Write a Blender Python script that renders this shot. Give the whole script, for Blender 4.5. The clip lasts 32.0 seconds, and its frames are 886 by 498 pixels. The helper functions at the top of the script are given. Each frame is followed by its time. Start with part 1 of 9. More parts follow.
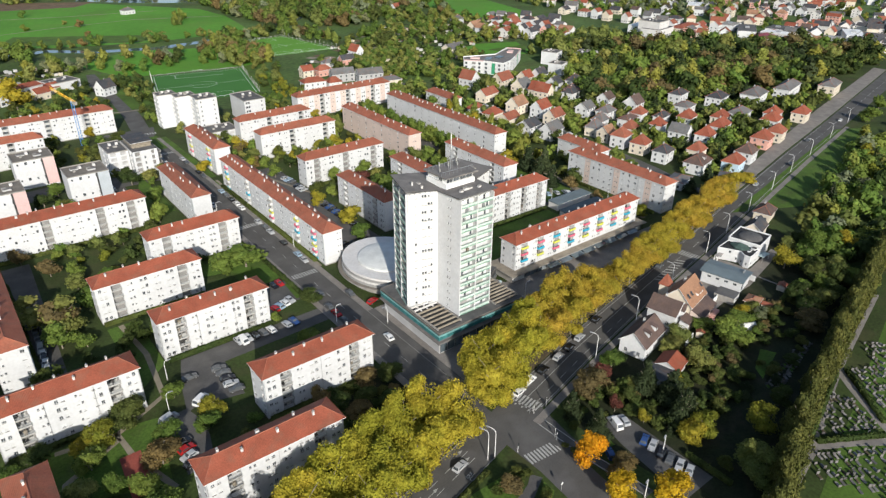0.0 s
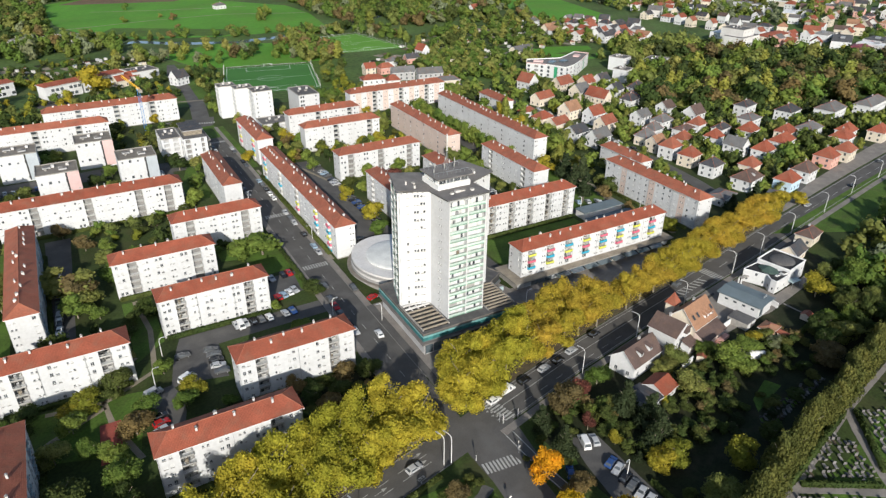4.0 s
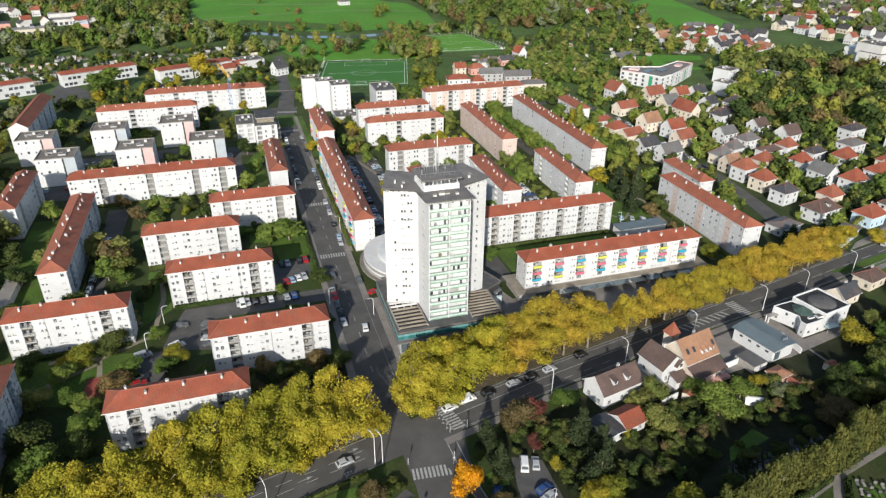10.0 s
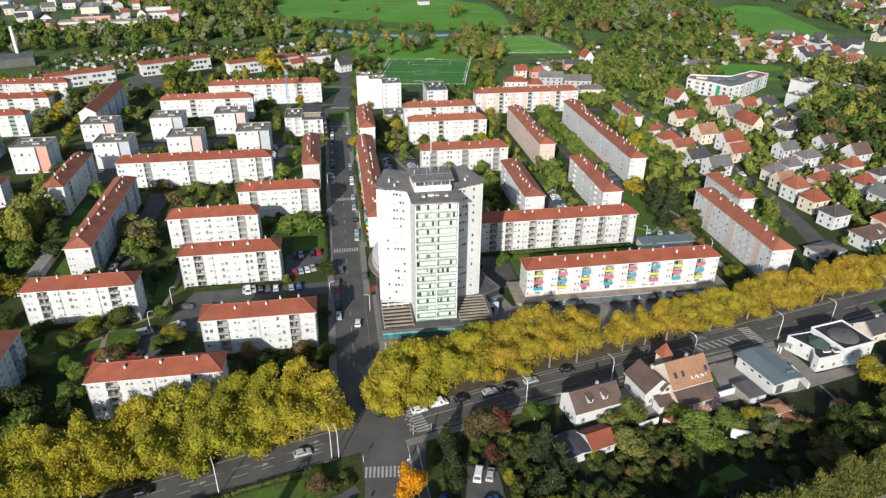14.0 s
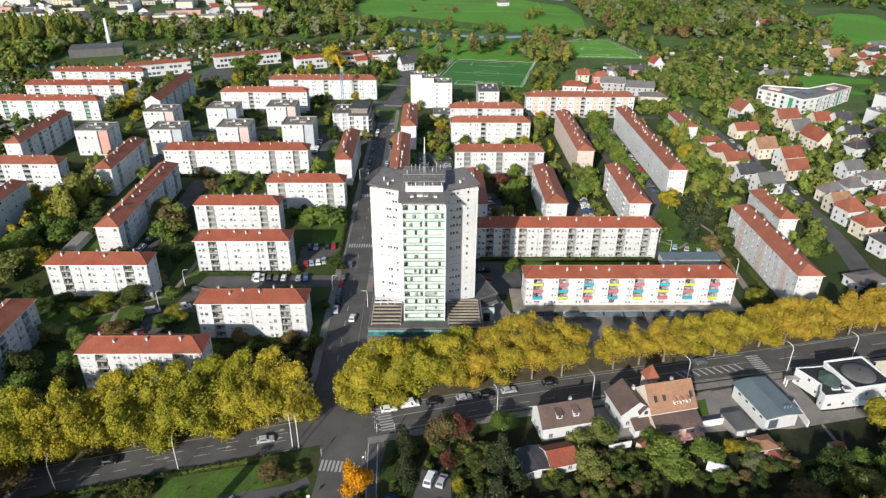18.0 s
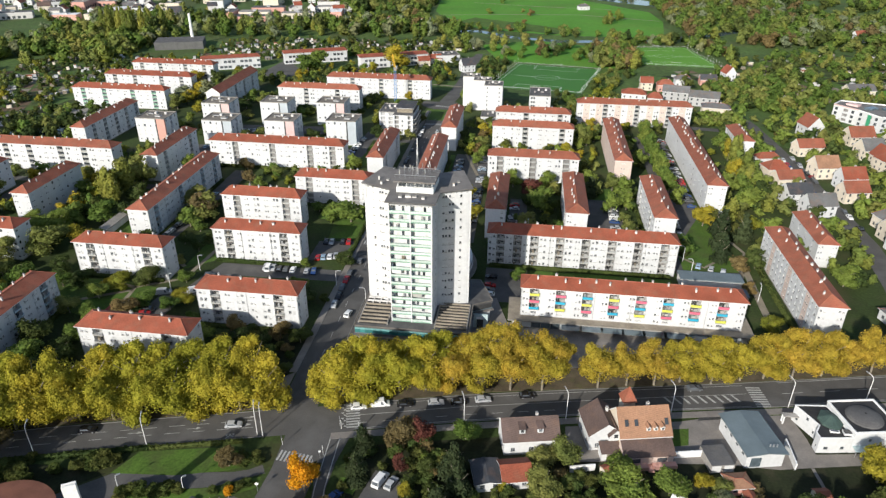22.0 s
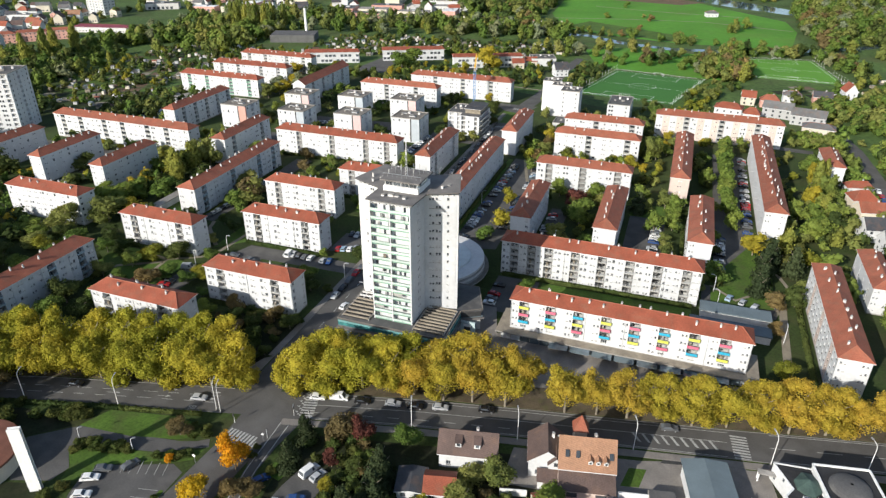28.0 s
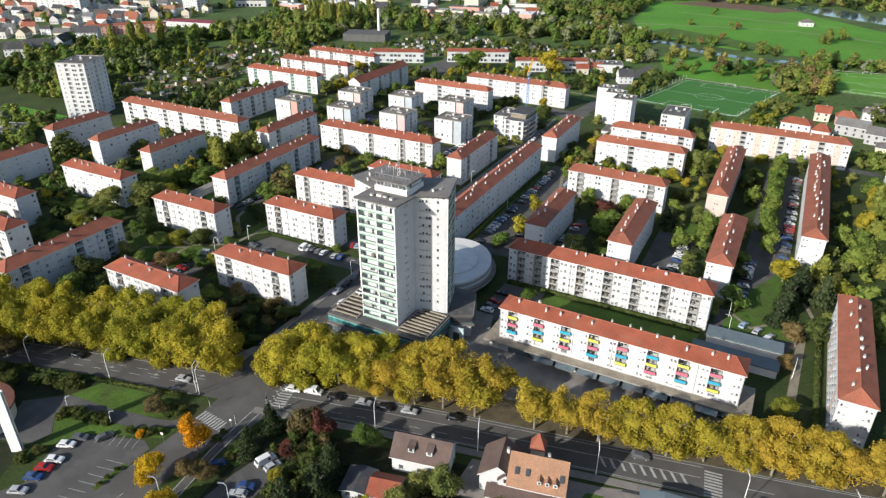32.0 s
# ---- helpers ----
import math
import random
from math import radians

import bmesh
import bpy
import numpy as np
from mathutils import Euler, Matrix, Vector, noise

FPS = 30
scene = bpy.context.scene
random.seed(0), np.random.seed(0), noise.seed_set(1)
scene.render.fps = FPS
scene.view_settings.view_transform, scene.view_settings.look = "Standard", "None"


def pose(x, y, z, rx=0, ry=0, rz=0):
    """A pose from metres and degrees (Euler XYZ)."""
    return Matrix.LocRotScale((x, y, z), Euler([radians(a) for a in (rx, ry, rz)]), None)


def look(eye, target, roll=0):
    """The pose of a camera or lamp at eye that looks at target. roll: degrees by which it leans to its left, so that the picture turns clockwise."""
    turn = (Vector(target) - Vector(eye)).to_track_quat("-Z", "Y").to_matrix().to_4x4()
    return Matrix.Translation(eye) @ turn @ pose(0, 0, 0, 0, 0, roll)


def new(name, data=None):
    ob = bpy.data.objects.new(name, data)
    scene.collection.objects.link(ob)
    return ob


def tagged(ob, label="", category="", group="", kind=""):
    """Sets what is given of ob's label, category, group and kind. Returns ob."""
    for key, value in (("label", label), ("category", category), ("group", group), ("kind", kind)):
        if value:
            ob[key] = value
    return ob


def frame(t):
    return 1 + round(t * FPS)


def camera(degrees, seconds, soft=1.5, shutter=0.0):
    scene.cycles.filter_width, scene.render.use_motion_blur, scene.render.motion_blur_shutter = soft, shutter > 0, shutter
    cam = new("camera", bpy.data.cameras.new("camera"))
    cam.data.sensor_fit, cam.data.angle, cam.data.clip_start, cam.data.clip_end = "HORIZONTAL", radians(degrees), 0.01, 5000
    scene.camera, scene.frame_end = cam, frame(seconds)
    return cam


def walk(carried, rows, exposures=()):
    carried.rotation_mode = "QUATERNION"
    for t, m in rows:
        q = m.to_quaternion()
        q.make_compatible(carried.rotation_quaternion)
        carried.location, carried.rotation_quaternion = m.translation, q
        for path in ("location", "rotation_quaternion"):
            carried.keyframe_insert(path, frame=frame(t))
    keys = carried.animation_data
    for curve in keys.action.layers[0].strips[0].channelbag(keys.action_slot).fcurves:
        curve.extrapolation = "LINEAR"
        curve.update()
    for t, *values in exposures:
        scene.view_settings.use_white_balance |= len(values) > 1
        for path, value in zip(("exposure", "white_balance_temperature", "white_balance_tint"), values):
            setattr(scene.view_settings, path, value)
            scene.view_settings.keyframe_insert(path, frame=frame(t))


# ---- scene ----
cam = camera(67.2, 32.0, 1.35)
METRES, EYE, TILT, LEAN, TURN = 222.0, 120.8, 0.0, 0.0, -38.2
ROWS = [
    (0.0, 0.0, 0.0, 0.0, 0.23, -27.9, -0.43),
    (0.5, 0.0156, 0.0006, 0.0001, 1.26, -27.9, -0.44),
    (1.0, 0.0314, 0.0012, -0.0001, 2.31, -27.86, -0.43),
    (1.5, 0.0469, 0.0024, 0.0, 3.34, -27.85, -0.43),
    (2.0, 0.0623, 0.004, 0.0003, 4.38, -27.87, -0.44),
    (2.5, 0.0779, 0.0057, 0.0002, 5.42, -27.86, -0.44),
    (3.0, 0.0934, 0.0078, 0.0001, 6.44, -27.85, -0.44),
    (3.5, 0.1085, 0.0101, 0.0001, 7.49, -27.87, -0.47),
    (5.5, 0.1703, 0.022, 0.0004, 11.63, -27.9, -0.44),
    (6.0, 0.1855, 0.0256, 0.0005, 12.67, -27.9, -0.46),
    (6.5, 0.2007, 0.0296, 0.0005, 13.68, -27.89, -0.45),
    (7.0, 0.2156, 0.034, 0.0008, 14.68, -27.91, -0.45),
    (7.5, 0.2308, 0.0384, 0.0005, 15.71, -27.9, -0.44),
    (8.0, 0.2456, 0.0432, 0.0007, 16.75, -27.91, -0.45),
    (8.5, 0.2603, 0.0483, 0.0006, 17.77, -27.91, -0.46),
    (9.0, 0.2748, 0.0536, 0.0008, 18.8, -27.91, -0.48),
    (9.5, 0.2896, 0.0592, 0.0009, 19.82, -27.9, -0.46),
    (10.0, 0.3039, 0.0651, 0.0008, 20.83, -27.9, -0.47),
    (10.5, 0.3182, 0.0713, 0.0008, 21.87, -27.9, -0.48),
    (11.0, 0.3324, 0.0778, 0.0008, 22.89, -27.91, -0.48),
    (11.5, 0.3466, 0.0846, 0.0008, 23.93, -27.89, -0.49),
    (12.0, 0.3606, 0.0916, 0.0009, 24.95, -27.9, -0.51),
    (12.5, 0.3744, 0.0988, 0.0009, 25.97, -27.9, -0.5),
    (13.0, 0.3881, 0.1063, 0.0009, 26.99, -27.89, -0.51),
    (13.5, 0.4016, 0.1141, 0.001, 28.03, -27.9, -0.5),
    (14.0, 0.415, 0.122, 0.0008, 29.05, -27.89, -0.48),
    (14.5, 0.4281, 0.1303, 0.0009, 30.08, -27.91, -0.48),
    (16.5, 0.48, 0.1657, 0.0006, 34.22, -27.91, -0.46),
    (17.0, 0.4923, 0.1751, 0.0006, 35.24, -27.92, -0.45),
    (17.5, 0.5045, 0.1846, 0.0004, 36.27, -27.91, -0.45),
    (18.0, 0.5166, 0.1946, 0.0004, 37.29, -27.89, -0.45),
    (18.5, 0.5284, 0.2046, 0.0003, 38.31, -27.88, -0.46),
    (19.0, 0.5401, 0.215, 0.0003, 39.33, -27.87, -0.45),
    (19.5, 0.5516, 0.2255, 0.0002, 40.35, -27.87, -0.45),
    (20.0, 0.563, 0.2364, 0.0005, 41.37, -27.86, -0.42),
    (20.5, 0.574, 0.2474, 0.0001, 42.4, -27.84, -0.43),
    (21.0, 0.5847, 0.2585, 0.0, 43.43, -27.83, -0.43),
    (21.5, 0.5955, 0.27, 0.0, 44.45, -27.81, -0.42),
    (22.0, 0.6058, 0.2816, -0.0003, 45.48, -27.8, -0.45),
    (22.5, 0.6154, 0.2925, -0.0004, 46.44, -27.79, -0.45),
    (23.0, 0.6254, 0.3045, -0.0004, 47.47, -27.8, -0.45),
    (23.5, 0.6353, 0.3165, -0.0006, 48.49, -27.8, -0.46),
    (24.0, 0.645, 0.329, -0.0007, 49.53, -27.81, -0.45),
    (24.5, 0.6544, 0.3414, -0.0009, 50.55, -27.79, -0.45),
    (25.0, 0.6636, 0.3542, -0.001, 51.57, -27.78, -0.46),
    (25.5, 0.6726, 0.367, -0.0011, 52.58, -27.78, -0.45),
    (27.5, 0.706, 0.4205, -0.0015, 56.7, -27.79, -0.32),
    (28.0, 0.7137, 0.4341, -0.0015, 57.73, -27.79, -0.3),
    (28.5, 0.7213, 0.448, -0.0016, 58.77, -27.78, -0.29),
    (29.0, 0.7286, 0.4619, -0.0017, 59.81, -27.77, -0.27),
    (29.5, 0.7355, 0.4759, -0.0018, 60.83, -27.75, -0.25),
    (30.0, 0.7422, 0.4901, -0.0018, 61.86, -27.73, -0.26),
    (30.5, 0.7488, 0.5045, -0.0019, 62.9, -27.72, -0.27),
    (31.0, 0.7549, 0.5188, -0.0018, 63.92, -27.69, -0.29),
    (31.5, 0.7609, 0.5332, -0.0019, 64.94, -27.68, -0.29),
    (32.0, 0.7666, 0.5479, -0.0018, 65.96, -27.68, -0.3),
]
walk(cam, [(t, pose(0, 0, EYE, TILT, LEAN, TURN) @ pose(METRES * x, METRES * y, METRES * z, 90 + pitch, roll, yaw)) for t, x, y, z, yaw, pitch, roll in ROWS],
     [(0.0, 0.31), (13.0, 0.32), (22.0, 0.38), (32.0, 0.49)])

# ---- sky and sun ----
SUN_AZ, SUN_EL = 66.5, 24.5          # the way the shadows run, and the sun's height, in degrees
world = bpy.data.worlds.new("sky")
world.use_nodes = True
scene.world = world
sky = world.node_tree.nodes.new("ShaderNodeTexSky")
sky.sky_type, sky.sun_disc = "NISHITA", False
sky.sun_elevation, sky.sun_rotation = radians(SUN_EL), radians(270 - SUN_AZ)
world.node_tree.links.new(sky.outputs[0], world.node_tree.nodes["Background"].inputs[0])
world.node_tree.nodes["Background"].inputs[1].default_value = 0.108
sun = new("sun", bpy.data.lights.new("sun", "SUN"))
sun.data.energy, sun.data.angle, sun.data.color = 4.15, radians(0.55), (1.0, 0.955, 0.87)
a, e = radians(SUN_AZ), radians(SUN_EL)
sun.matrix_world = look((0, 0, 200), (math.cos(a) * math.cos(e), math.sin(a) * math.cos(e), 200 - math.sin(e)))

# ---- materials ----
MATS = {}


def mat(name, color, rough=0.8, spots=(0.5, 0.12), grain=(6.0, 0.1), rand=0.0, bump=0.0, metal=0.0, island=0.0, spec=0.3, leaf=0.0, dirt=None):
    """A surface with stains at one scale (per metre, amount), grain at a finer one, a change from object to object and small relief."""
    if name in MATS:
        return MATS[name]
    m = MATS[name] = bpy.data.materials.new(name)
    m.use_nodes = True
    n, l = m.node_tree.nodes, m.node_tree.links
    b = n["Principled BSDF"]
    b.inputs["Roughness"].default_value, b.inputs["Metallic"].default_value = rough, metal
    b.inputs["Specular IOR Level"].default_value = spec
    geo = n.new("ShaderNodeNewGeometry")
    last = None
    rgb = n.new("ShaderNodeRGB")
    rgb.outputs[0].default_value = (*color, 1)
    last = rgb.outputs[0]

    def vary(fac, amount, sock):
        mx = n.new("ShaderNodeMapRange")
        mx.inputs[3].default_value, mx.inputs[4].default_value = 1 - amount, 1 + amount
        l.new(fac, mx.inputs[0])
        mu = n.new("ShaderNodeVectorMath")
        mu.operation = "SCALE"
        l.new(sock, mu.inputs[0])
        l.new(mx.outputs[0], mu.inputs["Scale"])
        return mu.outputs[0]

    fine = None
    for scale, amount in (spots, grain):
        if amount:
            t = n.new("ShaderNodeTexNoise")
            t.inputs["Scale"].default_value, t.inputs["Detail"].default_value = scale, 3
            l.new(geo.outputs["Position"], t.inputs["Vector"])
            st = n.new("ShaderNodeMapRange")
            st.inputs[1].default_value, st.inputs[2].default_value = 0.3, 0.7
            l.new(t.outputs[0], st.inputs[0])
            last = vary(st.outputs[0], amount, last)
            fine = t
    if rand:
        oi = n.new("ShaderNodeObjectInfo")
        last = vary(oi.outputs["Random"], rand, last)
    if island:
        last = vary(geo.outputs["Random Per Island"], island, last)
    if dirt:
        t = n.new("ShaderNodeTexNoise")
        t.inputs["Scale"].default_value, t.inputs["Detail"].default_value = dirt[1], 5
        l.new(geo.outputs["Position"], t.inputs["Vector"])
        st = n.new("ShaderNodeMapRange")
        st.inputs[1].default_value, st.inputs[2].default_value, st.inputs[4].default_value = 0.5, 0.68, dirt[2]
        l.new(t.outputs[0], st.inputs[0])
        mx = n.new("ShaderNodeMix")
        mx.data_type = "RGBA"
        l.new(st.outputs[0], mx.inputs[0])
        l.new(last, mx.inputs[6])
        mx.inputs[7].default_value = (*dirt[0], 1)
        last = mx.outputs[2]
    l.new(last, b.inputs["Base Color"])
    if bump and fine:
        bp = n.new("ShaderNodeBump")
        bp.inputs["Strength"].default_value, bp.inputs["Distance"].default_value = bump, 0.05
        l.new(fine.outputs[0], bp.inputs["Height"])
        l.new(bp.outputs[0], b.inputs["Normal"])
    if leaf:
        tr = n.new("ShaderNodeBsdfTranslucent")
        l.new(last, tr.inputs[0])
        ms = n.new("ShaderNodeMixShader")
        ms.inputs[0].default_value = leaf
        l.new(b.outputs[0], ms.inputs[1])
        l.new(tr.outputs[0], ms.inputs[2])
        l.new(ms.outputs[0], n["Material Output"].inputs[0])
    return m


def tile_mat(name, color, pitch=0.32, rand=0.1):
    """Interlocking clay tiles: courses across the slope and rolls down it, with lichen and bleached patches."""
    m = mat(name, color, 0.75, (0.25, 0.16), (3.0, 0.16), rand, dirt=((0.20, 0.12, 0.08), 0.35, 0.35))
    n, l = m.node_tree.nodes, m.node_tree.links
    b = n["Principled BSDF"]
    geo = n.new("ShaderNodeNewGeometry")
    waves = []
    for direction in ("X", "Y", "Z"):
        w = n.new("ShaderNodeTexWave")
        w.bands_direction = direction
        w.inputs["Scale"].default_value = 0.314 / pitch
        l.new(geo.outputs["Position"], w.inputs["Vector"])
        waves.append(w.outputs["Fac"])
    add = n.new("ShaderNodeMath")
    add.operation = "ADD"
    l.new(waves[0], add.inputs[0])
    l.new(waves[1], add.inputs[1])
    bp = n.new("ShaderNodeBump")
    bp.inputs["Strength"].default_value, bp.inputs["Distance"].default_value = 0.5, 0.04
    l.new(add.outputs[0], bp.inputs["Height"])
    l.new(bp.outputs[0], b.inputs["Normal"])
    return m


RENDER = mat("white_render", (0.605, 0.612, 0.617), 0.9, (0.12, 0.06), (1.2, 0.06), 0.05, 0.1, dirt=((0.50, 0.495, 0.485), 0.22, 0.16))
RENDER_AGED = mat("aged_white_render", (0.61, 0.595, 0.58), 0.9, (0.15, 0.07), (1.2, 0.06), 0.05, 0.1, dirt=((0.55, 0.52, 0.48), 0.25, 0.35))
RENDER_PINK = mat("faded_pink_render", (0.62, 0.50, 0.44), 0.9, (0.15, 0.06), (1.2, 0.05), 0.05, 0.1)
CREAM = mat("cream_render", (0.644, 0.574, 0.470), 0.9, (0.2, 0.07), (1.5, 0.05), 0.12, 0.1)
SALMON = mat("salmon_render", (0.626, 0.348, 0.287), 0.9, (0.2, 0.08), (1.5, 0.05), 0.1, 0.1)
BLUEWALL = mat("pale_blue_render", (0.50, 0.64, 0.76), 0.9, (0.2, 0.08), (1.5, 0.05), 0.1, 0.1)
GREYWALL = mat("grey_render", (0.42, 0.42, 0.42), 0.9, (0.2, 0.1), (1.5, 0.05), 0.1, 0.1)
TILE = tile_mat("orange_clay_tiles", (0.262, 0.073, 0.041))
TILE_OLD = tile_mat("weathered_brown_clay_tiles", (0.285, 0.094, 0.056))
TILE_DARK = tile_mat("dark_brown_tiles", (0.110, 0.076, 0.066))
TILE_SLATE = tile_mat("dark_slate_tiles", (0.056, 0.059, 0.066))
TILE_SAND = tile_mat("sandy_orange_tiles", (0.311, 0.171, 0.104))
TILE_GREY = tile_mat("grey_roof_tiles", (0.139, 0.139, 0.139))
RIDGE = mat("ridge_tiles", (0.33, 0.12, 0.075), 0.8, (1, 0.15), (8, 0.1))
FELT = mat("grey_roofing_felt", (0.106, 0.104, 0.104), 0.9, (0.25, 0.22), (3, 0.12), 0.1, 0.15, dirt=((0.169, 0.157, 0.144), 0.3, 0.5))
GRAVEL = mat("roof_gravel", (0.287, 0.270, 0.244), 0.95, (0.25, 0.15), (9, 0.2), 0.08, 0.3)
CONCRETE = mat("weathered_concrete", (0.311, 0.296, 0.274), 0.9, (0.3, 0.15), (4, 0.1), 0.05, 0.2, dirt=((0.163, 0.148, 0.133), 0.4, 0.5))
PARAPET = mat("sandy_terrace_roof", (0.281, 0.244, 0.192), 0.95, (0.25, 0.18), (4, 0.12), 0.0, 0.2, dirt=((0.148, 0.126, 0.104), 0.4, 0.5))
GLASS = mat("window_glass", (0.075, 0.085, 0.095), 0.15, (0.3, 0.2), (3, 0.0), 0.45, spec=0.6)
TEAL = mat("teal_glass", (0.05, 0.19, 0.19), 0.12, (0.4, 0.2), (3, 0.0), 0.2, spec=0.6)
TEAL_PALE = mat("pale_teal_panel", (0.16, 0.36, 0.36), 0.3, (0.4, 0.15), (3, 0.0), 0.15, spec=0.5)
PALE_WALL = mat("pale_blue_green_panel", (0.42, 0.52, 0.53), 0.6, (0.4, 0.1), (3, 0.04), 0.05)
SHOPGLASS = mat("shop_glass", (0.10, 0.13, 0.15), 0.15, (0.5, 0.3), (3, 0.0), 0.3, spec=0.5)
FRAME = mat("white_frame", (0.64, 0.645, 0.65), 0.5, (2, 0.05), (8, 0.0), 0.08)
SHUTTER = mat("white_roller_shutter", (0.58, 0.585, 0.58), 0.6, (1, 0.08), (8, 0.05), 0.1)
METAL = mat("grey_metal", (0.45, 0.46, 0.47), 0.45, (1, 0.1), (8, 0.05), 0.1, metal=0.6)
ZINC = mat("blue_grey_sheet_metal", (0.135, 0.17, 0.185), 0.6, (0.3, 0.1), (4, 0.05), 0.1, metal=0.0)
GREENRAIL = mat("green_railing", (0.19, 0.34, 0.255), 0.5, (1, 0.12), (6, 0.05), 0.15)
PALEGREEN = mat("frosted_pale_green_panel", (0.48, 0.58, 0.53), 0.45, (1, 0.1), (6, 0.05), 0.15)
GREYRAIL = mat("grey_railing", (0.392, 0.392, 0.374), 0.6, (1, 0.12), (6, 0.05), 0.15)
BLUERAIL = mat("blue_grey_railing", (0.365, 0.479, 0.539), 0.5, (1, 0.12), (6, 0.05), 0.15)
LIME = mat("lime_panel", (0.60, 0.62, 0.11), 0.5, (1, 0.08), (6, 0.04))
PINK = mat("pink_panel", (0.64, 0.15, 0.22), 0.5, (1, 0.08), (6, 0.04))
CYAN = mat("cyan_panel", (0.04, 0.37, 0.54), 0.5, (1, 0.08), (6, 0.04))
DARK = mat("dark_paint", (0.05, 0.05, 0.05), 0.6, (1, 0.2), (6, 0.1))
RED = mat("red_paint", (0.55, 0.05, 0.04), 0.5, (1, 0.1), (6, 0.05))
CRANE_Y = mat("yellow_crane_paint", (0.80, 0.47, 0.05), 0.5, (1, 0.1), (6, 0.05))
CRANE_B = mat("blue_crane_paint", (0.07, 0.22, 0.50), 0.5, (1, 0.1), (6, 0.05))
WHITE = mat("white_paint", (0.78, 0.78, 0.77), 0.6, (1, 0.08), (6, 0.05))
ROADPAINT = mat("worn_road_paint", (0.392, 0.392, 0.374), 0.8, (0.6, 0.15), (5, 0.2), dirt=((0.174, 0.174, 0.165), 1.2, 0.6))
ASPHALT = mat("asphalt", (0.091, 0.087, 0.082), 0.9, (0.12, 0.16), (3, 0.12), 0.0, 0.15, dirt=((0.129, 0.125, 0.122), 0.15, 0.6))
PARKING = mat("old_parking_asphalt", (0.091, 0.088, 0.085), 0.9, (0.12, 0.2), (2.5, 0.12), 0.0, 0.15, dirt=((0.129, 0.122, 0.113), 0.2, 0.6))
PAVING = mat("grey_paving", (0.225, 0.205, 0.185), 0.9, (0.2, 0.15), (3, 0.12), 0.0, 0.15, dirt=((0.161, 0.148, 0.138), 0.3, 0.6))
SAND = mat("sandy_path", (0.235, 0.204, 0.152), 0.95, (0.3, 0.15), (4, 0.12), 0.0, 0.2)
LEAFFALL = mat("fallen_leaf_verge", (0.095, 0.075, 0.048), 0.95, (0.4, 0.25), (5, 0.3), 0.0, 0.3, dirt=((0.087, 0.087, 0.035), 0.5, 0.7))
KERB = mat("granite_kerb", (0.188, 0.182, 0.172), 0.85, (0.6, 0.1), (6, 0.1))
GRASS = mat("grass", (0.036, 0.056, 0.012), 0.95, (0.045, 0.35), (1.2, 0.3), 0.0, 0.4, dirt=((0.065, 0.059, 0.026), 0.08, 0.55))
LAWN = mat("lawn", (0.066, 0.122, 0.017), 0.95, (0.1, 0.25), (1.5, 0.25), 0.0, 0.4, dirt=((0.065, 0.068, 0.026), 0.15, 0.5))
FIELD = mat("meadow", (0.082, 0.235, 0.020), 0.95, (0.015, 0.15), (0.2, 0.12), 0.0, 0.3, dirt=((0.110, 0.200, 0.030), 0.02, 0.6))
TURF = mat("sports_turf", (0.048, 0.160, 0.030), 0.95, (0.05, 0.08), (0.6, 0.08), 0.0, 0.2)
SOIL = mat("brown_soil", (0.14, 0.095, 0.06), 0.95, (0.1, 0.2), (1.0, 0.2), 0.0, 0.4)
WATER = mat("river_water", (0.06, 0.09, 0.11), 0.08, (0.05, 0.2), (1, 0.1), 0.0, 0.05, spec=0.7)
FARGRASS = mat("distant_rough_grass", (0.062, 0.106, 0.025), 0.95, (0.02, 0.35), (0.3, 0.3), 0.0, 0.3, dirt=((0.088, 0.083, 0.036), 0.03, 0.5))
# Greyed below the white walls: recess shade put into the back wall colour.
LOGGIA_SHADE = mat("shaded_loggia_wall", (0.235, 0.23, 0.222), 0.9, (0.4, 0.15), (3, 0.1), 0.15)
PINKPANEL = mat("dusty_pink_render", (0.62, 0.44, 0.42), 0.9, (0.2, 0.06), (1.5, 0.05), 0.05, 0.1)
ROOF_TAN = mat("tan_roof_gravel", (0.185, 0.165, 0.14), 0.95, (0.25, 0.2), (5, 0.15), 0.08, 0.3, dirt=((0.16, 0.145, 0.13), 0.3, 0.6))
STONE = mat("gravestone_granite", (0.150, 0.143, 0.140), 0.5, (0.8, 0.2), (6, 0.1), 0.45)
BARK = mat("pale_bark", (0.23, 0.20, 0.155), 0.9, (1.2, 0.35), (8, 0.2), 0.1, 0.4)
RED_COURT = mat("red_sports_court", (0.28, 0.07, 0.05), 0.9, (0.2, 0.15), (2, 0.1))


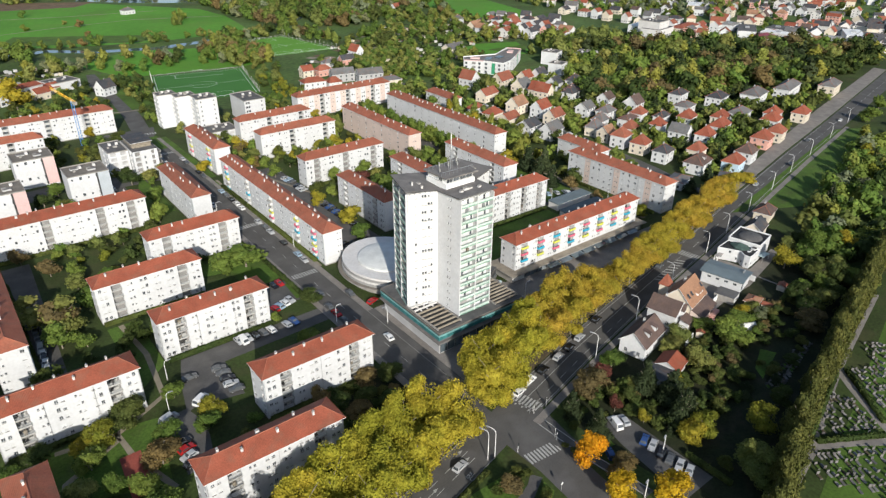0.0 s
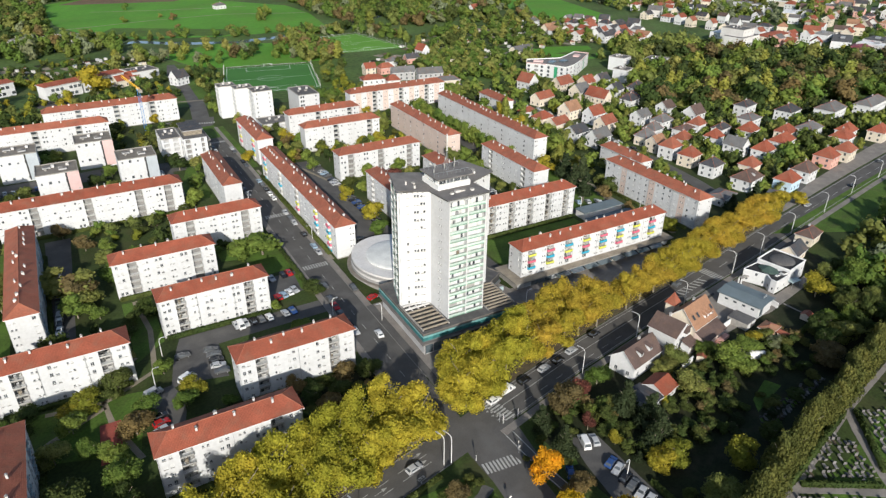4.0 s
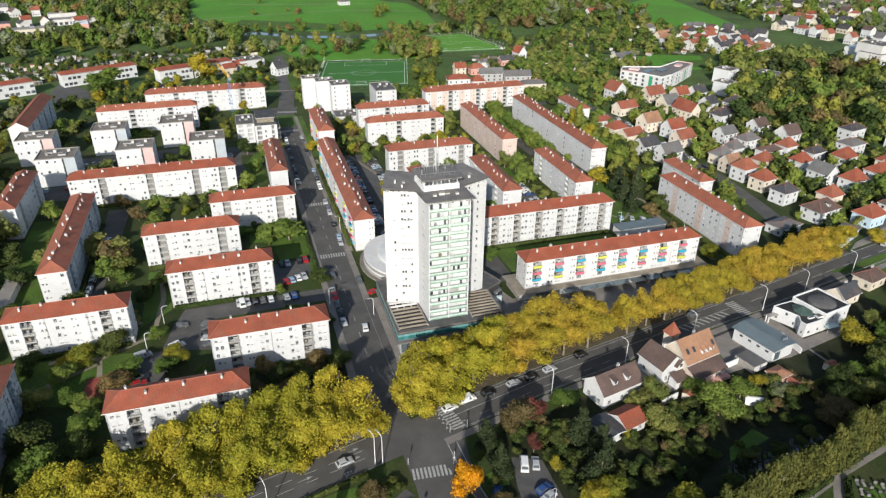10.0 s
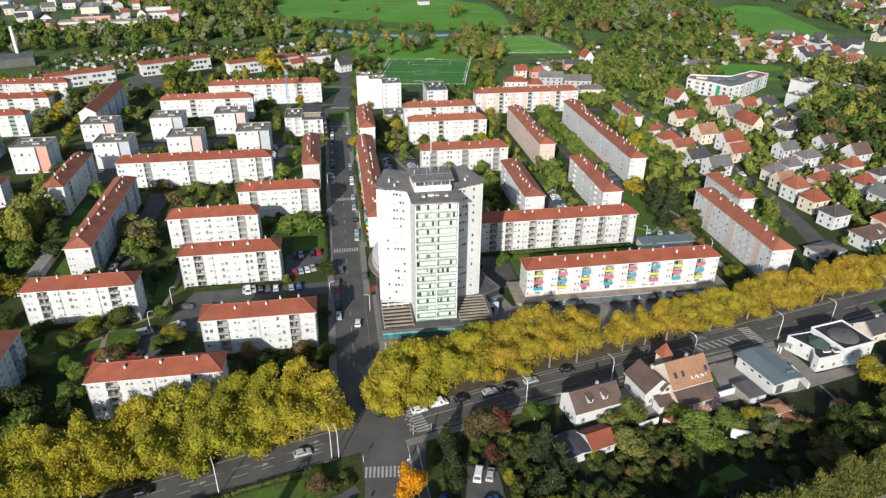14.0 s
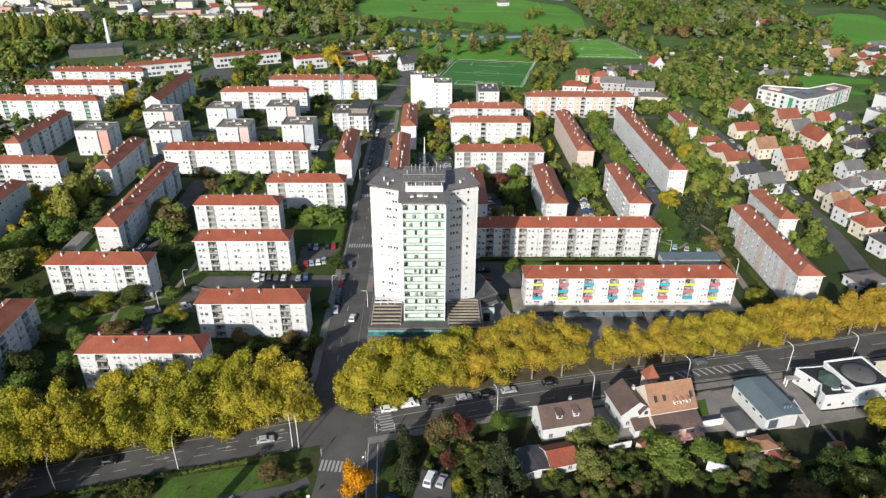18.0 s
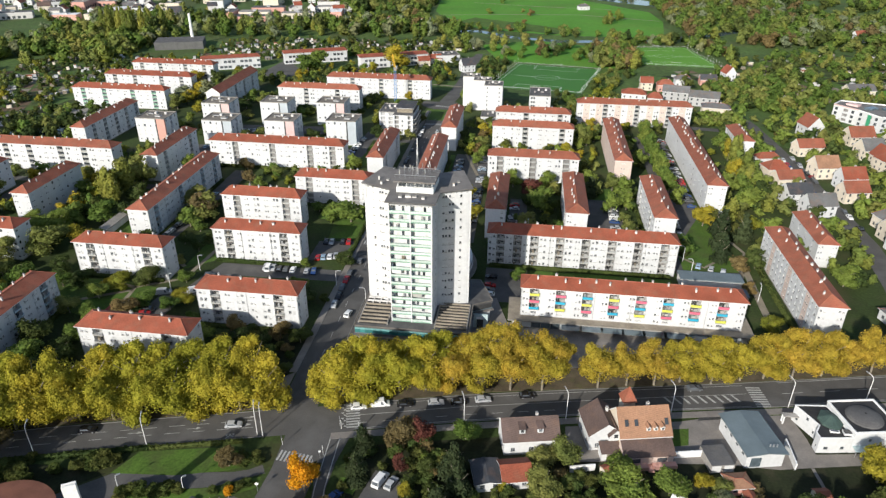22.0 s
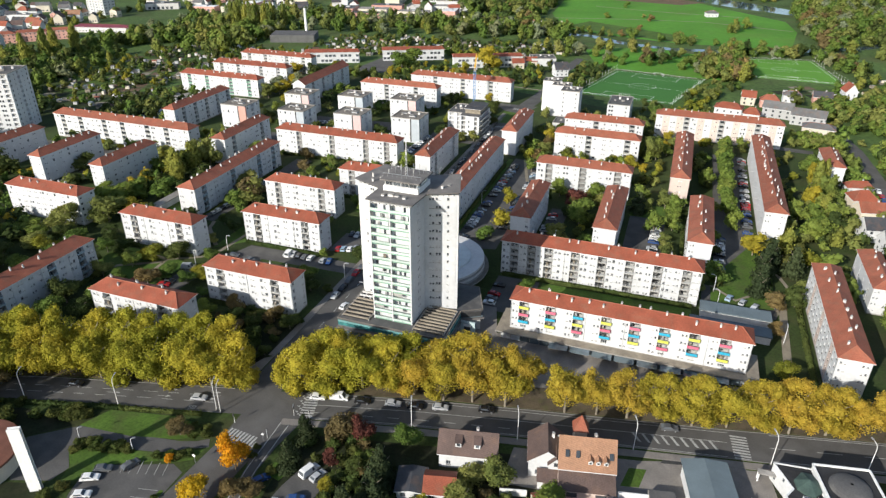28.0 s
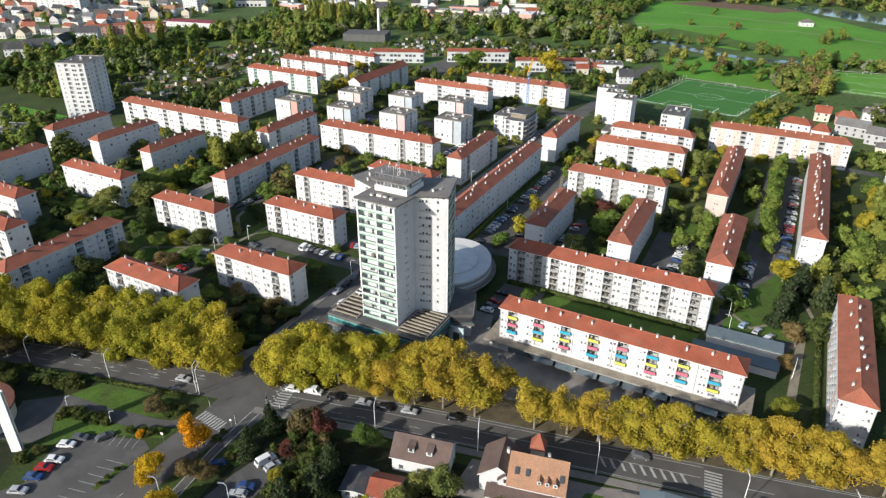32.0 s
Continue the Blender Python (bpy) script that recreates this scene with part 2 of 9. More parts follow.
def leafmat(name, color, other=None, rand=0.16, shift=0.9):
    """Leaves that turn from one colour towards another from tree to tree, and a little from limb to limb; 'tint' is the turn of each tree in a wood."""
    m = mat(name, color, 0.75, (0.35, 0.2), (2.2, 0.2), rand, 0.0, island=0.16, spec=0.1, leaf=0.3)
    n, l = m.node_tree.nodes, m.node_tree.links
    other = other or (color[0] * 1.35, color[1] * 1.08, color[2] * 0.9)
    first = next(x for x in n if x.bl_idname == "ShaderNodeRGB")
    ends = [x.to_socket for x in first.outputs[0].links]
    info, at, geo, limb = n.new("ShaderNodeObjectInfo"), n.new("ShaderNodeAttribute"), n.new("ShaderNodeNewGeometry"), n.new("ShaderNodeTexNoise")
    at.attribute_name = "tint"
    limb.inputs["Scale"].default_value = 0.22
    l.new(geo.outputs["Position"], limb.inputs["Vector"])

    def sum_of(p, q, op="ADD"):
        x = n.new("ShaderNodeMath")
        x.operation, x.use_clamp = op, False
        for k, e in enumerate((p, q)):
            if isinstance(e, float):
                x.inputs[k].default_value = e
            else:
                l.new(e, x.inputs[k])
        return x.outputs[0]

    turn = sum_of(sum_of(info.outputs["Random"], shift, "MULTIPLY"), at.outputs["Fac"])
    turn = sum_of(turn, sum_of(sum_of(limb.outputs[0], -0.5), 1.1, "MULTIPLY"))
    mix = n.new("ShaderNodeMix")
    mix.data_type, mix.clamp_factor = "RGBA", True
    l.new(turn, mix.inputs[0])
    l.new(first.outputs[0], mix.inputs[6])
    mix.inputs[7].default_value = (*other, 1)
    for e in ends:
        l.new(mix.outputs[2], e)
    return m


LEAVES = {
    "plane": leafmat("plane_leaves", (0.318, 0.312, 0.036), (0.430, 0.328, 0.038), 0.07, 0.6),
    "gold_plane": leafmat("golden_plane_leaves", (0.385, 0.325, 0.040), (0.450, 0.285, 0.045), 0.08, 0.7),
    "green": leafmat("green_leaves", (0.120, 0.192, 0.040), (0.190, 0.228, 0.047)),
    "dark": leafmat("dark_green_leaves", (0.055, 0.086, 0.025), (0.090, 0.106, 0.029)),
    "olive": leafmat("olive_leaves", (0.180, 0.215, 0.058), (0.245, 0.235, 0.066)),
    "yellow": leafmat("yellow_green_leaves", (0.210, 0.230, 0.033), (0.345, 0.270, 0.030)),
    "orange": leafmat("orange_leaves", (0.560, 0.240, 0.014), (0.600, 0.300, 0.016), 0.1),
    "gold": leafmat("golden_leaves", (0.477, 0.318, 0.020), (0.520, 0.345, 0.020), 0.1),
    "brown": leafmat("brown_leaves", (0.165, 0.130, 0.058), (0.225, 0.158, 0.060)),
    "red": leafmat("dark_red_leaves", (0.119, 0.050, 0.036), (0.170, 0.055, 0.045)),
    "silver": leafmat("silver_green_leaves", (0.200, 0.235, 0.135), (0.215, 0.220, 0.105)),
    "poplar": leafmat("poplar_leaves", (0.165, 0.215, 0.050), (0.260, 0.255, 0.052)),
    "conifer": leafmat("conifer_needles", (0.042, 0.062, 0.028), (0.060, 0.078, 0.034)),
    "thuja": leafmat("thuja_needles", (0.104, 0.118, 0.034), (0.130, 0.130, 0.036)),
    "bush": leafmat("shrub_leaves", (0.070, 0.100, 0.025), (0.110, 0.110, 0.030)),
}


# ---- building blocks ----
class Shape:
    """Gathers boxes, quads and prisms into one mesh; each face keeps a material slot."""

    def __init__(self):
        self.v, self.f, self.m, self.mats = [], [], [], []

    def slot(self, material):
        if material not in self.mats:
            self.mats.append(material)
        return self.mats.index(material)

    def face(self, pts, material):
        k = len(self.v)
        self.v += [tuple(p) for p in pts]
        self.f.append(tuple(range(k, k + len(pts))))
        self.m.append(self.slot(material))

    def box(self, x0, y0, z0, x1, y1, z1, material, top=None):
        k, s = len(self.v), self.slot(material)
        self.v += [(x0, y0, z0), (x1, y0, z0), (x1, y1, z0), (x0, y1, z0), (x0, y0, z1), (x1, y0, z1), (x1, y1, z1), (x0, y1, z1)]
        self.f += [(k, k + 3, k + 2, k + 1), (k + 4, k + 5, k + 6, k + 7), (k, k + 1, k + 5, k + 4), (k + 1, k + 2, k + 6, k + 5), (k + 2, k + 3, k + 7, k + 6), (k + 3, k, k + 4, k + 7)]
        self.m += [s] * 6
        if top:
            self.m[-5] = self.slot(top)

    def prism(self, pts, z0, z1, material, top=None):
        k, n, s = len(self.v), len(pts), self.slot(material)
        self.v += [(x, y, z0) for x, y in pts] + [(x, y, z1) for x, y in pts]
        self.f += [tuple(k + n - 1 - i for i in range(n)), tuple(k + n + i for i in range(n))]
        self.f += [(k + i, k + (i + 1) % n, k + n + (i + 1) % n, k + n + i) for i in range(n)]
        self.m += [s, self.slot(top) if top else s] + [s] * n

    def tube(self, p, q, r, material, n=8, r2=None):
        p, q = Vector(p), Vector(q)
        d = (q - p).normalized()
        u = d.orthogonal().normalized()
        w = d.cross(u)
        r2 = r if r2 is None else r2
        k, s = len(self.v), self.slot(material)
        for c, rr in ((p, r), (q, r2)):
            self.v += [tuple(c + rr * (math.cos(6.28319 * i / n) * u + math.sin(6.28319 * i / n) * w)) for i in range(n)]
        self.f += [(k + i, k + (i + 1) % n, k + n + (i + 1) % n, k + n + i) for i in range(n)]
        self.f += [tuple(k + n - 1 - i for i in range(n)), tuple(k + n + i for i in range(n))]
        self.m += [s] * (n + 2)

    def mesh(self, name):
        me = bpy.data.meshes.new(name)
        me.from_pydata(self.v, [], self.f)
        for material in self.mats:
            me.materials.append(material)
        me.polygons.foreach_set("material_index", self.m)
        me.update()
        return me


def part(name, data, parent, label="", at=None):
    """One mesh object under a thing or a part."""
    ob = new(name, data.mesh(name) if isinstance(data, Shape) else data)
    ob.parent = parent
    if at is not None:
        ob.matrix_basis = at
    return tagged(ob, label) if label else ob


def thing(name, label, category, at=None, group="", kind=""):
    ob = new(name)
    ob.empty_display_size = 0.5
    if at is not None:
        ob.matrix_basis = at
    return tagged(ob, label, category, group, kind)


def ground_piece(name, pts, z, material, label, category, thick=0.25, kind="structure"):
    s = Shape()
    s.prism(pts, z - thick, z, material)
    return tagged(new(name, s.mesh(name)), label, category, kind=kind)


def strip(pts, width, left=None):
    """The outline of a band along a line; pts are its middle."""
    a, b = [], []
    for i, p in enumerate(pts):
        p0, p1 = Vector(pts[max(i - 1, 0)]), Vector(pts[min(i + 1, len(pts) - 1)])
        d = (p1 - p0).normalized()
        nrm = Vector((-d.y, d.x)) * width / 2
        a.append(tuple(Vector(p) - nrm))
        b.append(tuple(Vector(p) + nrm))
    return a + b[::-1]


RNG = random.Random(7)
TAKEN = []           # rectangles that hold a building, for trees and cars to stay clear of


def free(x, y, gap):
    return all(not (x0 - gap < x < x1 + gap and y0 - gap < y < y1 + gap) for x0, y0, x1, y1 in TAKEN)


def inside(x, y, poly):
    hit = False
    for i in range(len(poly)):
        (x0, y0), (x1, y1) = poly[i - 1], poly[i]
        if (y0 > y) != (y1 > y) and x < (x1 - x0) * (y - y0) / (y1 - y0) + x0:
            hit = not hit
    return hit

ROOF_PALE = mat("pale_grey_roofing_felt", (0.185, 0.173, 0.164), 0.9, (0.25, 0.15), (3, 0.1), 0.0, 0.15, dirt=((0.104, 0.103, 0.100), 0.3, 0.5))
TURF_NEW = mat("bright_sports_turf", (0.105, 0.265, 0.030), 0.95, (0.05, 0.1), (0.6, 0.08), 0.0, 0.2)
# Dark soil colour that also stands in for tree and hedge shade.
SOIL_AND_SHADE = mat("undergrowth_and_shade", (0.018, 0.024, 0.008), 0.95, (0.15, 0.3), (1.5, 0.3), 0.0, 0.4, dirt=((0.042, 0.038, 0.021), 0.2, 0.6))


# ---- facades and apartment blocks ----
def facade(s, o, d, length, height, holes, wall, z0=0.0):
    """One wall face from o along d (unit vector), its outside on the right-hand side. holes: (u0, u1, v0, v1, depth, back) with back a material or None."""
    o, d = Vector((*o, 0)), Vector((*d, 0))
    inw = Vector((-d.y, d.x, 0))
    us = sorted({0.0, length, *(h[0] for h in holes), *(h[1] for h in holes)})
    vs = sorted({0.0, height, *(h[2] for h in holes), *(h[3] for h in holes)})

    def at(u, v, w=0.0):
        return o + d * u + inw * w + Vector((0, 0, z0 + v))

    for v0, v1 in zip(vs, vs[1:]):
        run = None
        row = [h for h in holes if h[2] <= (v0 + v1) / 2 <= h[3]]
        for u0, u1 in zip(us, us[1:]):
            c = (u0 + u1) / 2
            solid = not any(h[0] < c < h[1] for h in row)
            if solid:
                run = [u0, u1] if run is None else [run[0], u1]
            if run and (not solid or u1 == length):
                s.face((at(run[0], v0), at(run[1], v0), at(run[1], v1), at(run[0], v1)), wall)
                run = None
    for u0, u1, v0, v1, w, back in holes:
        s.face((at(u0, v0), at(u0, v1), at(u0, v1, w), at(u0, v0, w)), wall)
        s.face((at(u1, v1), at(u1, v0), at(u1, v0, w), at(u1, v1, w)), wall)
        s.face((at(u0, v0, w), at(u1, v0, w), at(u1, v0), at(u0, v0)), wall)
        s.face((at(u0, v1), at(u1, v1), at(u1, v1, w), at(u0, v1, w)), wall)
        if back:
            s.face((at(u0, v0, w), at(u1, v0, w), at(u1, v1, w), at(u0, v1, w)), back)


KEPT = {}


def window_mesh(w, h, bars=1, shutter=0.0):
    """A window seen from outside, in the plane y = 0, its outside towards -y: frame, glazing bar, panes, a part-lowered roller shutter and a sill."""
    key = ("window", w, h, bars, shutter)
    if key not in KEPT:
        s, e = Shape(), 0.07
        cut = h - e - shutter * (h - 2 * e)
        holes = []
        for i in range(bars + 1):
            u0, u1 = (w * i / (bars + 1) + (e if i == 0 else 0.03)), (w * (i + 1) / (bars + 1) - (e if i == bars else 0.03))
            if shutter < 1:
                holes.append((u0, u1, e, cut, 0.05, GLASS))
            if shutter:
                holes.append((u0, u1, cut, h - e, 0.02, SHUTTER))
        facade(s, (0, 0), (1, 0), w, h, holes, FRAME)
        s.box(0, -0.18, -0.05, w, 0.0, 0.0, CONCRETE)
        KEPT[key] = s.mesh("window")
    return KEPT[key]


def wall_pose(o, d, u, v, w=0.12, z0=0.0):
    """The place of a part that is drawn in the plane y = 0, on a facade at (u, v), w inside its face."""
    p = Vector((o[0] + d[0] * u - d[1] * w, o[1] + d[1] * u + d[0] * w, z0 + v))
    return Matrix.Translation(p) @ Matrix.Rotation(math.atan2(d[1], d[0]), 4, "Z")


def balcony_mesh(w, panel, depth=0.35, solid=True, high=0.95):
    key = ("balcony", w, panel.name, depth, solid)
    if key not in KEPT:
        s = Shape()
        s.box(0, -depth, -0.14, w, 0.02, 0.0, CONCRETE)
        if solid:
            s.box(0, -depth, 0.08, w, -depth + 0.05, high, panel)
        else:
            s.box(0, -depth, -0.02, w, -depth + 0.04, 0.42, panel)
            for k in (0.25, 0.5, 0.75):
                s.box(w * k - 0.03, -depth, 0.0, w * k + 0.03, -depth + 0.04, high + 0.02, panel)
        s.box(-0.02, -depth - 0.02, high, w + 0.02, -depth + 0.07, high + 0.06, panel)
        for x in (0.0, w - 0.04):
            s.box(x, -depth, -0.02, x + 0.04, 0.0, high + 0.02, panel)
        KEPT[key] = s.mesh("balcony")
    return KEPT[key]


def clutter_mesh(seed):
    """What stands on a balcony: a small cabinet or chest."""
    key = ("clutter", seed)
    if key not in KEPT:
        s, r = Shape(), random.Random(seed)
        x, h, w, c = r.uniform(0.2, 1.2), r.uniform(0.7, 1.6), r.uniform(0.4, 0.9), r.choice((DARK, DARK, METAL, GREYWALL, BARK))
        s.prism([(x, 0.2), (x + w, 0.2), (x + w, 0.6), (x, 0.6)], 0, h, c, WHITE if seed % 3 == 0 else None)
        KEPT[key] = s.mesh("balcony_cabinet")
    return KEPT[key]


def chimney_mesh(w, d, h):
    key = ("chimney", w, d, h)
    if key not in KEPT:
        s = Shape()
        s.box(-w / 2, -d / 2, -1.0, w / 2, d / 2, h, RENDER_AGED)
        s.box(-w / 2 - 0.08, -d / 2 - 0.08, h, w / 2 + 0.08, d / 2 + 0.08, h + 0.12, CONCRETE)
        s.tube((0, 0, h + 0.12), (0, 0, h + 0.4), 0.16, METAL, 6)
        KEPT[key] = s.mesh("chimney")
    return KEPT[key]


def hip_roof(x0, y0, x1, y1, z, rise, tiles, over=0.5, gable=False, hip=None):
    """A tiled roof over a rectangle, hipped or gabled, with a boarded eave and gutters; returns it and the ends of its ridge."""
    s = Shape()
    x0, y0, x1, y1 = x0 - over, y0 - over, x1 + over, y1 + over
    along_x = x1 - x0 >= y1 - y0
    half = (min(x1 - x0, y1 - y0)) / 2
    run = 0.0 if gable else (hip if hip is not None else half * 0.85)
    t = z + 0.18
    if along_x:
        a, b = (x0 + run, (y0 + y1) / 2, t + rise), (x1 - run, (y0 + y1) / 2, t + rise)
    else:
        a, b = ((x0 + x1) / 2, y0 + run, t + rise), ((x0 + x1) / 2, y1 - run, t + rise)
    p = [(x0, y0, t), (x1, y0, t), (x1, y1, t), (x0, y1, t)]
    if along_x:
        s.face((p[0], p[1], b, a), tiles)
        s.face((p[2], p[3], a, b), tiles)
        s.face((p[1], p[2], b), RENDER if gable else tiles)
        s.face((p[3], p[0], a), RENDER if gable else tiles)
    else:
        s.face((p[1], p[2], b, a), tiles)
        s.face((p[3], p[0], a, b), tiles)
        s.face((p[0], p[1], a), RENDER if gable else tiles)
        s.face((p[2], p[3], b), RENDER if gable else tiles)
    for q, r in zip(p, p[1:] + p[:1]):
        s.face(((*q[:2], z - 0.02), (*r[:2], z - 0.02), r, q), FRAME)
    s.face([(*q[:2], z - 0.02) for q in p[::-1]], FRAME)
    caps = Shape()
    caps.tube(a, b, 0.12, RIDGE, 6)
    if not gable:
        ends = ((p[0], a), (p[3], a), (p[1], b), (p[2], b)) if along_x else ((p[0], a), (p[1], a), (p[2], b), (p[3], b))
        for q, r in ends:
            caps.tube(q, r, 0.09, RIDGE, 6)
    return s, caps, Vector(a), Vector(b)


def spread(length, plan):
    """A facade's bays: a plan is a string, one letter per bay, w pair of windows, s single, b balcony column, . blank."""
    step = length / len(plan)
    return [(c, step * (i + 0.5)) for i, c in enumerate(plan)]


def block(x0, y0, x1, y1, height=13.0, south="", east="", west="", north="", floors=5, base=0.5, tiles=None, wall=None, rail=None, colours=None,
          detail=2, label="", rise=2.5, gable=False, stack=True, lift=0.0, chim=None, solid=True, share=1.0, bands=None):
    """A rendered apartment block with a tiled roof. detail 2: each window has a pane of its own; 1: windows as single parts; 0: joined."""
    tiles, wall, rail = tiles or TILE, wall or RENDER, rail or GREYRAIL
    TAKEN.append((x0, y0, x1, y1))
    cx, cy = (x0 + x1) / 2, (y0 + y1) / 2
    root = thing("apartment_block", label or "white rendered apartment block with an orange tiled hip roof", "apartment block", pose(cx, cy, lift), "apartment blocks of the estate")
    X, Y = (x1 - x0) / 2, (y1 - y0) / 2
    s = Shape()
    storey = (height - base) / floors
    todo = []
    joined = Shape() if detail < 2 else None
    for plan, o, d, length in ((south, (-X, -Y), (1, 0), 2 * X), (east, (X, -Y), (0, 1), 2 * Y), (north, (X, Y), (-1, 0), 2 * X), (west, (-X, Y), (0, -1), 2 * Y)):
        holes = []
        for bay, (c, u) in enumerate(spread(length, plan)) if plan else ():
            for fl in range(floors):
                v = base + fl * storey + 0.75
                if c == "w":
                    spots = ((u - 1.15, 0.9, 1.1, 1), (u + 0.25, 0.9, 1.1, 1))
                elif c == "s":
                    spots = ((u - 0.55, 1.1, 1.25, 1),)
                elif c == "n":
                    spots = ((u - 0.85, 0.62, 0.66, 0), (u + 0.2, 0.62, 0.66, 0))
                else:
                    spots = ()
                for ux, w, h, bars in spots:
                    holes.append((ux, ux + w, v, v + h, 0.14, None))
                    todo.append(("w", o, d, ux, v, w, h, bars))
                if c == "b" and colours and fl == 0 and lift:
                    holes.append((u - 0.9, u + 0.9, v, v + 1.25, 0.14, None))
                    todo.append(("w", o, d, u - 0.9, v, 1.8, 1.25, 2))
                elif c == "b":
                    vb = base + fl * storey + 0.1
                    half = 1.5
                    holes.append((u - half, u + half, vb, vb + storey - 0.35, 1.3, LOGGIA_SHADE))
                    todo.append(("b", o, d, u - 1.5, vb, bay, fl, 0))
        if bands and plan:
            step = length / len(plan)
            for i, c in enumerate(plan):
                start = (o[0] + d[0] * i * step, o[1] + d[1] * i * step)
                facade(s, start, d, step, height, [(h[0] - i * step, h[1] - i * step, *h[2:]) for h in holes if i * step <= h[0] < (i + 1) * step], bands if c == "n" and length > 20 else wall)
        else:
            facade(s, o, d, length, height, holes, wall)
    s.face([(-X, -Y, height), (X, -Y, height), (X, Y, height), (-X, Y, height)], wall)
    s.box(-X - 0.04, -Y - 0.04, -0.1, X + 0.04, Y + 0.04, base - 0.1, CONCRETE)
    part("wall", s, root)
    r = random.Random(int(x0 * 7 + y0 * 13))
    for what, o, d, u, v, *rest in todo:
        if what == "w":
            w, h, bars = rest
            shut = r.choice((0, 0, 0.5, 1.0) if h < 0.7 else (0, 0, 0.3, 0.5, 0.8, 1.0, 1.0, 1.0))
            m = wall_pose(o, d, u, v, 0.10)
            if detail == 2 or detail and cy < 240:
                part("window", window_mesh(w, h, bars, shut), root, at=m)
            else:
                for q in ((0, 0, w, h, 0.0, FRAME), (0.08, 0.08, w - 0.08, h * (1 - 0.9 * shut) - 0.04, -0.01, GLASS)):
                    joined.face([m @ Vector(p) for p in ((q[0], q[4], q[1]), (q[2], q[4], q[1]), (q[2], q[4], q[3]), (q[0], q[4], q[3]))], q[5])
        else:
            bay, fl, _ = rest
            panel = colours[(bay // 3 + 3 - fl) % len(colours)] if colours and r.random() < share else rail
            m = wall_pose(o, d, u, v, 0.0)
            if detail:
                bal = part("balcony", balcony_mesh(3.0, panel, 0.8 if colours else 0.35, panel is not rail, 0.85), root, at=m)
                if detail == 2:
                    part("balcony_door", door_mesh(), bal, at=pose(0.5, 1.27, 0))
                if detail == 2 and r.random() < 0.7:
                    part("balcony_cabinet", clutter_mesh(r.randrange(6)), bal)
            else:
                for q in ((0, 0, 3, 0.95, -0.2, panel), (0.6, 0.1, 2.4, 2.1, 1.25, GLASS)):
                    joined.face([m @ Vector(p) for p in ((q[0], q[4], q[1]), (q[2], q[4], q[1]), (q[2], q[4], q[3]), (q[0], q[4], q[3]))], q[5])
    if joined and joined.f:
        tagged(part("glazing", joined, root, "rows of white framed windows"), kind="stuff")
    roof, caps, a, b = hip_roof(-X, -Y, X, Y, height, rise, tiles, 0.5, gable)
    rf = part("roof", roof, root)
    part("ridge_tiles", caps, rf)
    if stack:
        n = chim or max(4, int((b - a).length / 4.2))
        stacks = Shape()
        for i in range(n):
            q = a.lerp(b, (i + 0.5) / n + r.uniform(-0.25, 0.25) / n)
            side = r.choice((-1, 1)) * r.choice((0.5, 1.1, 1.6))
            dx, dy = (0, side) if 2 * X >= 2 * Y else (side, 0)
            drop = abs(side) / (min(X, Y) + 0.5) * rise
            size, here = r.choice(((0.5, 0.5, 0.75), (0.8, 0.45, 0.8), (0.45, 0.45, 0.95))), (q.x + dx, q.y + dy, q.z - drop)
            if cy < 300 or cx > 90:
                part("chimney", chimney_mesh(*size), root, at=pose(*here, 0, 0, r.choice((0, 90))))
            else:
                w, d, h = size
                stacks.box(here[0] - w / 2, here[1] - d / 2, here[2] - 1, here[0] + w / 2, here[1] + d / 2, here[2] + h, RENDER_AGED)
                stacks.box(here[0] - w / 2 - 0.08, here[1] - d / 2 - 0.08, here[2] + h, here[0] + w / 2 + 0.08, here[1] + d / 2 + 0.08, here[2] + h + 0.12, CONCRETE)
        if stacks.f:
            tagged(part("chimney_row", stacks, root, "row of small rendered chimneys"), kind="stuff")
    if detail == 2:
        for o, d, length, plan in (((-X, -Y), (1, 0), 2 * X, south), ((X, -Y), (0, 1), 2 * Y, east), ((-X, Y), (0, -1), 2 * Y, west)):
            if plan and length > 15:
                for i in range(max(2, int(length / 11)) + 1):
                    k = max(2, int(length / 11))
                    u = min(max(0.15, length * i / k), length - 0.15)
                    p = Shape()
                    p.tube((0, -0.08, 0.2), (0, -0.08, height - 0.1), 0.06, METAL, 5)
                    part("downpipe", p, root, at=wall_pose(o, d, u, 0, 0.0))
    return root


def door_mesh():
    """A glazed balcony door with a fixed light beside it."""
    if "door" not in KEPT:
        s = Shape()
        facade(s, (0, 0), (1, 0), 2.0, 2.07, [(0.07, 0.83, 0.07, 2.0, 0.03, GLASS), (0.9, 1.93, 0.75, 2.0, 0.03, GLASS)], GREYRAIL)
        KEPT["door"] = s.mesh("balcony_door")
    return KEPT["door"]


# front blocks beside the avenue and the side street
NEAR = "white five-storey apartment block with an orange tiled roof"
block(22.8, 107.8, 55.6, 116.0, south="wbnwnwbw", east="s.s", west="s.s", label=NEAR + " behind plane trees")
block(46.6, 132.0, 79.1, 140.2, south="wbnwnwbw", east="s.s", west="s.s", label=NEAR + " beside cars")
block(33.4, 172.9, 66.6, 181.0, south="wbnwnwbw", east="s.s", west="s.s", label=NEAR + " beside cars")
block(-9.9, 155.8, 23.2, 164.0, south="wbnwnwbw", east="s.s", west="s.s", label=NEAR + " among shrubs")
block(23.8, 203.5, 56.8, 211.6, south="wbnwnwbw", east="s.s", west="s.s", detail=1, label=NEAR)
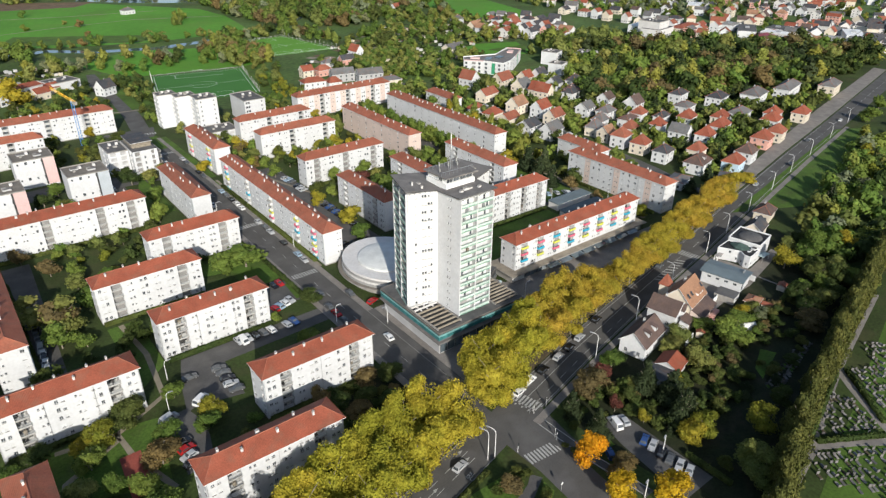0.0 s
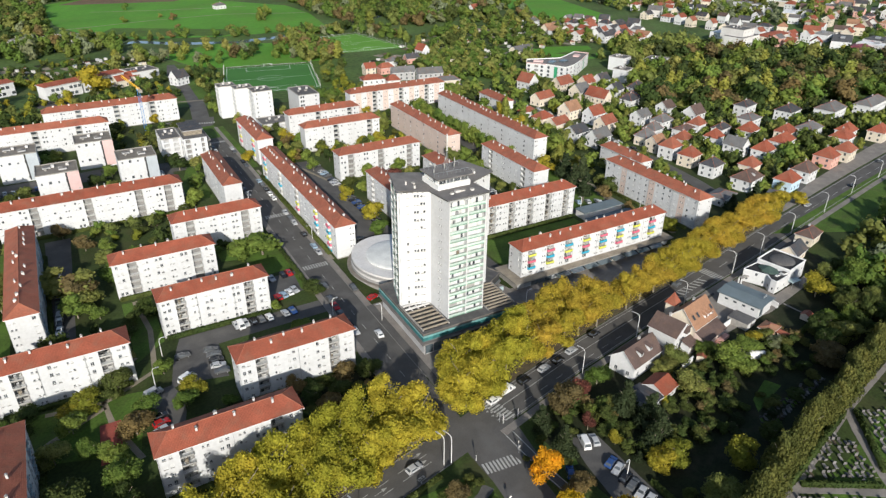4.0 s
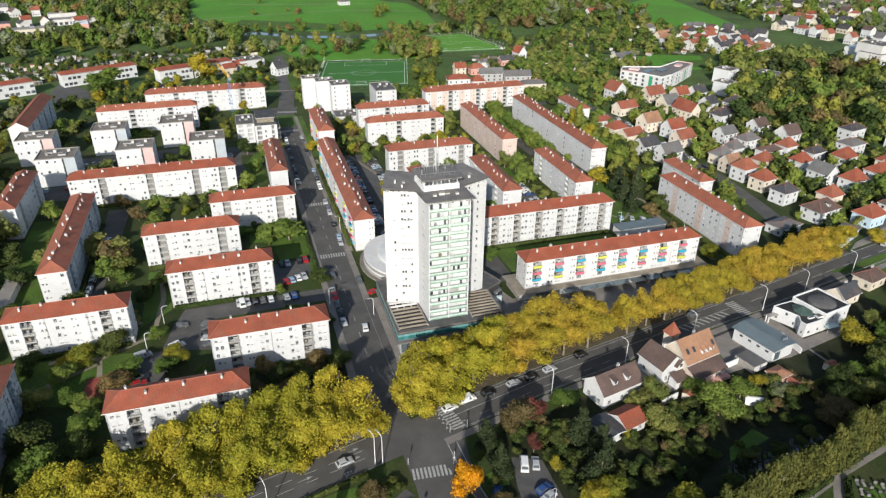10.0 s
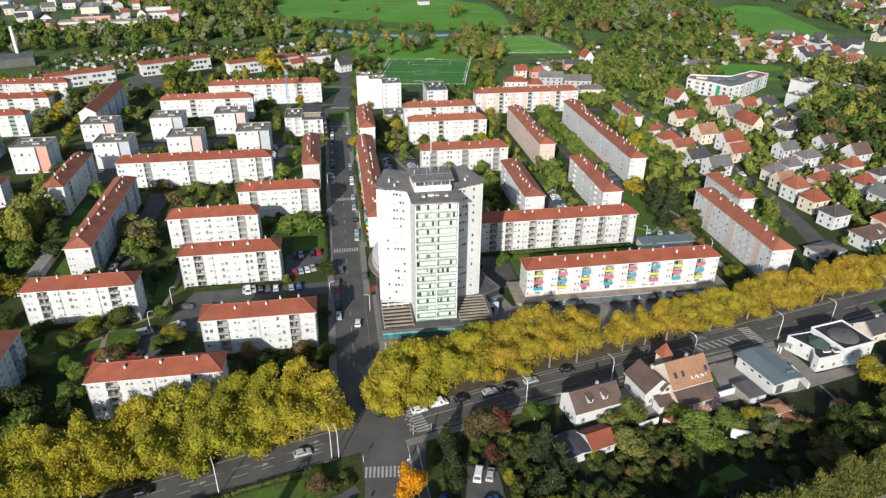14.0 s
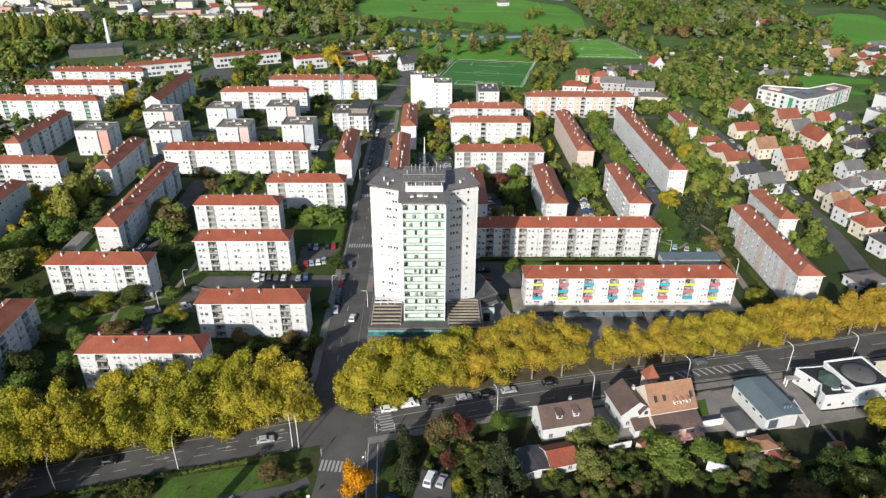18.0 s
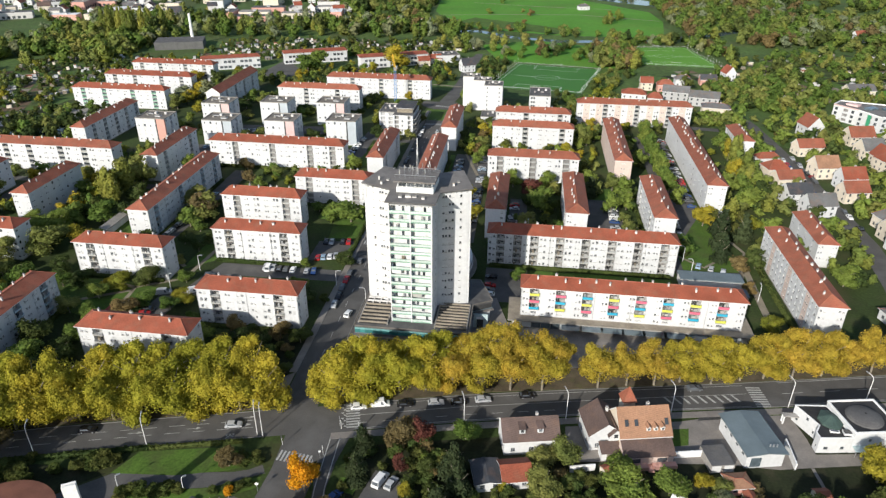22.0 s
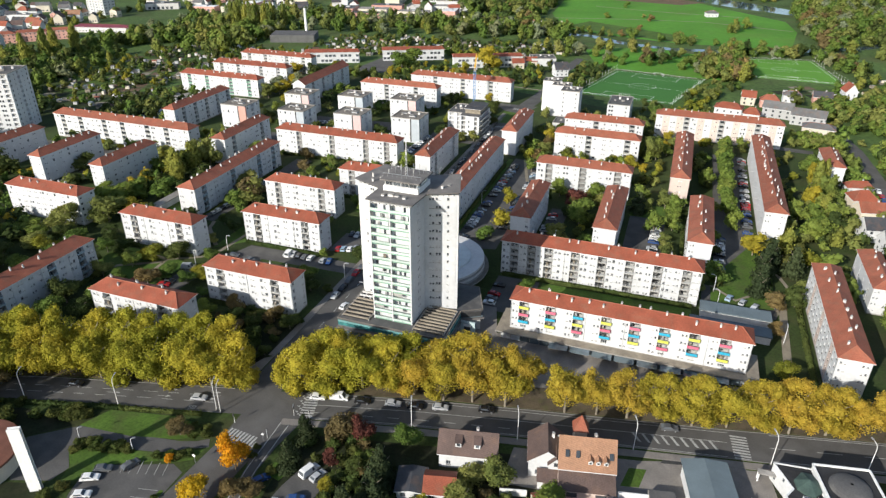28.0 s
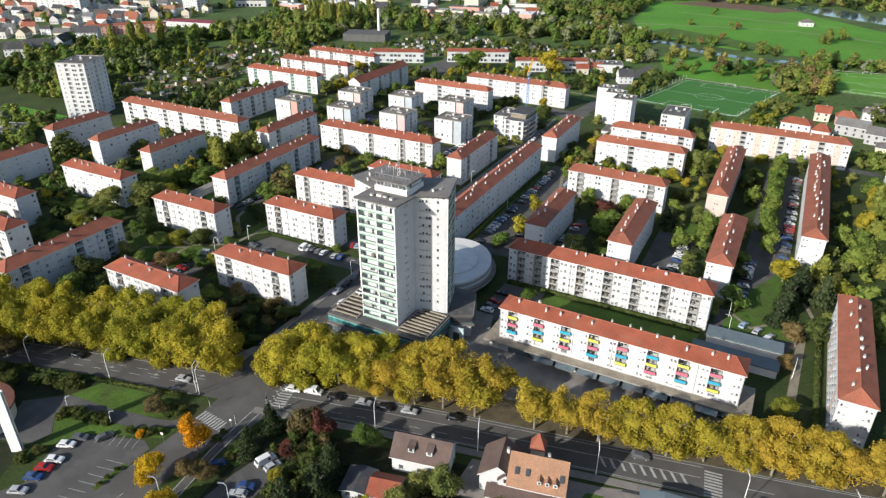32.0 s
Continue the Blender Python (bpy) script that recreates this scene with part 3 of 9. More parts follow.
block(47.0, 226.9, 79.8, 235.0, south="wbnwnwbw", east="s.s", west="s.s", detail=1, label=NEAR)
block(-10.7, 267.5, 57.8, 276.0, south="wswbnwnwbnwnwbnwbw", east="s.s", west="s.s", detail=1, label="long " + NEAR)
block(-6.0, 184.0, 2.4, 249.0, east="wbnwnwbnwnwbnwbw", south="n.s", west="wswswswswsw", tiles=TILE_OLD, rail=BLUERAIL, label="long white apartment block with a weathered tiled roof and chimneys")
block(-33.0, 242.5, -24.9, 283.0, east="wbnwnwbw", south="n.s", tiles=TILE_OLD, detail=0, label="white apartment block with a weathered brown tiled roof")
block(-10.3, 90.0, -2.0, 134.2, east="wbnwnwbnwbw", south="n.s", tiles=TILE_OLD, rail=BLUERAIL, label="white apartment block with blue balconies beside plane trees")
block(-75.7, 162.2, -37.3, 170.6, south="wsnwnwnswsw", east="s.s", detail=0, label="white rendered apartment block with plain window rows")
block(-95.0, 128.5, -57.0, 137.0, south="wsnwnwnswsw", east="s.s", detail=0)
block(-66.0, 108.5, -32.0, 117.0, south="wbnwnwbw", east="s.s", detail=0)
# east group
block(147.0, 145.7, 214.6, 153.2, 10.2, south="nb.nb.nb.nb.nb.nb.nb.nb.n", east="s.s", west="s.s", floors=4, base=0.3, colours=(LIME, PINK, CYAN), lift=3.4, chim=14,
      label="white apartment block with lime, pink and cyan balconies above shops")
block(134.0, 183.5, 201.5, 191.6, south="wbwbnbwnbwnbwnbwnbwnbw", east="s.s", west="s.s", chim=14, label="long white apartment block with grey balcony columns")
block(235.9, 148.0, 244.0, 202.3, west="sssnssssnssssnss", south="n.n", east="wswswsw", bands=RENDER_PINK, tiles=TILE_OLD, label="white apartment block with faded pink bands and weathered tiles")
block(254.2, 198.4, 261.3, 226.4, 9.5, west="n.s.n.s.", south="n.n", floors=4, tiles=TILE_OLD, detail=0, label="lower white apartment block with a weathered tiled roof")
block(131.5, 205.0, 139.2, 242.0, west="wbnwnwbw", east="wswswswsw", south="..s", tiles=TILE_OLD, detail=1, label="white apartment block with a dark weathered tiled roof")
block(162.9, 205.5, 171.2, 247.3, west="wbnwnwbw", east="wswswswsw", south="n..", tiles=TILE_OLD, detail=1, label="white apartment block with a weathered tiled roof")
block(196.4, 205.7, 204.6, 248.3, west="wbnwnwbw", east="wswswswsw", south="n..", tiles=TILE_OLD, detail=1, label="white apartment block with balconies and a weathered tiled roof")
block(187.6, 267.6, 195.4, 333.6, west="n.s.n.s.n.s.n.s.n", east="wswswswsw", south=".n.", wall=RENDER_PINK, tiles=TILE_OLD, detail=0, label="pale pink apartment block with a weathered tiled roof")
block(224.0, 242.5, 232.0, 341.5, west="n.s.n.n.s.n.n.s.n.n.s.n.n.s.n", east="wbwswbwswbwswbw", south="n.n", tiles=TILE_OLD, detail=0, chim=26, label="very long white apartment block with many chimneys")
block(256.5, 318.5, 264.5, 345.0, 9.0, west="wswswsw", east="wswsw", south=".n.", floors=3, tiles=TILE_OLD, detail=0)
block(128.4, 265.8, 170.9, 273.6, south="wbnwnbwnwbw", east="s.s", west="s.s", tiles=TILE_OLD, colours=(LIME, CYAN, PINK), detail=1, share=0.3, label="white apartment block with a few coloured balconies")
block(127.8, 312.5, 170.5, 320.4, south="wnwnbwnwnbw", east="s.s", tiles=TILE_OLD, detail=0)
block(128.0, 339.5, 170.0, 347.4, south="wnwnbwnwnbw", east="s.s", tiles=TILE_OLD, detail=0)
block(175.2, 365.1, 241.5, 373.0, south="wnwnbwnwnbwnwnbwnw", east="s.s", tiles=TILE_OLD, detail=0, bands=RENDER_PINK, label="long white apartment block with faded pink bands")
block(101.0, 306.0, 108.8, 346.0, west="wbnwnwbw", east="wswswsw", south="...", tiles=TILE_OLD, colours=(CYAN, LIME, PINK), detail=1, share=0.6)
block(98.5, 195.0, 106.1, 291.5, west="wbnwnwbnwnwbnwnwbnwbw", east="wswswswswswswswswsw", south="..n", tiles=TILE_OLD, colours=(CYAN, LIME, PINK), chim=24, detail=1,
      label="very long white apartment block with coloured balconies along the side street", share=0.6)
block(72.4, 255.0, 79.9, 297.5, east="wbnwnwbw", west="wswswsw", south="...", tiles=TILE_OLD, detail=0)
# north-west group
block(-13.0, 373.5, 40.0, 381.5, south="wnwnbwnwnbwnw", east="s.s", tiles=TILE_OLD, detail=0)
block(10.0, 405.0, 80.6, 413.0, south="wnwnbwnwnbwnwnbwnw", east="s.s", tiles=TILE_OLD, detail=0)
block(-51.5, 352.5, -42.5, 414.5, east="wbwbwbwbw", south="...", tiles=TILE_OLD, gable=True, stack=False, detail=0, rise=3.2, label="white apartment block with a weathered red gabled roof")
block(-141.8, 248.5, -51.3, 256.8, south="wbwnbwnwbwnbwnwbwnbwnw", east="s.s", tiles=TILE_OLD, detail=0, chim=14)
block(-132.8, 192.5, -125.0, 226.6, east="nsnsnsns", south="n.n", tiles=TILE_OLD, detail=0)
block(-96.6, 192.0, -89.6, 228.3, east="nsnsnsns", south="n.n", tiles=TILE_OLD, detail=0)
block(-61.0, 192.5, -53.6, 227.1, east="nsnsnsns", south="n.n", tiles=TILE_OLD, detail=0)
block(-112.8, 140.0, -105.0, 175.5, east="nsnsnsns", south="n.n", tiles=TILE_OLD, detail=0)
block(-90.6, 276.5, -83.0, 328.7, east="wbwbwbwbwb", south="n.n", tiles=TILE_OLD, detail=0)
block(-143.0, 356.5, -81.0, 364.5, 12, south="wbwnbwnwbwnbw", east="s.s", detail=0, rail=GREENRAIL)
block(-143.0, 393.0, -81.0, 401.0, 12, south="wbwnbwnwbwnbw", east="s.s", detail=0)
block(-144.0, 430.0, -82.0, 438.0, 12, south="wbwnbwnwbwnbw", east="s.s", detail=0)


# ---- the tower, its podium and the round hall ----
def slim_door(dark):
    """A narrow balcony door, glazed or behind a closed white shutter."""
    key = ("slim_door", dark)
    if key not in KEPT:
        s = Shape()
        facade(s, (0, 0), (1, 0), 0.85, 2.0, [(0.06, 0.79, 0.06, 1.94, 0.03, GLASS if dark else SHUTTER)], FRAME)
        KEPT[key] = s.mesh("balcony_door")
    return KEPT[key]


def tower():
    TAKEN.append((97, 125, 134, 158))
    root = thing("tower_block", "white fifteen-storey tower on a three-armed plan with green balcony fronts", "tower block", pose(0, 0, 0))
    ca, sa = math.cos(radians(17)), math.sin(radians(17))
    c = 114.8
    z0, floors, storey = 8.0, 15, 2.533
    top = z0 + floors * storey                     # 46 m
    # outline of the walls, anticlockwise from the south arm's left corner
    fl, fr, ir = (108.7, 130.6), (121.0, 130.6), (121.2, 140.4)
    rr = (ir[0] + 9.3 * ca, ir[1] + 9.3 * sa)
    rb = (rr[0] - 12.3 * sa, rr[1] + 12.3 * ca)
    bk = (c, rb[1] - (rb[0] - c) * sa / ca)
    mirror = lambda p: (2 * c - p[0], p[1])
    outline = [fl, fr, ir, rr, rb, bk, mirror(rb), mirror(rr), mirror(ir)]
    s = Shape()
    wins, bals = [], []
    n = len(outline)
    for i in range(n):
        p, q = Vector(outline[i]), Vector(outline[(i + 1) % n])
        length, d = (q - p).length, (q - p).normalized()
        holes = []
        for f in range(floors):
            v = f * storey
            if i in (0, 3, 6):                     # balcony fronts at the ends of the arms
                half = (length - 0.9) / 2
                for k in (0, 1):
                    u = 0.3 + k * (half + 0.3)
                    holes.append((u, u + half, v + 0.12, v + storey - 0.2, 1.3, RENDER))
                    bals.append((p, d, u, v + 0.12, half))
            elif i in (2, 7):                      # broad sides of the east and west arms: two groups of small windows
                for u in (1.3, 2.15, 3.2, 4.05, 6.5) if i == 2 else (length - 7.2, length - 5.0, length - 4.15, length - 3.1, length - 2.25):
                    holes.append((u, u + 0.72, v + 0.85, v + 1.7, 0.12, None))
                    wins.append((p, d, u, v + 0.85, 0.72, 0.85 if i == 2 else 0.8501))
            elif i in (1, 8):                      # sides of the south arm
                for u in (4.5, 5.6):
                    holes.append((u, u + 0.5, v + 1.0, v + 1.75, 0.12, None))
                    wins.append((p, d, u, v + 1.0, 0.5, 0.75))
            else:
                for u in (1.5, 4.0, 6.5, 9.0):
                    holes.append((u, u + 1.1, v + 0.9, v + 2.0, 0.12, GLASS))
        facade(s, p, d, length, top - z0, holes, RENDER, z0)
    part("wall", s, root)
    r = random.Random(3)
    shut = [[r.random() for _ in range(floors)] for _ in range(2)]
    for p, d, u, v, w, h in wins:
        row = shut[h > 0.85][min(floors - 1, int(v / storey))]
        closed = row < (0.72 if h > 0.85 else 0.4) if h > 0.8 else False
        part("window", window_mesh(w, round(h, 2), 0, r.choice((1.0, 1.0, 1.0, 0.0) if closed else (0, 0, 0, 0.4, 1.0))), root, at=wall_pose(p, d, u, v, 0.09, z0))
    for p, d, u, v, w in bals:
        key = ("towerbal", round(w, 2))
        if key not in KEPT:
            b = Shape()
            b.box(0, -0.43, -0.12, w, 0.1, 0.0, CONCRETE)
            b.box(0, -0.46, -0.14, w, -0.43, 0.16, GREENRAIL)
            b.box(0, -0.45, 0.20, w, -0.41, 0.86, PALEGREEN)
            b.box(0, -0.46, 0.92, w, -0.40, 0.96, GREENRAIL)
            for k in range(5):
                b.box(w * k / 4 - 0.015 if k else 0, -0.455, 0.16, w * k / 4 + 0.015, -0.405, 0.92, GREENRAIL)
            KEPT[key] = b.mesh("balcony")
        bal = part("balcony", KEPT[key], root, "pale green balcony railing", at=wall_pose(p, d, u, v, 0.0, z0))
        for x in (r.uniform(0.3, w / 2 - 1.0), r.uniform(w / 2, w - 1.1)):
            part("balcony_door", slim_door(r.random() < 0.45), bal, at=pose(x, 1.26, 0))
        if r.random() < 0.3:
            part("balcony_cabinet", clutter_mesh(r.randrange(8)), bal, at=pose(r.uniform(0.2, 2.5), 0.3, 0))
        if r.random() < 0.06:
            a = Shape()
            a.box(0, 0, 0, w / 2, 0.05, 1.1, r.choice((SHUTTER, GREYRAIL, CREAM)))
            part("blind", a, bal, at=pose(r.choice((0.1, w / 2)), -0.2, 1.15))
    # white fins that frame the balcony fronts
    for i in (0, 3, 6):
        p, q = Vector(outline[i]), Vector(outline[(i + 1) % n])
        d = (q - p).normalized()
        L = (q - p).length
        for u in (0.0, L / 2 - 0.15, L - 0.3):
            b = Shape()
            b.box(0, -0.55, 0, 0.3, 0.2, top - z0, RENDER)
            part("fin", b, root, at=wall_pose(p, d, u, 0, 0.0, z0))
    # roof: slabs that rise towards the ends of the arms
    b = Shape()
    over = 0.9
    ol = []
    for i in range(n):
        p0, p1, p2 = Vector(outline[i - 1]), Vector(outline[i]), Vector(outline[(i + 1) % n])
        d0, d1 = (p1 - p0).normalized(), (p2 - p1).normalized()
        n0, n1 = Vector((d0.y, -d0.x)), Vector((d1.y, -d1.x))
        m = (n0 + n1) / (1 + n0.dot(n1))
        ol.append(p1 + m * over)
    zt = lambda p: top + 0.3 + 0.9 * max(0.0, (Vector(p) - Vector((c, 143.5))).length - 6) / 10
    pts = [(*p, zt(p)) for p in ol]
    mid = (c, 144.0, top + 0.35)
    for i in range(n):
        p, q = pts[i], pts[(i + 1) % n]
        b.face((p, q, mid), ROOF_PALE)
        b.face(((p[0], p[1], p[2] - 0.35), (q[0], q[1], q[2] - 0.35), q, p), FELT)
        b.face((mid[:2] + (top,), (q[0], q[1], q[2] - 0.35), (p[0], p[1], p[2] - 0.35)), WHITE)
    roof = part("roof", b, root, "grey felt butterfly roof with deep eaves")
    vent = Shape()                                 # vents under the eave
    vent.box(-0.16, -0.03, 0, 0.16, 0.02, 0.22, DARK)
    vent = vent.mesh("vent")
    for i in (0, 2, 7):
        p, q = Vector(outline[i]), Vector(outline[(i + 1) % n])
        for k in range(6):
            part("vent", vent, root, at=wall_pose(p, (q - p).normalized(), (k + 0.5) * (q - p).length / 6, top - z0 - 0.28, 0.0, z0))
    pent = Shape()                                 # penthouse with a glazed front
    pent.prism([(109.6, 138.0), (120.2, 138.0), (120.6, 147.0), (109.2, 147.0)], top, top + 2.2, WHITE)
    pent.prism([(110.0, 138.6), (119.8, 138.6), (120.0, 146.6), (109.6, 146.6)], top + 2.2, top + 3.9, WHITE)
    pent.prism([(109.0, 137.2), (120.8, 137.2), (121.2, 147.6), (108.6, 147.6)], top + 3.9, top + 4.3, ROOF_PALE)
    ph = part("penthouse", pent, root, "white penthouse with a band of dark windows")
    for k in range(4):
        pane = Shape()
        facade(pane, (0, 0), (1, 0), 2.4, 1.75, [(0.1, 1.17, 0.1, 1.65, 0.04, GLASS), (1.23, 2.3, 0.1, 1.65, 0.04, GLASS)], FRAME)
        part("window", pane, ph, at=pose(110.05 + 2.42 * k, 138.56, top + 2.15))
    for k in range(4):
        for sx, turn in ((109.78, -90), (119.92, 90)):
            part("window", window_mesh(1.5, 1.4, 1), ph, at=pose(sx, 140.2 + 1.6 * k if turn > 0 else 141.7 + 1.6 * k, top + 2.3, 0, 0, turn))
    for k, (x, y, w, d, h) in enumerate(((111.5, 133.6, 0.9, 0.8, 1.2), (113.7, 134.2, 1.6, 0.9, 1.3), (115.4, 134.4, 1.2, 0.9, 1.0), (118.0, 133.4, 0.9, 0.8, 1.2),
                                         (104.3, 142.6, 0.5, 0.5, 1.5), (105.6, 146.0, 0.7, 1.2, 0.9), (125.3, 144.2, 0.6, 0.6, 1.5), (126.5, 147.0, 0.8, 1.4, 0.9), (103.0, 145.6, 0.4, 0.4, 1.9))):
        v = Shape()
        v.box(-w / 2, -d / 2, 0, w / 2, d / 2, h, RENDER_AGED)
        v.box(-w / 2 - 0.06, -d / 2 - 0.06, h, w / 2 + 0.06, d / 2 + 0.06, h + 0.12, CONCRETE)
        part("roof_vent", v, root, at=pose(x, y, top + 0.25))
    for k in range(9):                            # the telephone aerials on the penthouse
        m = Shape()
        x, y = 110.0 + 1.2 * k, 141.5 + (k * 37 % 11) * 0.45
        h = (1.6, 2.6, 2.0, 3.0)[k % 4]
        m.tube((0, 0, 0), (0, 0, h), 0.045, METAL, 6)
        m.box(-0.1, -0.08, h - 1.1, 0.1, 0.08, h, GREYRAIL)
        part("antenna", m, root, at=pose(x, y, top + 4.3))
    m = Shape()
    for x, y in ((0, 0), (0.7, 0), (0.35, 0.6)):
        m.tube((x, y, 0), (0.35 + (x - 0.35) * 0.3, 0.2 + (y - 0.2) * 0.3, 8.5), 0.06, METAL, 5)
    for k in range(9):
        m.tube((0.0, 0, k * 0.9), (0.6, 0.3, k * 0.9 + 0.8), 0.04, METAL, 4)
    m.tube((0.35, 0.2, 6), (0.35, 0.2, 11), 0.13, WHITE, 6)
    part("mast", m, root, "slim lattice aerial mast", at=pose(114.6, 142.5, top + 4.3))
    for x0, x1, y in ((109, 120.5, 139.5), (109, 120.5, 145.5)):
        m = Shape()
        m.box(0, -0.05, 1.0, x1 - x0, 0.05, 1.1, METAL)
        for k in range(9):
            m.box(k * (x1 - x0) / 8, -0.03, 0, k * (x1 - x0) / 8 + 0.06, 0.03, 1.0, METAL)
        part("roof_rail", m, root, at=pose(x0, y, top + 4.3))


def podium():
    root = thing("podium", "two-storey podium with a teal glass band and slatted light wells", "shop building", pose(0, 0, 0))
    pts = [(99.0, 127.1), (131.4, 127.1), (131.4, 142.6), (137.4, 146.2), (132.8, 157.2), (99.5, 157.2)]
    big = [(98.2, 126.3), (132.2, 126.3), (132.2, 142.3), (138.2, 145.8), (133.4, 158.0), (98.6, 158.0)]
    s = Shape()
    s.prism(pts, 0.0, 5.2, GREYWALL)
    part("shop_wall", s, root)
    for o, d, count in (((99.3, 127.1), 0, 11), ((131.4, 128.0), 90, 5)):
        for i in range(count):
            g = Shape()
            g.box(0, -0.06, 0.35, 2.6, 0.02, 3.4, SHOPGLASS), g.box(-0.05, -0.1, 0.2, 0.05, 0.03, 3.6, DARK), g.box(0, -0.08, 3.45, 2.8, 0.02, 4.3, DARK)
            part("shop_window", g, root, at=pose(o[0] + (0 if d else 2.85 * i), o[1] + (2.85 * i if d else 0), 0, 0, 0, d))
    s = Shape()
    s.prism([(x + (0.5 if x > 115 else -0.5), y - (0.6 if y < 130 else 0)) for x, y in big], 4.4, 4.75, ROOF_PALE)
    part("canopy", s, root)
    # teal band of panes, one by one
    n = len(big)
    edge = Shape()
    edge.prism(big, 5.2, 5.55, ZINC)
    edge.prism(big, 7.3, 8.0, FELT, FELT)
    edge.prism([(115 + (x - 115) * 0.985, 140 + (y - 140) * 0.975) for x, y in big], 5.55, 7.3, DARK)
    part("roof_edge", edge, root)
    for i in range(n):
        cap = Shape()
        cap.prism(strip([big[i], big[(i + 1) % n]], 0.3), 8.0, 8.14, ROOF_TAN)
        part("edge_cap", cap, root)
    for i in (0, 1, 5):
        p, q = Vector(big[i]), Vector(big[(i + 1) % n])
        length, d = (q - p).length, (q - p).normalized()
        k = int(length / 1.6)
        for j in range(k):
            g = Shape()
            w = length / k
            g.box(0.03, 0, 0, w - 0.03, 0.05, 1.0, TEAL), g.box(0.03, 0, 1.06, w - 0.03, 0.05, 1.7, TEAL_PALE)
            part("glass_panel", g, root, at=wall_pose(p, d, j * w, 5.57, 0.02))
    # light wells with concrete beams on either side of the tower
    for x0, x1, y0, y1, white in ((98.9, 107.9, 127.8, 144.2, 5), (121.8, 131.6, 128.0, 141.6, 0)):
        w = Shape()
        w.box(x0, y0, 8.0, x0 + 0.3, y1, 8.5, CONCRETE), w.box(x1 - 0.3, y0, 8.0, x1, y1, 8.5, CONCRETE)
        w.box(x0 + 0.3, y0, 8.0, x1 - 0.3, y1, 8.02, DARK)
        part("light_well", w, root)
        for j in range(9):
            y = y0 + 0.4 + j * (y1 - y0 - 0.8) / 8
            b = Shape()
            b.box(x0 + 0.3, y - 0.22, 8.25, x1 - 0.3, y + 0.22, 8.7, RENDER_AGED if white and j > white else PARAPET)
            part("beam", b, root)
        for j in range(3 if white else 0):
            b = Shape()
            x = x0 + 2.2 * (j + 1)
            b.box(x - 0.15, y1 - 5.6, 8.3, x + 0.15, y1 - 0.2, 8.68, RENDER_AGED)
            part("cross_beam", b, root)
    e = Shape()                                    # glazed corner entrance
    e.box(132.4, 141.6, 0, 137.0, 142.2, 5.0, PALE_WALL), e.box(133.6, 141.5, 0, 135.6, 141.6, 3.2, DARK), e.box(133.4, 141.48, 3.4, 135.8, 141.6, 4.2, WHITE)
    part("entrance", e, root, "pale glazed entrance with a dark doorway")


def round_hall():
    TAKEN.append((97, 160, 133, 198))
    cx, cy = 113.9, 176.6
    root = thing("round_hall", "low oval concrete hall with a pale domed roof disc", "hall", pose(cx, cy, 0, 0, 0, 100))
    CLAD = mat("grey_cladding", (0.30, 0.295, 0.285), 0.8, (0.2, 0.12), (3, 0.1), 0.05)
    oval = lambda a, b, n=64: [(a * math.cos(2 * math.pi * i / n), b * math.sin(2 * math.pi * i / n)) for i in range(n)]
    s = Shape()
    s.prism(oval(17.0, 14.0), 0, 1.2, CONCRETE), s.prism(oval(16.7, 13.7), 1.2, 2.8, SHOPGLASS)
    part("wall", s, root)
    s = Shape()
    s.prism(oval(19.4, 16.8), 2.8, 3.2, CONCRETE, ROOF_TAN)
    part("canopy", s, root)
    for k in range(4):
        s = Shape()
        s.prism(oval(18.0 - 0.1 * k, 15.4 - 0.1 * k), 3.2 + 0.85 * k, 3.97 + 0.85 * k, RENDER_AGED if k % 2 else CLAD)
        part("wall_band", s, root)
    s = Shape()
    s.prism(oval(17.5, 14.9), 3.2, 6.5, RENDER_AGED, ROOF_TAN)
    part("roof", s, root)
    s = Shape()
    ring0, n = [], 48
    rings = []
    for r, z in ((11.2, 6.5), (11.2, 7.0), (10.6, 7.25), (7.6, 7.7), (3.8, 7.95), (0.2, 8.05)):
        rings.append([(r * math.cos(2 * math.pi * i / n), r * 0.93 * math.sin(2 * math.pi * i / n), z) for i in range(n)])
    for a, b in zip(rings, rings[1:]):
        for i in range(n):
            s.face((a[i], a[(i + 1) % n], b[(i + 1) % n], b[i]), mat("pale_roof_membrane", (0.62, 0.63, 0.61), 0.7, (0.3, 0.1), (3, 0.06)))
    part("roof_disc", s, root, "pale shallow domed roof disc")


tower()
podium()
round_hall()


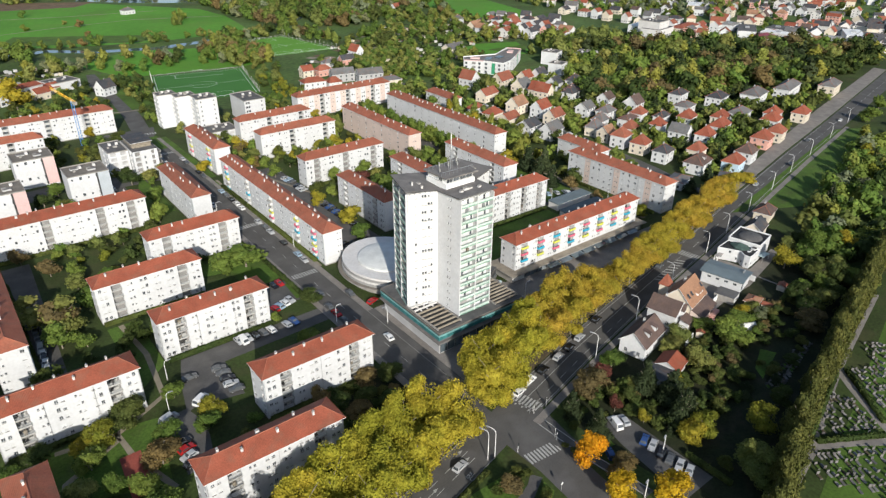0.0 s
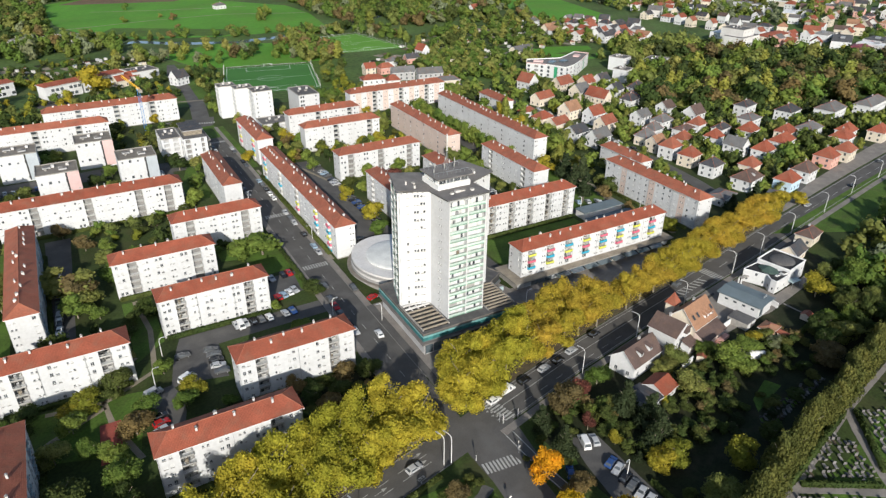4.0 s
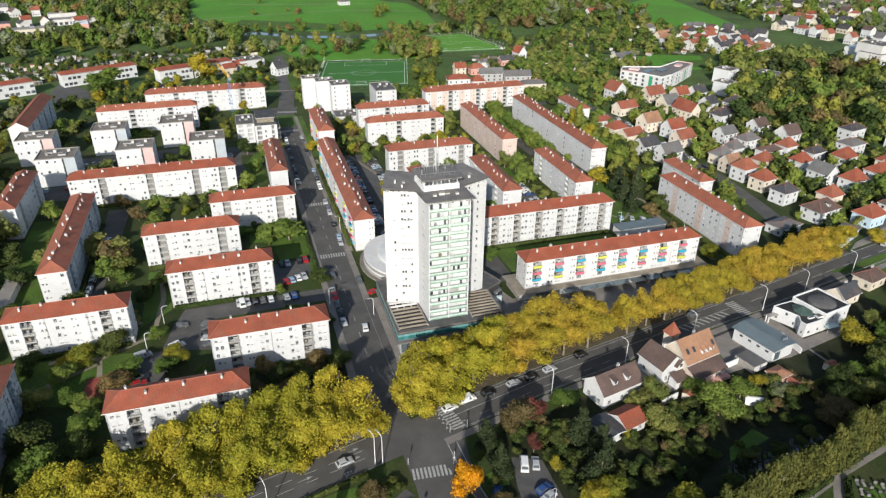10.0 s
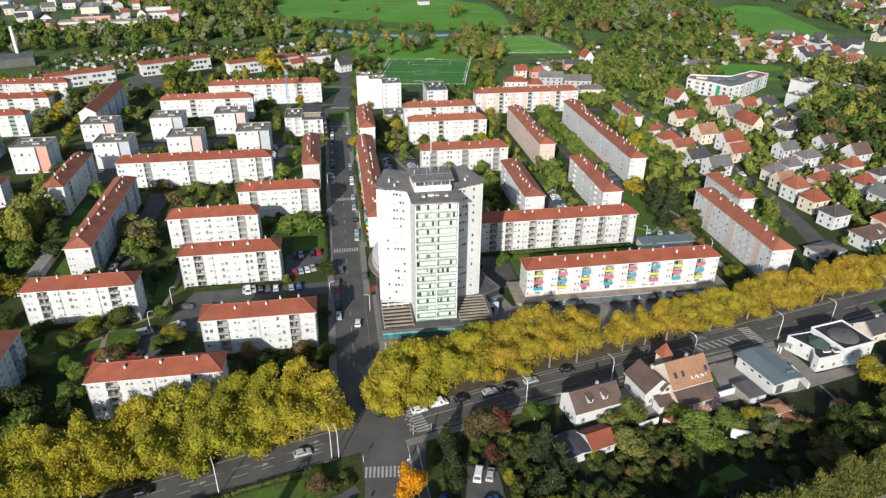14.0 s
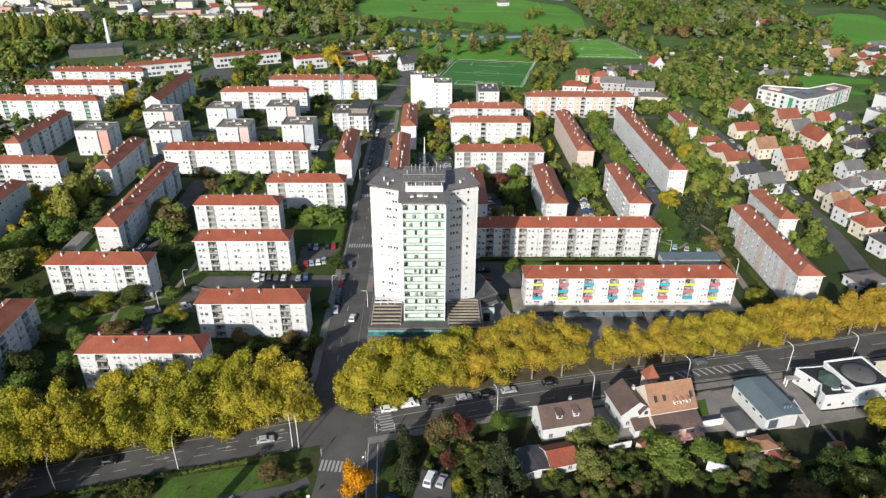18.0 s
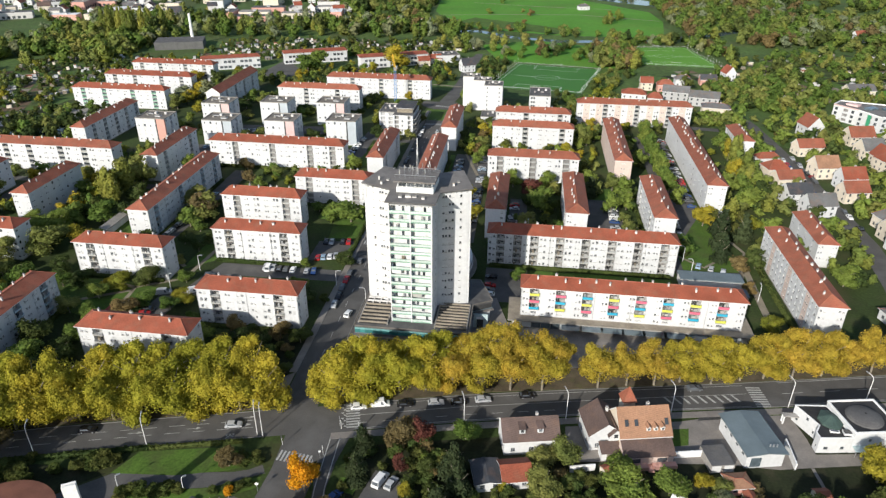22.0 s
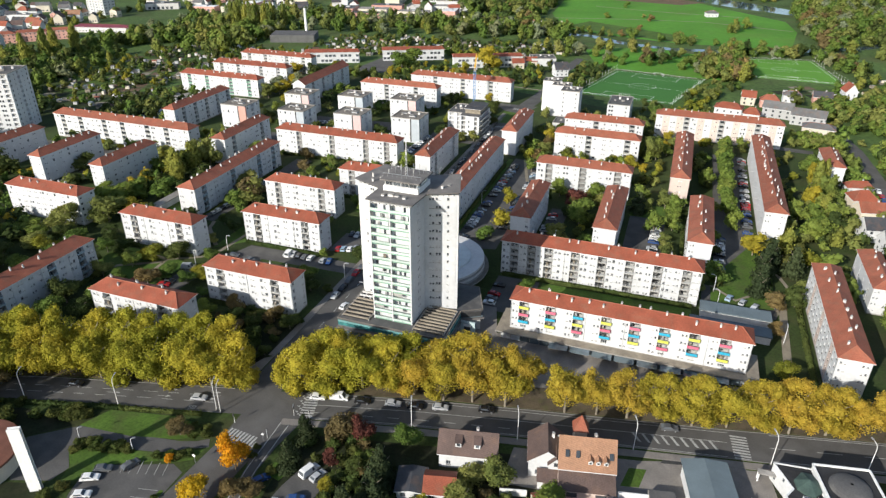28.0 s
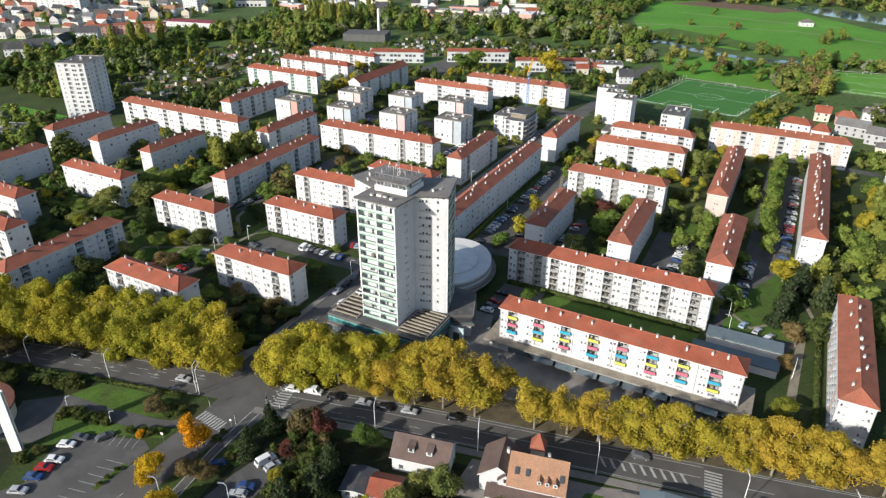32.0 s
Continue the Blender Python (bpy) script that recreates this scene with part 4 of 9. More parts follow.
# ---- other buildings ----
def flat_block(x0, y0, x1, y1, h, floors, wall=None, stripe=None, label="", east="wsw", south="w.n", west="", turn=0, category="apartment block"):
    """A flat-roofed block with a parapet, roof hatches and an east stripe in another colour."""
    wall = wall or RENDER
    TAKEN.append((x0, y0, x1, y1))
    X, Y = (x1 - x0) / 2, (y1 - y0) / 2
    root = thing("flat_roofed_block", label or "small white flat-roofed apartment block", category, pose((x0 + x1) / 2, (y0 + y1) / 2, 0, 0, 0, turn), "flat-roofed blocks")
    s, joined = Shape(), Shape()
    st = (h - 0.6) / floors
    for plan, o, d, length in ((south, (-X, -Y), (1, 0), 2 * X), (east, (X, -Y), (0, 1), 2 * Y), ("", (X, Y), (-1, 0), 2 * X), (west, (-X, Y), (0, -1), 2 * Y)):
        holes = []
        for c, u in spread(length, plan) if plan else ():
            for f in range(floors):
                v = 0.6 + f * st + 0.7
                for ux, w, hh in {"w": ((u - 1.3, 1.1, 1.2), (u + 0.2, 1.1, 1.2)), "s": ((u - 0.55, 1.1, 1.3),), "n": ((u - 0.35, 0.7, 0.9),), "b": ((u - 1.3, 2.6, 1.7),)}.get(c, ()):
                    holes.append((ux, ux + w, v, v + hh, 0.15 if c != "b" else 1.0, GREYWALL if c == "b" else SHUTTER if stripe and (7 * f + int(3 * u) + int(x0)) % 5 < 3 else GLASS))
        facade(s, o, d, length, h, holes, wall)
    s.face([(-X, -Y, h), (X, -Y, h), (X, Y, h), (-X, Y, h)], ROOF_TAN if stripe else FELT)
    part("wall", s, root)
    b = Shape()
    for q in ((-X - 0.1, -Y - 0.1, X + 0.1, -Y + 0.25), (-X - 0.1, Y - 0.25, X + 0.1, Y + 0.1), (-X - 0.1, -Y + 0.25, -X + 0.25, Y - 0.25), (X - 0.25, -Y + 0.25, X + 0.1, Y - 0.25)):
        b.box(q[0], q[1], h, q[2], q[3], h + 0.4, GRAVEL)
    part("parapet", b, root)
    if stripe:
        b = Shape()
        b.box(X - 4.6, -Y - 0.07, 0.5, X + 0.06, -Y + 1.0, h - 0.02, stripe), b.box(X - 5.3, -Y - 0.03, 0.5, X - 4.6, -Y + 0.5, h - 0.02, DARK)
        part("stripe", b, root)
    for sx, sy in ((-X * 0.45, Y * 0.3), (X * 0.3, -Y * 0.25)) if stripe else ():
        b = Shape()
        b.box(-1.6, -1.2, h, 1.6, 1.2, h + 0.6, GREYWALL), b.box(-1.45, -1.05, h + 0.6, 1.45, 1.05, h + 0.66, ROOF_PALE)
        part("skylight", b, root, at=pose(sx, sy, 0))
    for k in range(4):
        b = Shape()
        w = 1.0 + 0.4 * (k % 3)
        b.box(-w / 2, -0.6, h, w / 2, 0.6, h + 0.8 + 0.3 * (k % 2), RENDER_AGED if k % 2 else CONCRETE)
        part("roof_vent", b, root, at=pose(-X * 0.5 + k * X * 0.35, Y * (0.35 if k % 2 else -0.1), 0, 0, 0, 90 * (k % 2)))
    return root


PALE = mat("pale_blue_grey_panel", (0.42, 0.46, 0.49), 0.8, (0.3, 0.06), (2, 0.05))
CUBE = "small white flat-roofed apartment block with a "
for x, y, stripe, word in ((37.5, 307, PALE, "pale grey panel"), (4.4, 302.4, PINKPANEL, "pink panel"), (-11, 337, PALE, "pale grey panel"), (22, 341, PINKPANEL, "pink panel"),
                           (-44, 330, PINKPANEL, "pink panel"), (-29, 298, PALE, "pale grey panel"), (-66, 296, SALMON, "salmon panel")):
    flat_block(x, y, x + 16.6, y + 14.5, 13.2, 5, stripe=stripe, label=CUBE + word, south="nsns.", east="sbs")
flat_block(118.6, 374, 129.8, 386, 19.0, 7, label="tall white staggered flat-roofed block", south="n.n", west="bsb", east="s.s")
flat_block(111.0, 386, 122.0, 395, 19.0, 7, label="tall white staggered flat-roofed block", south="..s", west="bsb", east="s.s")
flat_block(103.6, 395, 114.0, 404, 19.0, 7, label="tall white staggered flat-roofed block", south="..s", west="bsb", east="s.s")
flat_block(146.5, 376.5, 159.5, 398, 13.0, 5, label="white cube-shaped flat-roofed block beside the sports pitch", south="w.n", east="wsw")
flat_block(118, 358, 134, 372, 4.0, 1, label="low white flat-roofed shop", south="bb", east="s", category="shop")
flat_block(-187, 241.5, -169, 263.5, 33.0, 12, label="white high-rise with a dark balcony strip", south="nbwb", east="snbns", turn=22)
new_block = flat_block(60.5, 336.5, 69.8, 355, 10.6, 4, label="new white apartment block with a dark penthouse and open balconies", south="bb", east="", west="sbs")
wing = Shape()
for o, d, L, plan in (((70, 329.5), (1, 0), 11.5, (1.0, 8.6)), ((81.5, 329.5), (0, 1), 22, (0.8, 5.5, 10.2, 15.0)), ((81.5, 351.5), (-1, 0), 11.5, ()), ((70, 351.5), (0, -1), 22, (16.0,))):
    facade(wing, o, d, L, 11.4, [(u, u + (2.4 if L < 12 else 4.0), 0.8 + 2.7 * f, 2.9 + 2.7 * f, 1.4, LOGGIA_SHADE) for u in plan for f in range(4)] + ([(5.0, 5.8, 2.0 + 2.7 * f, 3.2 + 2.7 * f, 0.15, GLASS) for f in range(3)] if L < 12 and d[0] > 0 else []), RENDER)
wing.face([(70, 329.5, 11.4), (81.5, 329.5, 11.4), (81.5, 351.5, 11.4), (70, 351.5, 11.4)], FELT)
undo = new_block.matrix_basis.inverted()
part("wing", wing, new_block, at=undo)
for f in range(4):
    for k in range(4):
        slab = Shape()
        slab.box(81.5, 330.0 + 4.8 * k, 0.7 + 2.7 * f, 83.2, 334.4 + 4.8 * k, 0.9 + 2.7 * f, CONCRETE), slab.box(83.1, 330.0 + 4.8 * k, 0.9 + 2.7 * f, 83.2, 334.4 + 4.8 * k, 1.8 + 2.7 * f, GREYRAIL)
        part("balcony", slab, new_block, at=undo)
pent = Shape()
pent.box(71.5, 335, 11.4, 80.5, 350, 13.9, BARK), pent.box(70.8, 334.2, 13.9, 81.2, 350.8, 14.2, GREYWALL, TILE_SLATE)
part("penthouse", pent, new_block, "brown-clad penthouse with a dark flat roof", at=undo)
TAKEN.append((70, 329, 83, 352))
flat_block(72.0, 337, 79.5, 350, 10.0, 4, label="unfinished white apartment block with scaffolded balconies", south="bb", east="bbb", wall=RENDER_AGED)


def school(x, y, length, turn, h=8.5):
    TAKEN.append((min(x, x + length * math.cos(radians(turn))) - 3, y - 3, max(x, x + length * math.cos(radians(turn))) + 3, y + length * math.sin(radians(turn)) + 14))
    root = thing("school_building", "long two-storey school with banded windows and a low orange roof", "school", pose(x, y, 0, 0, 0, turn), "school buildings")
    s = Shape()
    n = int(length / 3)
    holes = [(0.6 + i * length / n, 0.6 + i * length / n + length / n - 0.7, v, v + 1.9, 0.2, GLASS if (i + int(v)) % 4 else SHUTTER) for i in range(n) for v in (1.0, 4.9)]
    facade(s, (0, 0), (1, 0), length, h, holes, RENDER)
    facade(s, (length, 0), (0, 1), 11, h, [], RENDER), facade(s, (length, 11), (-1, 0), length, h, [], RENDER), facade(s, (0, 11), (0, -1), 11, h, [], RENDER)
    part("wall", s, root)
    roof, caps, a, b = hip_roof(0, 0, length, 11, h, 1.6, TILE, 0.7, hip=2.0)
    part("ridge_tiles", caps, part("roof", roof, root))


school(-51, 493, 51, 25)
school(-106, 461, 44, 25)
school(13, 488, 24, 25)
school(36, 499, 30, 25)


def house(x, y, w, d, h, roof, wall=None, turn=0, rise=3.0, gable=False, label="", chim=True, dormers=0, detail=1, name="house"):
    """A detached house: walls with windows, tiled roof, chimney and dormers. It stands on its middle, its front towards -y."""
    wall = wall or RENDER
    if chim and detail < 2:
        w, d, rise = w * 0.93, d * 0.93, rise * (1.15 if gable else 1.35 if w < 13 else 1.1)
    TAKEN.append((x - w / 2, y - d / 2, x + w / 2, y + d / 2))
    colour = {"orange_clay_tiles": "orange tiled", "weathered_brown_clay_tiles": "weathered red-brown tiled", "dark_brown_tiles": "dark brown tiled", "dark_slate_tiles": "dark slate", "sandy_orange_tiles": "sandy orange tiled", "grey_roof_tiles": "grey tiled"}.get(roof.name, "grey")
    walls = {"cream_render": "cream", "salmon_render": "salmon pink", "pale_blue_render": "pale blue", "grey_render": "grey"}.get(wall.name, "white")
    root = thing(name, label or f"{walls} detached house with a {colour} {'gable' if gable else 'hip'} roof", "house", pose(x, y, 0, 0, 0, turn), "houses of the quarter")
    X, Y = w / 2, d / 2
    s = Shape()
    todo = []
    floors = max(1, int(h / 2.6))
    for o, q, length in (((-X, -Y), (1, 0), w), ((X, -Y), (0, 1), d), ((X, Y), (-1, 0), w), ((-X, Y), (0, -1), d)):
        holes = []
        k = max(2, int(length / 3.4))
        for i in range(k):
            u = length * (i + 0.5) / k - 0.55
            for f in range(floors):
                v = 0.9 + f * 2.7
                if v + 1.3 < h:
                    holes.append((u, u + 1.1, v, v + 1.3, 0.12, None if detail > 1 else GLASS))
                    todo.append((o, q, u, v))
        facade(s, o, q, length, h, holes, wall)
    if gable:
        g = rise + 0.1
        pts = (((-X, -Y), (-X, Y)), ((X, Y), (X, -Y))) if w >= d else (((X, -Y), (-X, -Y)), ((-X, Y), (X, Y)))
        for p, q in pts:
            s.face(((*p, h), (*q, h), ((p[0] + q[0]) / 2, (p[1] + q[1]) / 2, h + g)), wall)
    part("wall", s, root)
    if detail > 1:
        for o, q, u, v in todo:
            part("window", window_mesh(1.1, 1.3, 1), root, at=wall_pose(o, q, u, v, 0.09))
    rf = Shape()
    ov = 0.5
    if gable:
        if w >= d:
            e = [(-X - ov, -Y - ov), (X + ov, -Y - ov), (X + ov, 0), (-X - ov, 0), (X + ov, Y + ov), (-X - ov, Y + ov)]
        else:
            e = [(X + ov, -Y - ov), (X + ov, Y + ov), (0, Y + ov), (0, -Y - ov), (-X - ov, Y + ov), (-X - ov, -Y - ov)]
        drop = rise * ov / min(X, Y)
        z = [h - drop, h - drop, h + rise, h + rise, h - drop, h - drop]
        p = [(*e[i], z[i]) for i in range(6)]
        t = [(*e[i], z[i] + 0.22) for i in range(6)]
        for a, b, c, dd in ((0, 1, 2, 3), (3, 2, 4, 5)):
            rf.face((t[a], t[b], t[c], t[dd]), roof)
            rf.face((p[dd], p[c], p[b], p[a]), FRAME)
        for a, b in ((0, 1), (1, 2), (2, 4), (4, 5), (5, 3), (3, 0)):
            rf.face((p[a], p[b], t[b], t[a]), FRAME)
        part("roof", rf, root)
    else:
        rf, caps, a, b = hip_roof(-X, -Y, X, Y, h, rise, roof, 0.5)
        part("ridge_tiles", caps, part("roof", rf, root))
    if chim:
        part("chimney", chimney_mesh(0.6, 0.6, 1.1), root, at=pose(X * 0.3, Y * 0.25, h + rise * 0.8))
    for k in range(dormers):
        m = Shape()
        m.box(-0.7, -0.9, 0, 0.7, 1.2, 1.3, wall)
        m.face(((-0.9, -1.1, 1.3), (0.9, -1.1, 1.3), (0.9, 1.4, 1.9), (-0.9, 1.4, 1.9)), roof)
        m.box(-0.4, -0.93, 0.3, 0.4, -0.9, 1.1, GLASS)
        part("dormer", m, root, at=pose(-X + (k + 1) * w / (dormers + 1), -Y * 0.55, h + rise * 0.35))
    return root


OR, BR, DK, SL, SA, GY = TILE, TILE_OLD, TILE_DARK, TILE_SLATE, TILE_SAND, TILE_GREY
# residential quarter to the north-east, street by street
house(294, 227, 9, 8, 5.5, SA, CREAM, 10, gable=True)
house(293, 216, 9.5, 9, 6.5, BR, None, 12, 3.2)
house(293, 203, 9, 9, 5.8, OR, CREAM, 12, 3.2)
house(292, 188, 10, 8.5, 5.8, SL, None, 12, 2.4)
house(294, 169, 14, 10, 5.2, DK, None, 12, 3.5, dormers=1)
house(310, 159, 11, 9, 4.8, OR, BLUEWALL, 12, 3)
house(327, 162, 11, 9, 5.5, DK, None, 12, 3)
house(333, 190, 10, 9, 6, OR, None, 12, 3.4)
house(355, 195, 15, 9, 6, OR, None, 12, 3.4)
house(354, 216, 11, 9, 6, OR, None, 12, 3.2)
house(327, 202, 9, 11, 6, GY, None, 12, 3.4, gable=True)
house(330, 219, 9, 8, 5, OR, None, 12, 3)
house(374, 231, 13, 10, 6, GY, None, 12, 2.2)
house(349, 230, 11, 7, 4, SL, None, 12, 2)
house(393, 249, 14, 9, 7, SL, None, 12, 2.4)
house(354, 255, 12, 10, 6, DK, None, 12, 4, gable=True)
house(326, 254, 12, 9, 5.5, GY, None, 12, 2.4)
house(327, 238, 13, 8, 4.5, DK, None, 12, 1.8)
house(350, 274, 10, 9, 5.5, DK, None, 12, 3, gable=True)
house(410, 231, 15, 11, 6, SL, None, 12, 3.2)
house(393, 205, 16, 11, 4.5, GY, None, 12, 3)
house(434, 219, 20, 13, 7, GY, None, 12, 3.5)
house(355, 169, 11, 10, 5.5, OR, SALMON, 12, 3.2)
house(390, 183, 12, 10, 6, OR, None, 12, 3.2)
house(372, 170, 11, 9, 5.5, BR, CREAM, 12, 3)
house(470, 215, 30, 11, 7, GY, None, 12, 3)
house(500, 200, 22, 11, 7, GY, CREAM, 12, 3)
house(327, 308, 9, 11, 6.5, OR, CREAM, 15, 4, gable=True)
house(352, 322, 10, 9, 5.5, SL, None, 15, 3.4, gable=True)
house(345, 300, 12, 9, 4.5, SL, None, 15, 2.6)
house(368, 318, 12, 9, 5.5, SL, None, 15, 3)
house(229, 458, 9, 8, 5.5, OR, CREAM, 0, 3, gable=True)
house(242, 456, 12, 8, 4.5, BR, SALMON, 0, 2.5)
house(216, 423, 17, 10, 6, OR, None, -8, 2.5)
house(229, 417, 10, 8, 5, OR, None, -8, 2.5)
house(245, 433, 18, 9, 6, GY, GREYWALL, -12, 3, gable=True)
house(261, 421, 20, 9, 6, GY, GREYWALL, -12, 3, gable=True)
house(264, 400, 18, 10, 5, GY, CREAM, -8, 2)
house(257, 473, 12, 8, 5, GY, None, 0, 2)
house(276, 479, 12, 8, 4.5, SL, SALMON, 0, 2.6, gable=True)
house(294, 494, 8, 11, 6.5, OR, None, 10, 4, gable=True)
house(270, 312, 12, 6, 3.4, OR, None, 12, 1.8)
house(268, 293, 11, 9, 5, OR, CREAM, 12, 2.6)
house(270, 281, 13, 9, 5, BR, CREAM, 12, 2.6, gable=True)
house(268, 262, 12, 10, 5.5, SL, None, 12, 3, gable=True)
house(273, 249, 13, 9, 5.5, GY, None, 12, 3.6, gable=True)
house(308, 363, 10, 12, 7, BR, None, 12, 4.5, gable=True)
house(296, 330, 15, 9, 5, BR, CREAM, 12, 3, gable=True)
house(292, 297, 12, 10, 6, SA, CREAM, 12, 4, gable=True)
house(299, 283, 12, 9, 6, OR, None, 12, 3.8, gable=True)
house(294, 267, 12, 9, 5.5, BR, CREAM, 12, 3.4, gable=True)
house(330, 352, 15, 10, 5.5, BR, CREAM, 12, 4, gable=True)
house(326, 328, 12, 11, 6, GY, CREAM, 12, 4.2, gable=True)
house(327, 313, 10, 11, 6.5, OR, CREAM, 12, 4.2, gable=True)
house(348, 347, 11, 9, 5.5, OR, CREAM, 12, 3.6, gable=True)
house(359, 344, 11, 9, 6.5, SL, None, 12, 3.6, gable=True)
house(349, 303, 9, 8, 5, SL, None, 12, 2.6)
house(297, 238, 10, 8, 5, GY, CREAM, 12, 3)
house(322, 267, 11, 9, 5.5, GY, None, 12, 3, gable=True)
house(376, 466, 20, 11, 4, GY, CREAM, 10, 3, gable=True, label="wide barn with a weathered grey roof")
house(310, 245, 9, 8, 5, GY, None, 12, 3)
house(312, 225, 9, 8, 5, BR, CREAM, 12, 3)
house(310, 180, 9, 8, 5, BR, CREAM, 12, 3)
house(340, 240, 9, 8, 5, BR, None, 12, 3)
house(372, 205, 11, 9, 5.5, OR, CREAM, 12, 3)
house(405, 190, 11, 9, 5.5, OR, None, 12, 3)
house(420, 180, 12, 9, 5.5, OR, CREAM, 12, 3)


def modern_flats():
    """White three-storey flats round two bends, with green stair strips and pink roof edges."""
    TAKEN.append((334, 372, 402, 416))
    outline = [(334.0, 400.5), (343.6, 388.5), (350.5, 373.5), (362.0, 378.0), (374.0, 386.0), (399.4, 405.5), (393.0, 415.5), (368.0, 402.0), (353.0, 406.0), (341.5, 410.0)]
    root = thing("modern_flats", "white three-storey modern flats with green stair strips and pink roof edges", "apartment block", pose(0, 0, 0))
    glow = mat("green_stair_glazing", (0.05, 0.30, 0.16), 0.4, (0.6, 0.1), (4, 0.05))
    h = 9.2
    for k, ((x0, y0), (x1, y1)) in enumerate(zip(outline, outline[1:] + outline[:1])):
        L = math.hypot(x1 - x0, y1 - y0)
        d = ((x1 - x0) / L, (y1 - y0) / L)
        n = max(1, int(L / 4.2))
        w = Shape()
        holes = [((i + 0.2) * L / n, (i + (0.8 if i % 2 else 0.55)) * L / n, 0.7 + 2.9 * f, 2.5 + 2.9 * f, 1.0 if i % 2 else 0.15, LOGGIA_SHADE if i % 2 else GLASS) for i in range(n) for f in range(3)] if k < 5 else []
        facade(w, (x0, y0), d, L, h, holes, RENDER)
        part("wall", w, root)
        p = Shape()
        p.prism(strip([(x0, y0), (x1, y1)], 0.4), h, h + 0.6, PINKPANEL if k in (0, 4, 5) else WHITE)
        part("parapet", p, root)
        if k in (1, 4):
            g = Shape()
            g.box(L * 0.42, -0.12, 0.4, L * 0.42 + 2.6, -0.02, h - 0.6, glow)
            part("stair_strip", g, root, "green glazed stair strip", at=pose(x0, y0, 0, 0, 0, math.degrees(math.atan2(d[1], d[0]))))
    r = Shape()
    r.face([(x, y, h) for x, y in outline], ROOF_PALE)
    part("roof", r, root)
    for x, y, a, m in ((352, 392, 30, SHOPGLASS), (362, 391, 20, SHOPGLASS), (384, 402, 38, PINKPANEL), (345, 400, -45, PINKPANEL)):
        b = Shape()
        b.box(-3.6, -2.2, h, 3.6, 2.2, h + 1.1, m)
        part("roof_box", b, root, at=pose(x, y, 0, 0, 0, a))


modern_flats()
flat_block(382.5, 347.5, 393.5, 358.5, 9.0, 3, label="white modern cube-shaped apartment building", south="w.b", turn=20)
flat_block(406, 376, 418, 389, 10, 3, label="white modern stepped apartment building", south="bwb", turn=20)
flat_block(424, 357, 442, 372, 9.5, 4, label="white terraced apartment building with long balconies", south="bbb", turn=25)

# buildings south of the avenue
house(150.4, 93.2, 13.4, 8, 4.6, DK, None, 12, 3.6, gable=True, dormers=2, detail=2, label="white roadside house with a dark brown gabled roof and dormers")
house(147.5, 80.8, 6.5, 6.5, 2.8, OR, None, 14, 1.8, gable=True, detail=2, label="small white outbuilding with an orange roof", chim=False)
house(141.0, 79.5, 6, 7, 2.6, TILE_SLATE, None, 14, 0.5, gable=True, label="small white outbuilding with a dark green flat roof", chim=False)
white_house = house(168.5, 97.6, 8.4, 9, 5.0, DK, None, 12, 3.2, gable=True, detail=2, label="white gabled house with a dark brown roof and lean-to")
wing = Shape()
wing.box(-1.7, -2.4, 0, 1.7, 1.0, 5.2, RENDER)
wing.face(((-1.7, -2.4, 5.2), (1.7, -2.4, 5.2), (0, -2.4, 7.0)), RENDER)
wing.face(((-2.0, -2.8, 4.95), (0, -2.8, 7.15), (0, 2.4, 7.15), (-2.0, 2.4, 4.95)), TILE_DARK), wing.face(((0, -2.8, 7.15), (2.0, -2.8, 4.95), (2.0, 2.4, 4.95), (0, 2.4, 7.15)), TILE_DARK)
wing.box(-0.5, -2.45, 4.5, 0.5, -2.38, 5.6, GLASS)
part("gabled_wing", wing, white_house, at=pose(2.0, -3.0, 0))
lean = Shape()
lean.box(-3.6, -2.8, 0, 3.6, 0.0, 2.5, RENDER)
lean.face(((-3.9, -3.2, 2.5), (3.9, -3.2, 2.5), (3.9, 0.1, 3.7), (-3.9, 0.1, 3.7)), TILE_DARK), lean.face(((3.9, 0.1, 2.5), (3.9, 0.1, 3.7), (3.9, -3.2, 2.5)), RENDER)
lean.box(-2.4, -2.84, 0.2, -1.4, -2.78, 2.1, BARK), lean.box(0.2, -2.84, 0.9, 1.6, -2.78, 2.0, GLASS)
part("lean_to", lean, white_house, at=pose(1.6, -5.4, 0))
orange_house = house(177.6, 97.6, 12.2, 9.6, 6.0, SA, CREAM, 12, 5.0, gable=True, detail=2, label="tall cream house with a sandy orange roof and dormers")
for k in range(3):
    dm = Shape()
    dm.box(-0.45, -0.5, 0, 0.45, 1.0, 0.9, WHITE), dm.box(-0.28, -0.53, 0.15, 0.28, -0.5, 0.75, GLASS)
    dm.face(((-0.65, -0.7, 0.85), (0, -0.7, 1.5), (0, 1.3, 1.5), (-0.65, 1.3, 0.85)), TILE_SAND), dm.face(((0, -0.7, 1.5), (0.65, -0.7, 0.85), (0.65, 1.3, 0.85), (0, 1.3, 1.5)), TILE_SAND)
    part("dormer", dm, orange_house, at=pose(0.6 + 1.75 * k, -3.9, 7.1))
for x in (-4.6, -2.2, 5.3):
    sk = Shape()
    sk.face(((-0.45, -0.55, -0.5), (0.45, -0.55, -0.5), (0.45, 0.55, 0.62), (-0.45, 0.55, 0.62)), GLASS)
    part("skylight", sk, orange_house, at=pose(x, -3.0, 8.52))
ver = Shape()
ver.box(-6.0, -3.6, 0, 6.0, 0, 3.1, RENDER_PINK)
